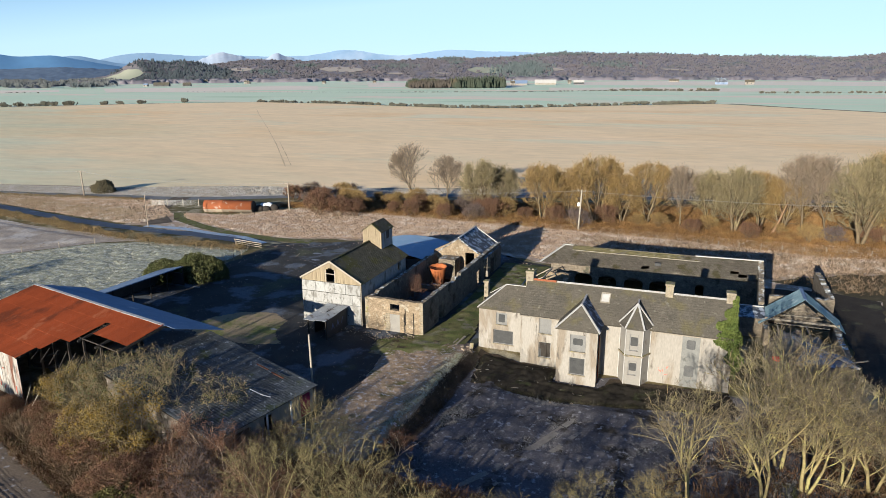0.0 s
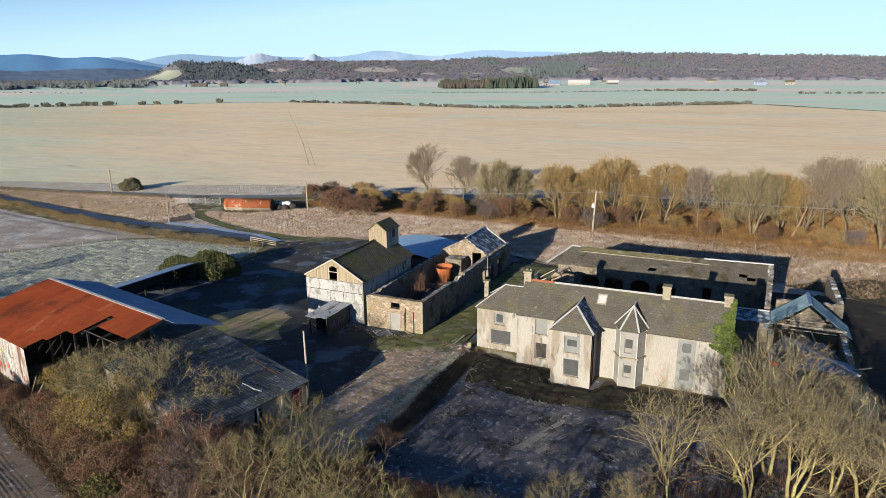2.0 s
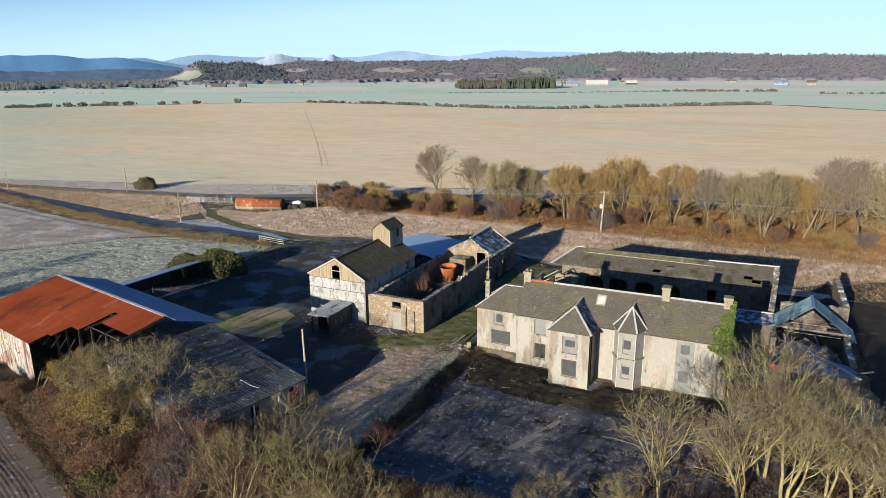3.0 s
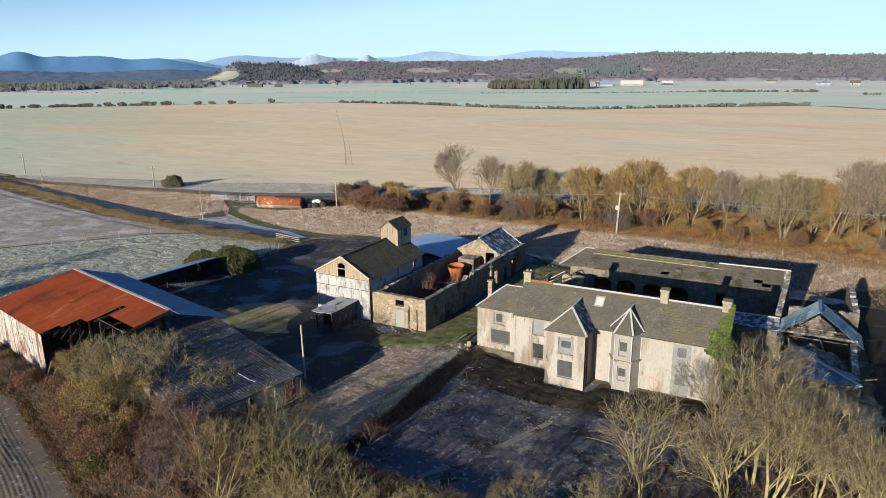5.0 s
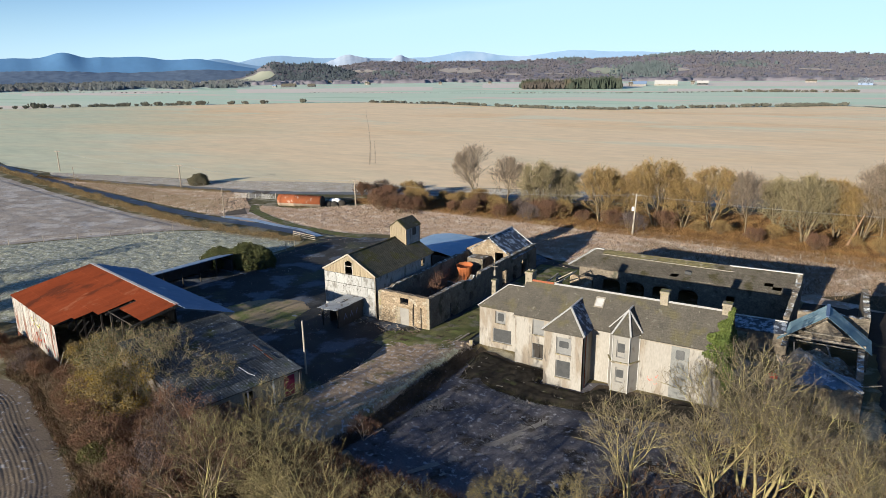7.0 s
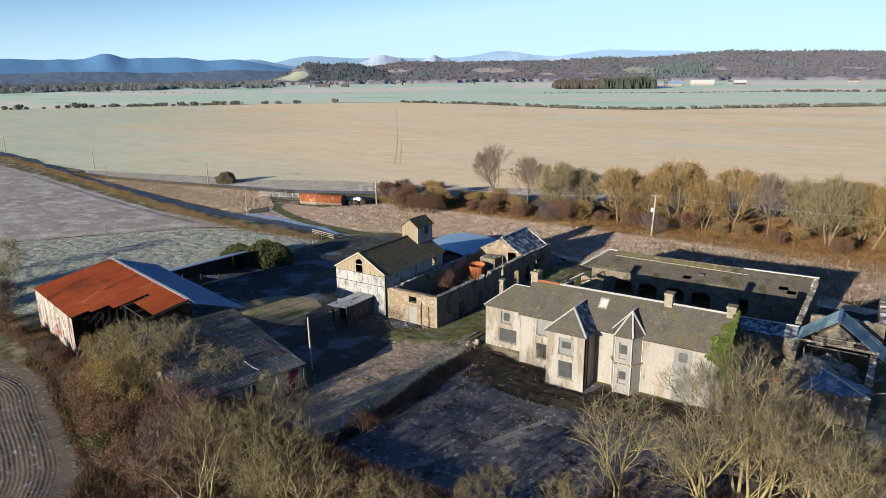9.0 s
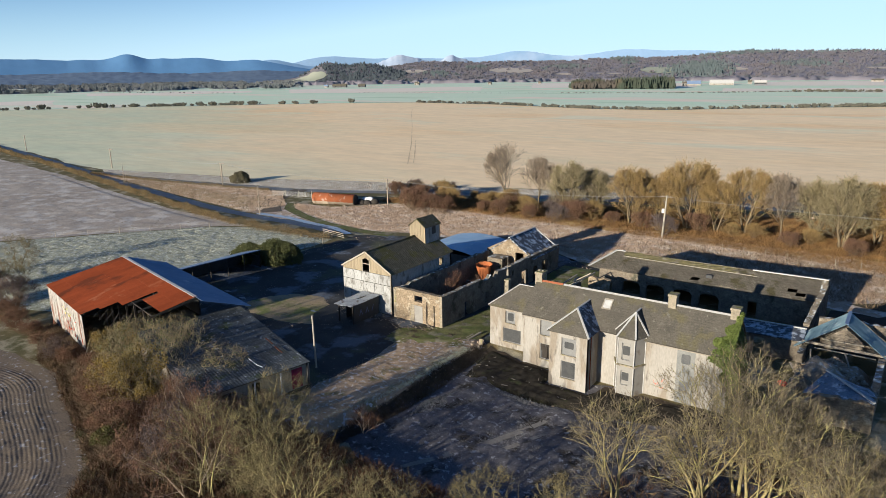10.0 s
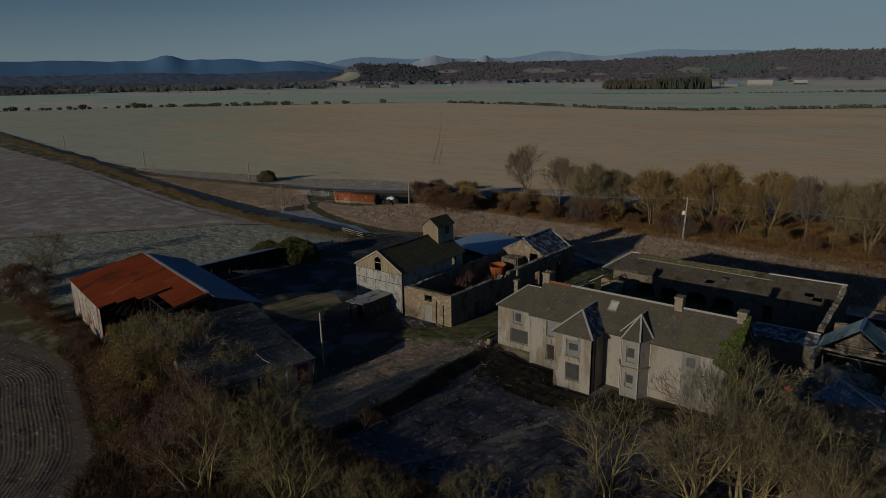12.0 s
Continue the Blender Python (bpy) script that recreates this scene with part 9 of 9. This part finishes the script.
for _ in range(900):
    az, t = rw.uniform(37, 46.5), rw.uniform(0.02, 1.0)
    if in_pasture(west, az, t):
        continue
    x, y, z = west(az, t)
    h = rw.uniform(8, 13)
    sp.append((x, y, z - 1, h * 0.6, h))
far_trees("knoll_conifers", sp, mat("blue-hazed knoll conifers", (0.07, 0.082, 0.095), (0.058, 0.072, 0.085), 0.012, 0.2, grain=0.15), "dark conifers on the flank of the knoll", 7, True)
# pale frosted strips between the far pastures
M_PALESTRIP = mat("pale frost-pink far field", (0.84, 0.74, 0.62), (0.78, 0.72, 0.62), 0.004, 0.2, grain=0.1)
for az0, az1, r0, r1, k in ((31, 47, 1090, 1330, 0), (50, 62, 1180, 1330, 1), (14, 27, 1200, 1560, 2), (-6, 12, 1010, 1120, 3), (-14, 10, 1300, 1600, 4), (64, 80, 900, 1010, 5)):
    q = [polar(az0 + (az1 - az0) * i / 6, r0 + 22 * math.sin(i * 1.3 + k)) for i in range(7)] + [polar(az1 - (az1 - az0) * i / 6, r1 + 30 * math.sin(i * 1.7 + k)) for i in range(7)]
    flat("far_field", q, 0.08, M_PALESTRIP, "pale frosted far field", "field", step=60, amp=3, seed=20 + k)
# dark copse on the plain
sp = []
for k in range(330):
    u, w = rw.random(), rw.random()
    x, y = -442 + 146 * u - 40 * w, 1015 + 48 * u + 85 * w
    sp.append((x, y, 0, rw.uniform(7, 10), rw.uniform(14, 20) * (0.8 + 0.2 * u), u, w))
bare = [q[:5] for q in sp if 0.33 < q[5] < 0.46 or (q[5] <= 0.33 and q[6] < 0.22)]
far_trees("copse", [q[:5] for q in sp if q[5] >= 0.46 or (q[5] <= 0.33 and q[6] >= 0.22)], M_PINE, "dark conifer copse on the plain", 5, True)
far_trees("copse", [(x, y, z, w, h * 0.8) for x, y, z, w, h in bare], mat("brown copse of bare trees", (0.08, 0.068, 0.058), (0.06, 0.054, 0.05), 0.03, 0.3, grain=0.35), "brown bare trees in the copse", 15)
# hedges with bushes across the plain
def bush_line(a, b, n, w, h, seed, gap=0.2):
    r = random.Random(seed)
    out = []
    for k in range(n):
        if r.random() < gap:
            continue
        t = (k + r.random()) / n
        s = r.uniform(0.5, 1.3)
        out.append((a[0] + (b[0] - a[0]) * t + r.uniform(-1.5, 1.5), a[1] + (b[1] - a[1]) * t + r.uniform(-1.5, 1.5), 0, w * s * 0.66, h * s * 0.62))
    return out


sp = bush_line((-415, 569), (-315, 561), 60, 4, 3.6, 1) + bush_line((-315, 561), (-198, 527), 80, 4, 3.4, 2) + bush_line((-198, 527), (-145, 533), 34, 4, 3.2, 3) + bush_line((-145, 533), (-63, 597), 60, 4, 3.4, 4) + bush_line((-63, 597), (9, 643), 50, 5, 4.0, 5, 0.1)
sp += bush_line((-727, 266), (-636, 390), 26, 8, 6.5, 6, 0.35) + bush_line((-636, 390), (-560, 455), 34, 7, 5.5, 7, 0.1) + bush_line((-560, 455), (-500, 510), 12, 8, 6, 8, 0.3) + [(-478, 540, 0, 5.5, 4.5)]
sp += bush_line((-950, 70), (-727, 266), 26, 8, 6, 9, 0.3)
far_trees("field_hedge", sp, mat("olive far hedge bushes", (0.10, 0.098, 0.08), (0.08, 0.08, 0.066), 0.05, 0.6, grain=0.35), "scrubby hedge at the field's far edge", 6, lobes=26)
sp = bush_line((-384, 851), (-239, 884), 60, 2.5, 1.6, 11, 0.0) + bush_line((-239, 884), (-120, 960), 60, 3, 2, 12, 0.1) + bush_line((-120, 960), (20, 985), 40, 9, 5, 13, 0.1) + bush_line((60, 900), (300, 960), 60, 6, 4, 14, 0.2) + bush_line((-700, 800), (-384, 851), 80, 1.5, 1.0, 15, 0.0) + bush_line((-1500, 700), (-900, 720), 80, 3, 2, 16, 0.3)
far_trees("plain_hedge", sp, mat("brown far hedge bushes", (0.095, 0.085, 0.065), (0.075, 0.07, 0.057), 0.05, 0.6, grain=0.35), "low hedges between far pastures", 7, lobes=14)
flat("field_margin", [(20, 640), (66, 590), (119, 543), (300, 500), (310, 506), (121, 550), (69, 597), (24, 645)], 0.06, M_GRASS, "brown rough field margin", "field", step=15, amp=1)


def cottage(x, y, turn, L, W_, h, label, wallmat, roofmat):
    t = tagged(hold("far_cottage", pose(x, y, 0, 0, 0, turn)), label, "house", "far houses")
    wall("wall", (0, 0), (L, 0), 0, h, 0.4, wallmat, t, openings=[(L * 0.2, L * 0.2 + 1.2, 1.0, h - 0.6), (L * 0.65, L * 0.65 + 1.2, 1.0, h - 0.6)])
    gb = lambda s: h + W_ * 0.42 * (1 - abs(s - W_ / 2) / (W_ / 2))
    wall("gable", (L, 0.004), (L, W_), 0, gb, 0.4, wallmat, t, cuts=(W_ / 2,))
    wall("wall", (L, W_), (0, W_), 0, h, 0.4, wallmat, t)
    wall("gable", (0, W_), (0, 0.004), 0, gb, 0.4, wallmat, t, cuts=(W_ / 2,))
    bm = bmesh.new()
    zr = h + W_ * 0.42
    slab(bm, [(-0.3, -0.3, h - 0.1), (L + 0.3, -0.3, h - 0.1), (L + 0.3, W_ / 2, zr + 0.2), (-0.3, W_ / 2, zr + 0.2)], 0.2)
    slab(bm, [(L + 0.3, W_ + 0.3, h - 0.1), (-0.3, W_ + 0.3, h - 0.1), (-0.3, W_ / 2 + 0.01, zr + 0.2), (L + 0.3, W_ / 2 + 0.01, zr + 0.2)], 0.2)
    part("roof", bm, roofmat, t)
    bm = bmesh.new()
    box(bm, L * 0.45, L * 0.45 + 1.2, W_ / 2 - 0.5, W_ / 2 + 0.5, zr - 0.5, zr + 1.6)
    part("chimney", bm, wallmat, t)
    return t


for x, y, tu, L, w, h, wm, rm in ((-960, 1280, 20, 16, 8, 6, M_RENDER, M_SLATE), (-940, 1262, 10, 12, 8, 5, M_RENDER, M_SLATE), (-1010, 1060, 25, 60, 12, 5, M_DARKBOARD, M_SLATE), (-1035, 1060, 15, 16, 8, 4, M_RENDER, M_BLUEIRON), (-960, 1085, 25, 30, 10, 5, M_DARKBOARD, M_SLATE), (-790, 1330, 15, 14, 8, 4, M_RENDER, M_SLATE), (-690, 1380, 15, 12, 8, 4, M_RENDER, M_SLATE), (-328, 1215, 10, 14, 9, 7, M_RENDER, M_SLATE), (-340, 1262, 12, 60, 16, 4, M_RENDER, M_BLUEIRON), (-300, 1285, 12, 80, 18, 4.5, M_RENDER, M_LEAD), (-236, 1340, 12, 40, 12, 5, M_DARKBOARD, M_LEAD), (-352, 1300, 10, 20, 12, 7, M_RENDER, M_SLATE), (-255, 1380, 10, 14, 8, 6, M_RENDER, M_SLATE), (20, 1340, 0, 42, 20, 6, M_BLUEIRON, M_SLATE_F), (70, 1345, 0, 30, 12, 6, M_RENDER, M_SLATE), (-70, 1560, 0, 40, 8, 4, M_RENDER, M_SLATE), (-1480, 1290, 30, 26, 9, 5, M_RENDER, M_SLATE), (-1750, 1180, 30, 22, 9, 5, M_RENDER, M_SLATE), (-1190, 1420, 30, 22, 9, 5, M_RENDER, M_SLATE)):
    cottage(x, y, tu, L * 0.5, w * 0.8, h * 0.7, "far farm building on the plain", wm, rm)
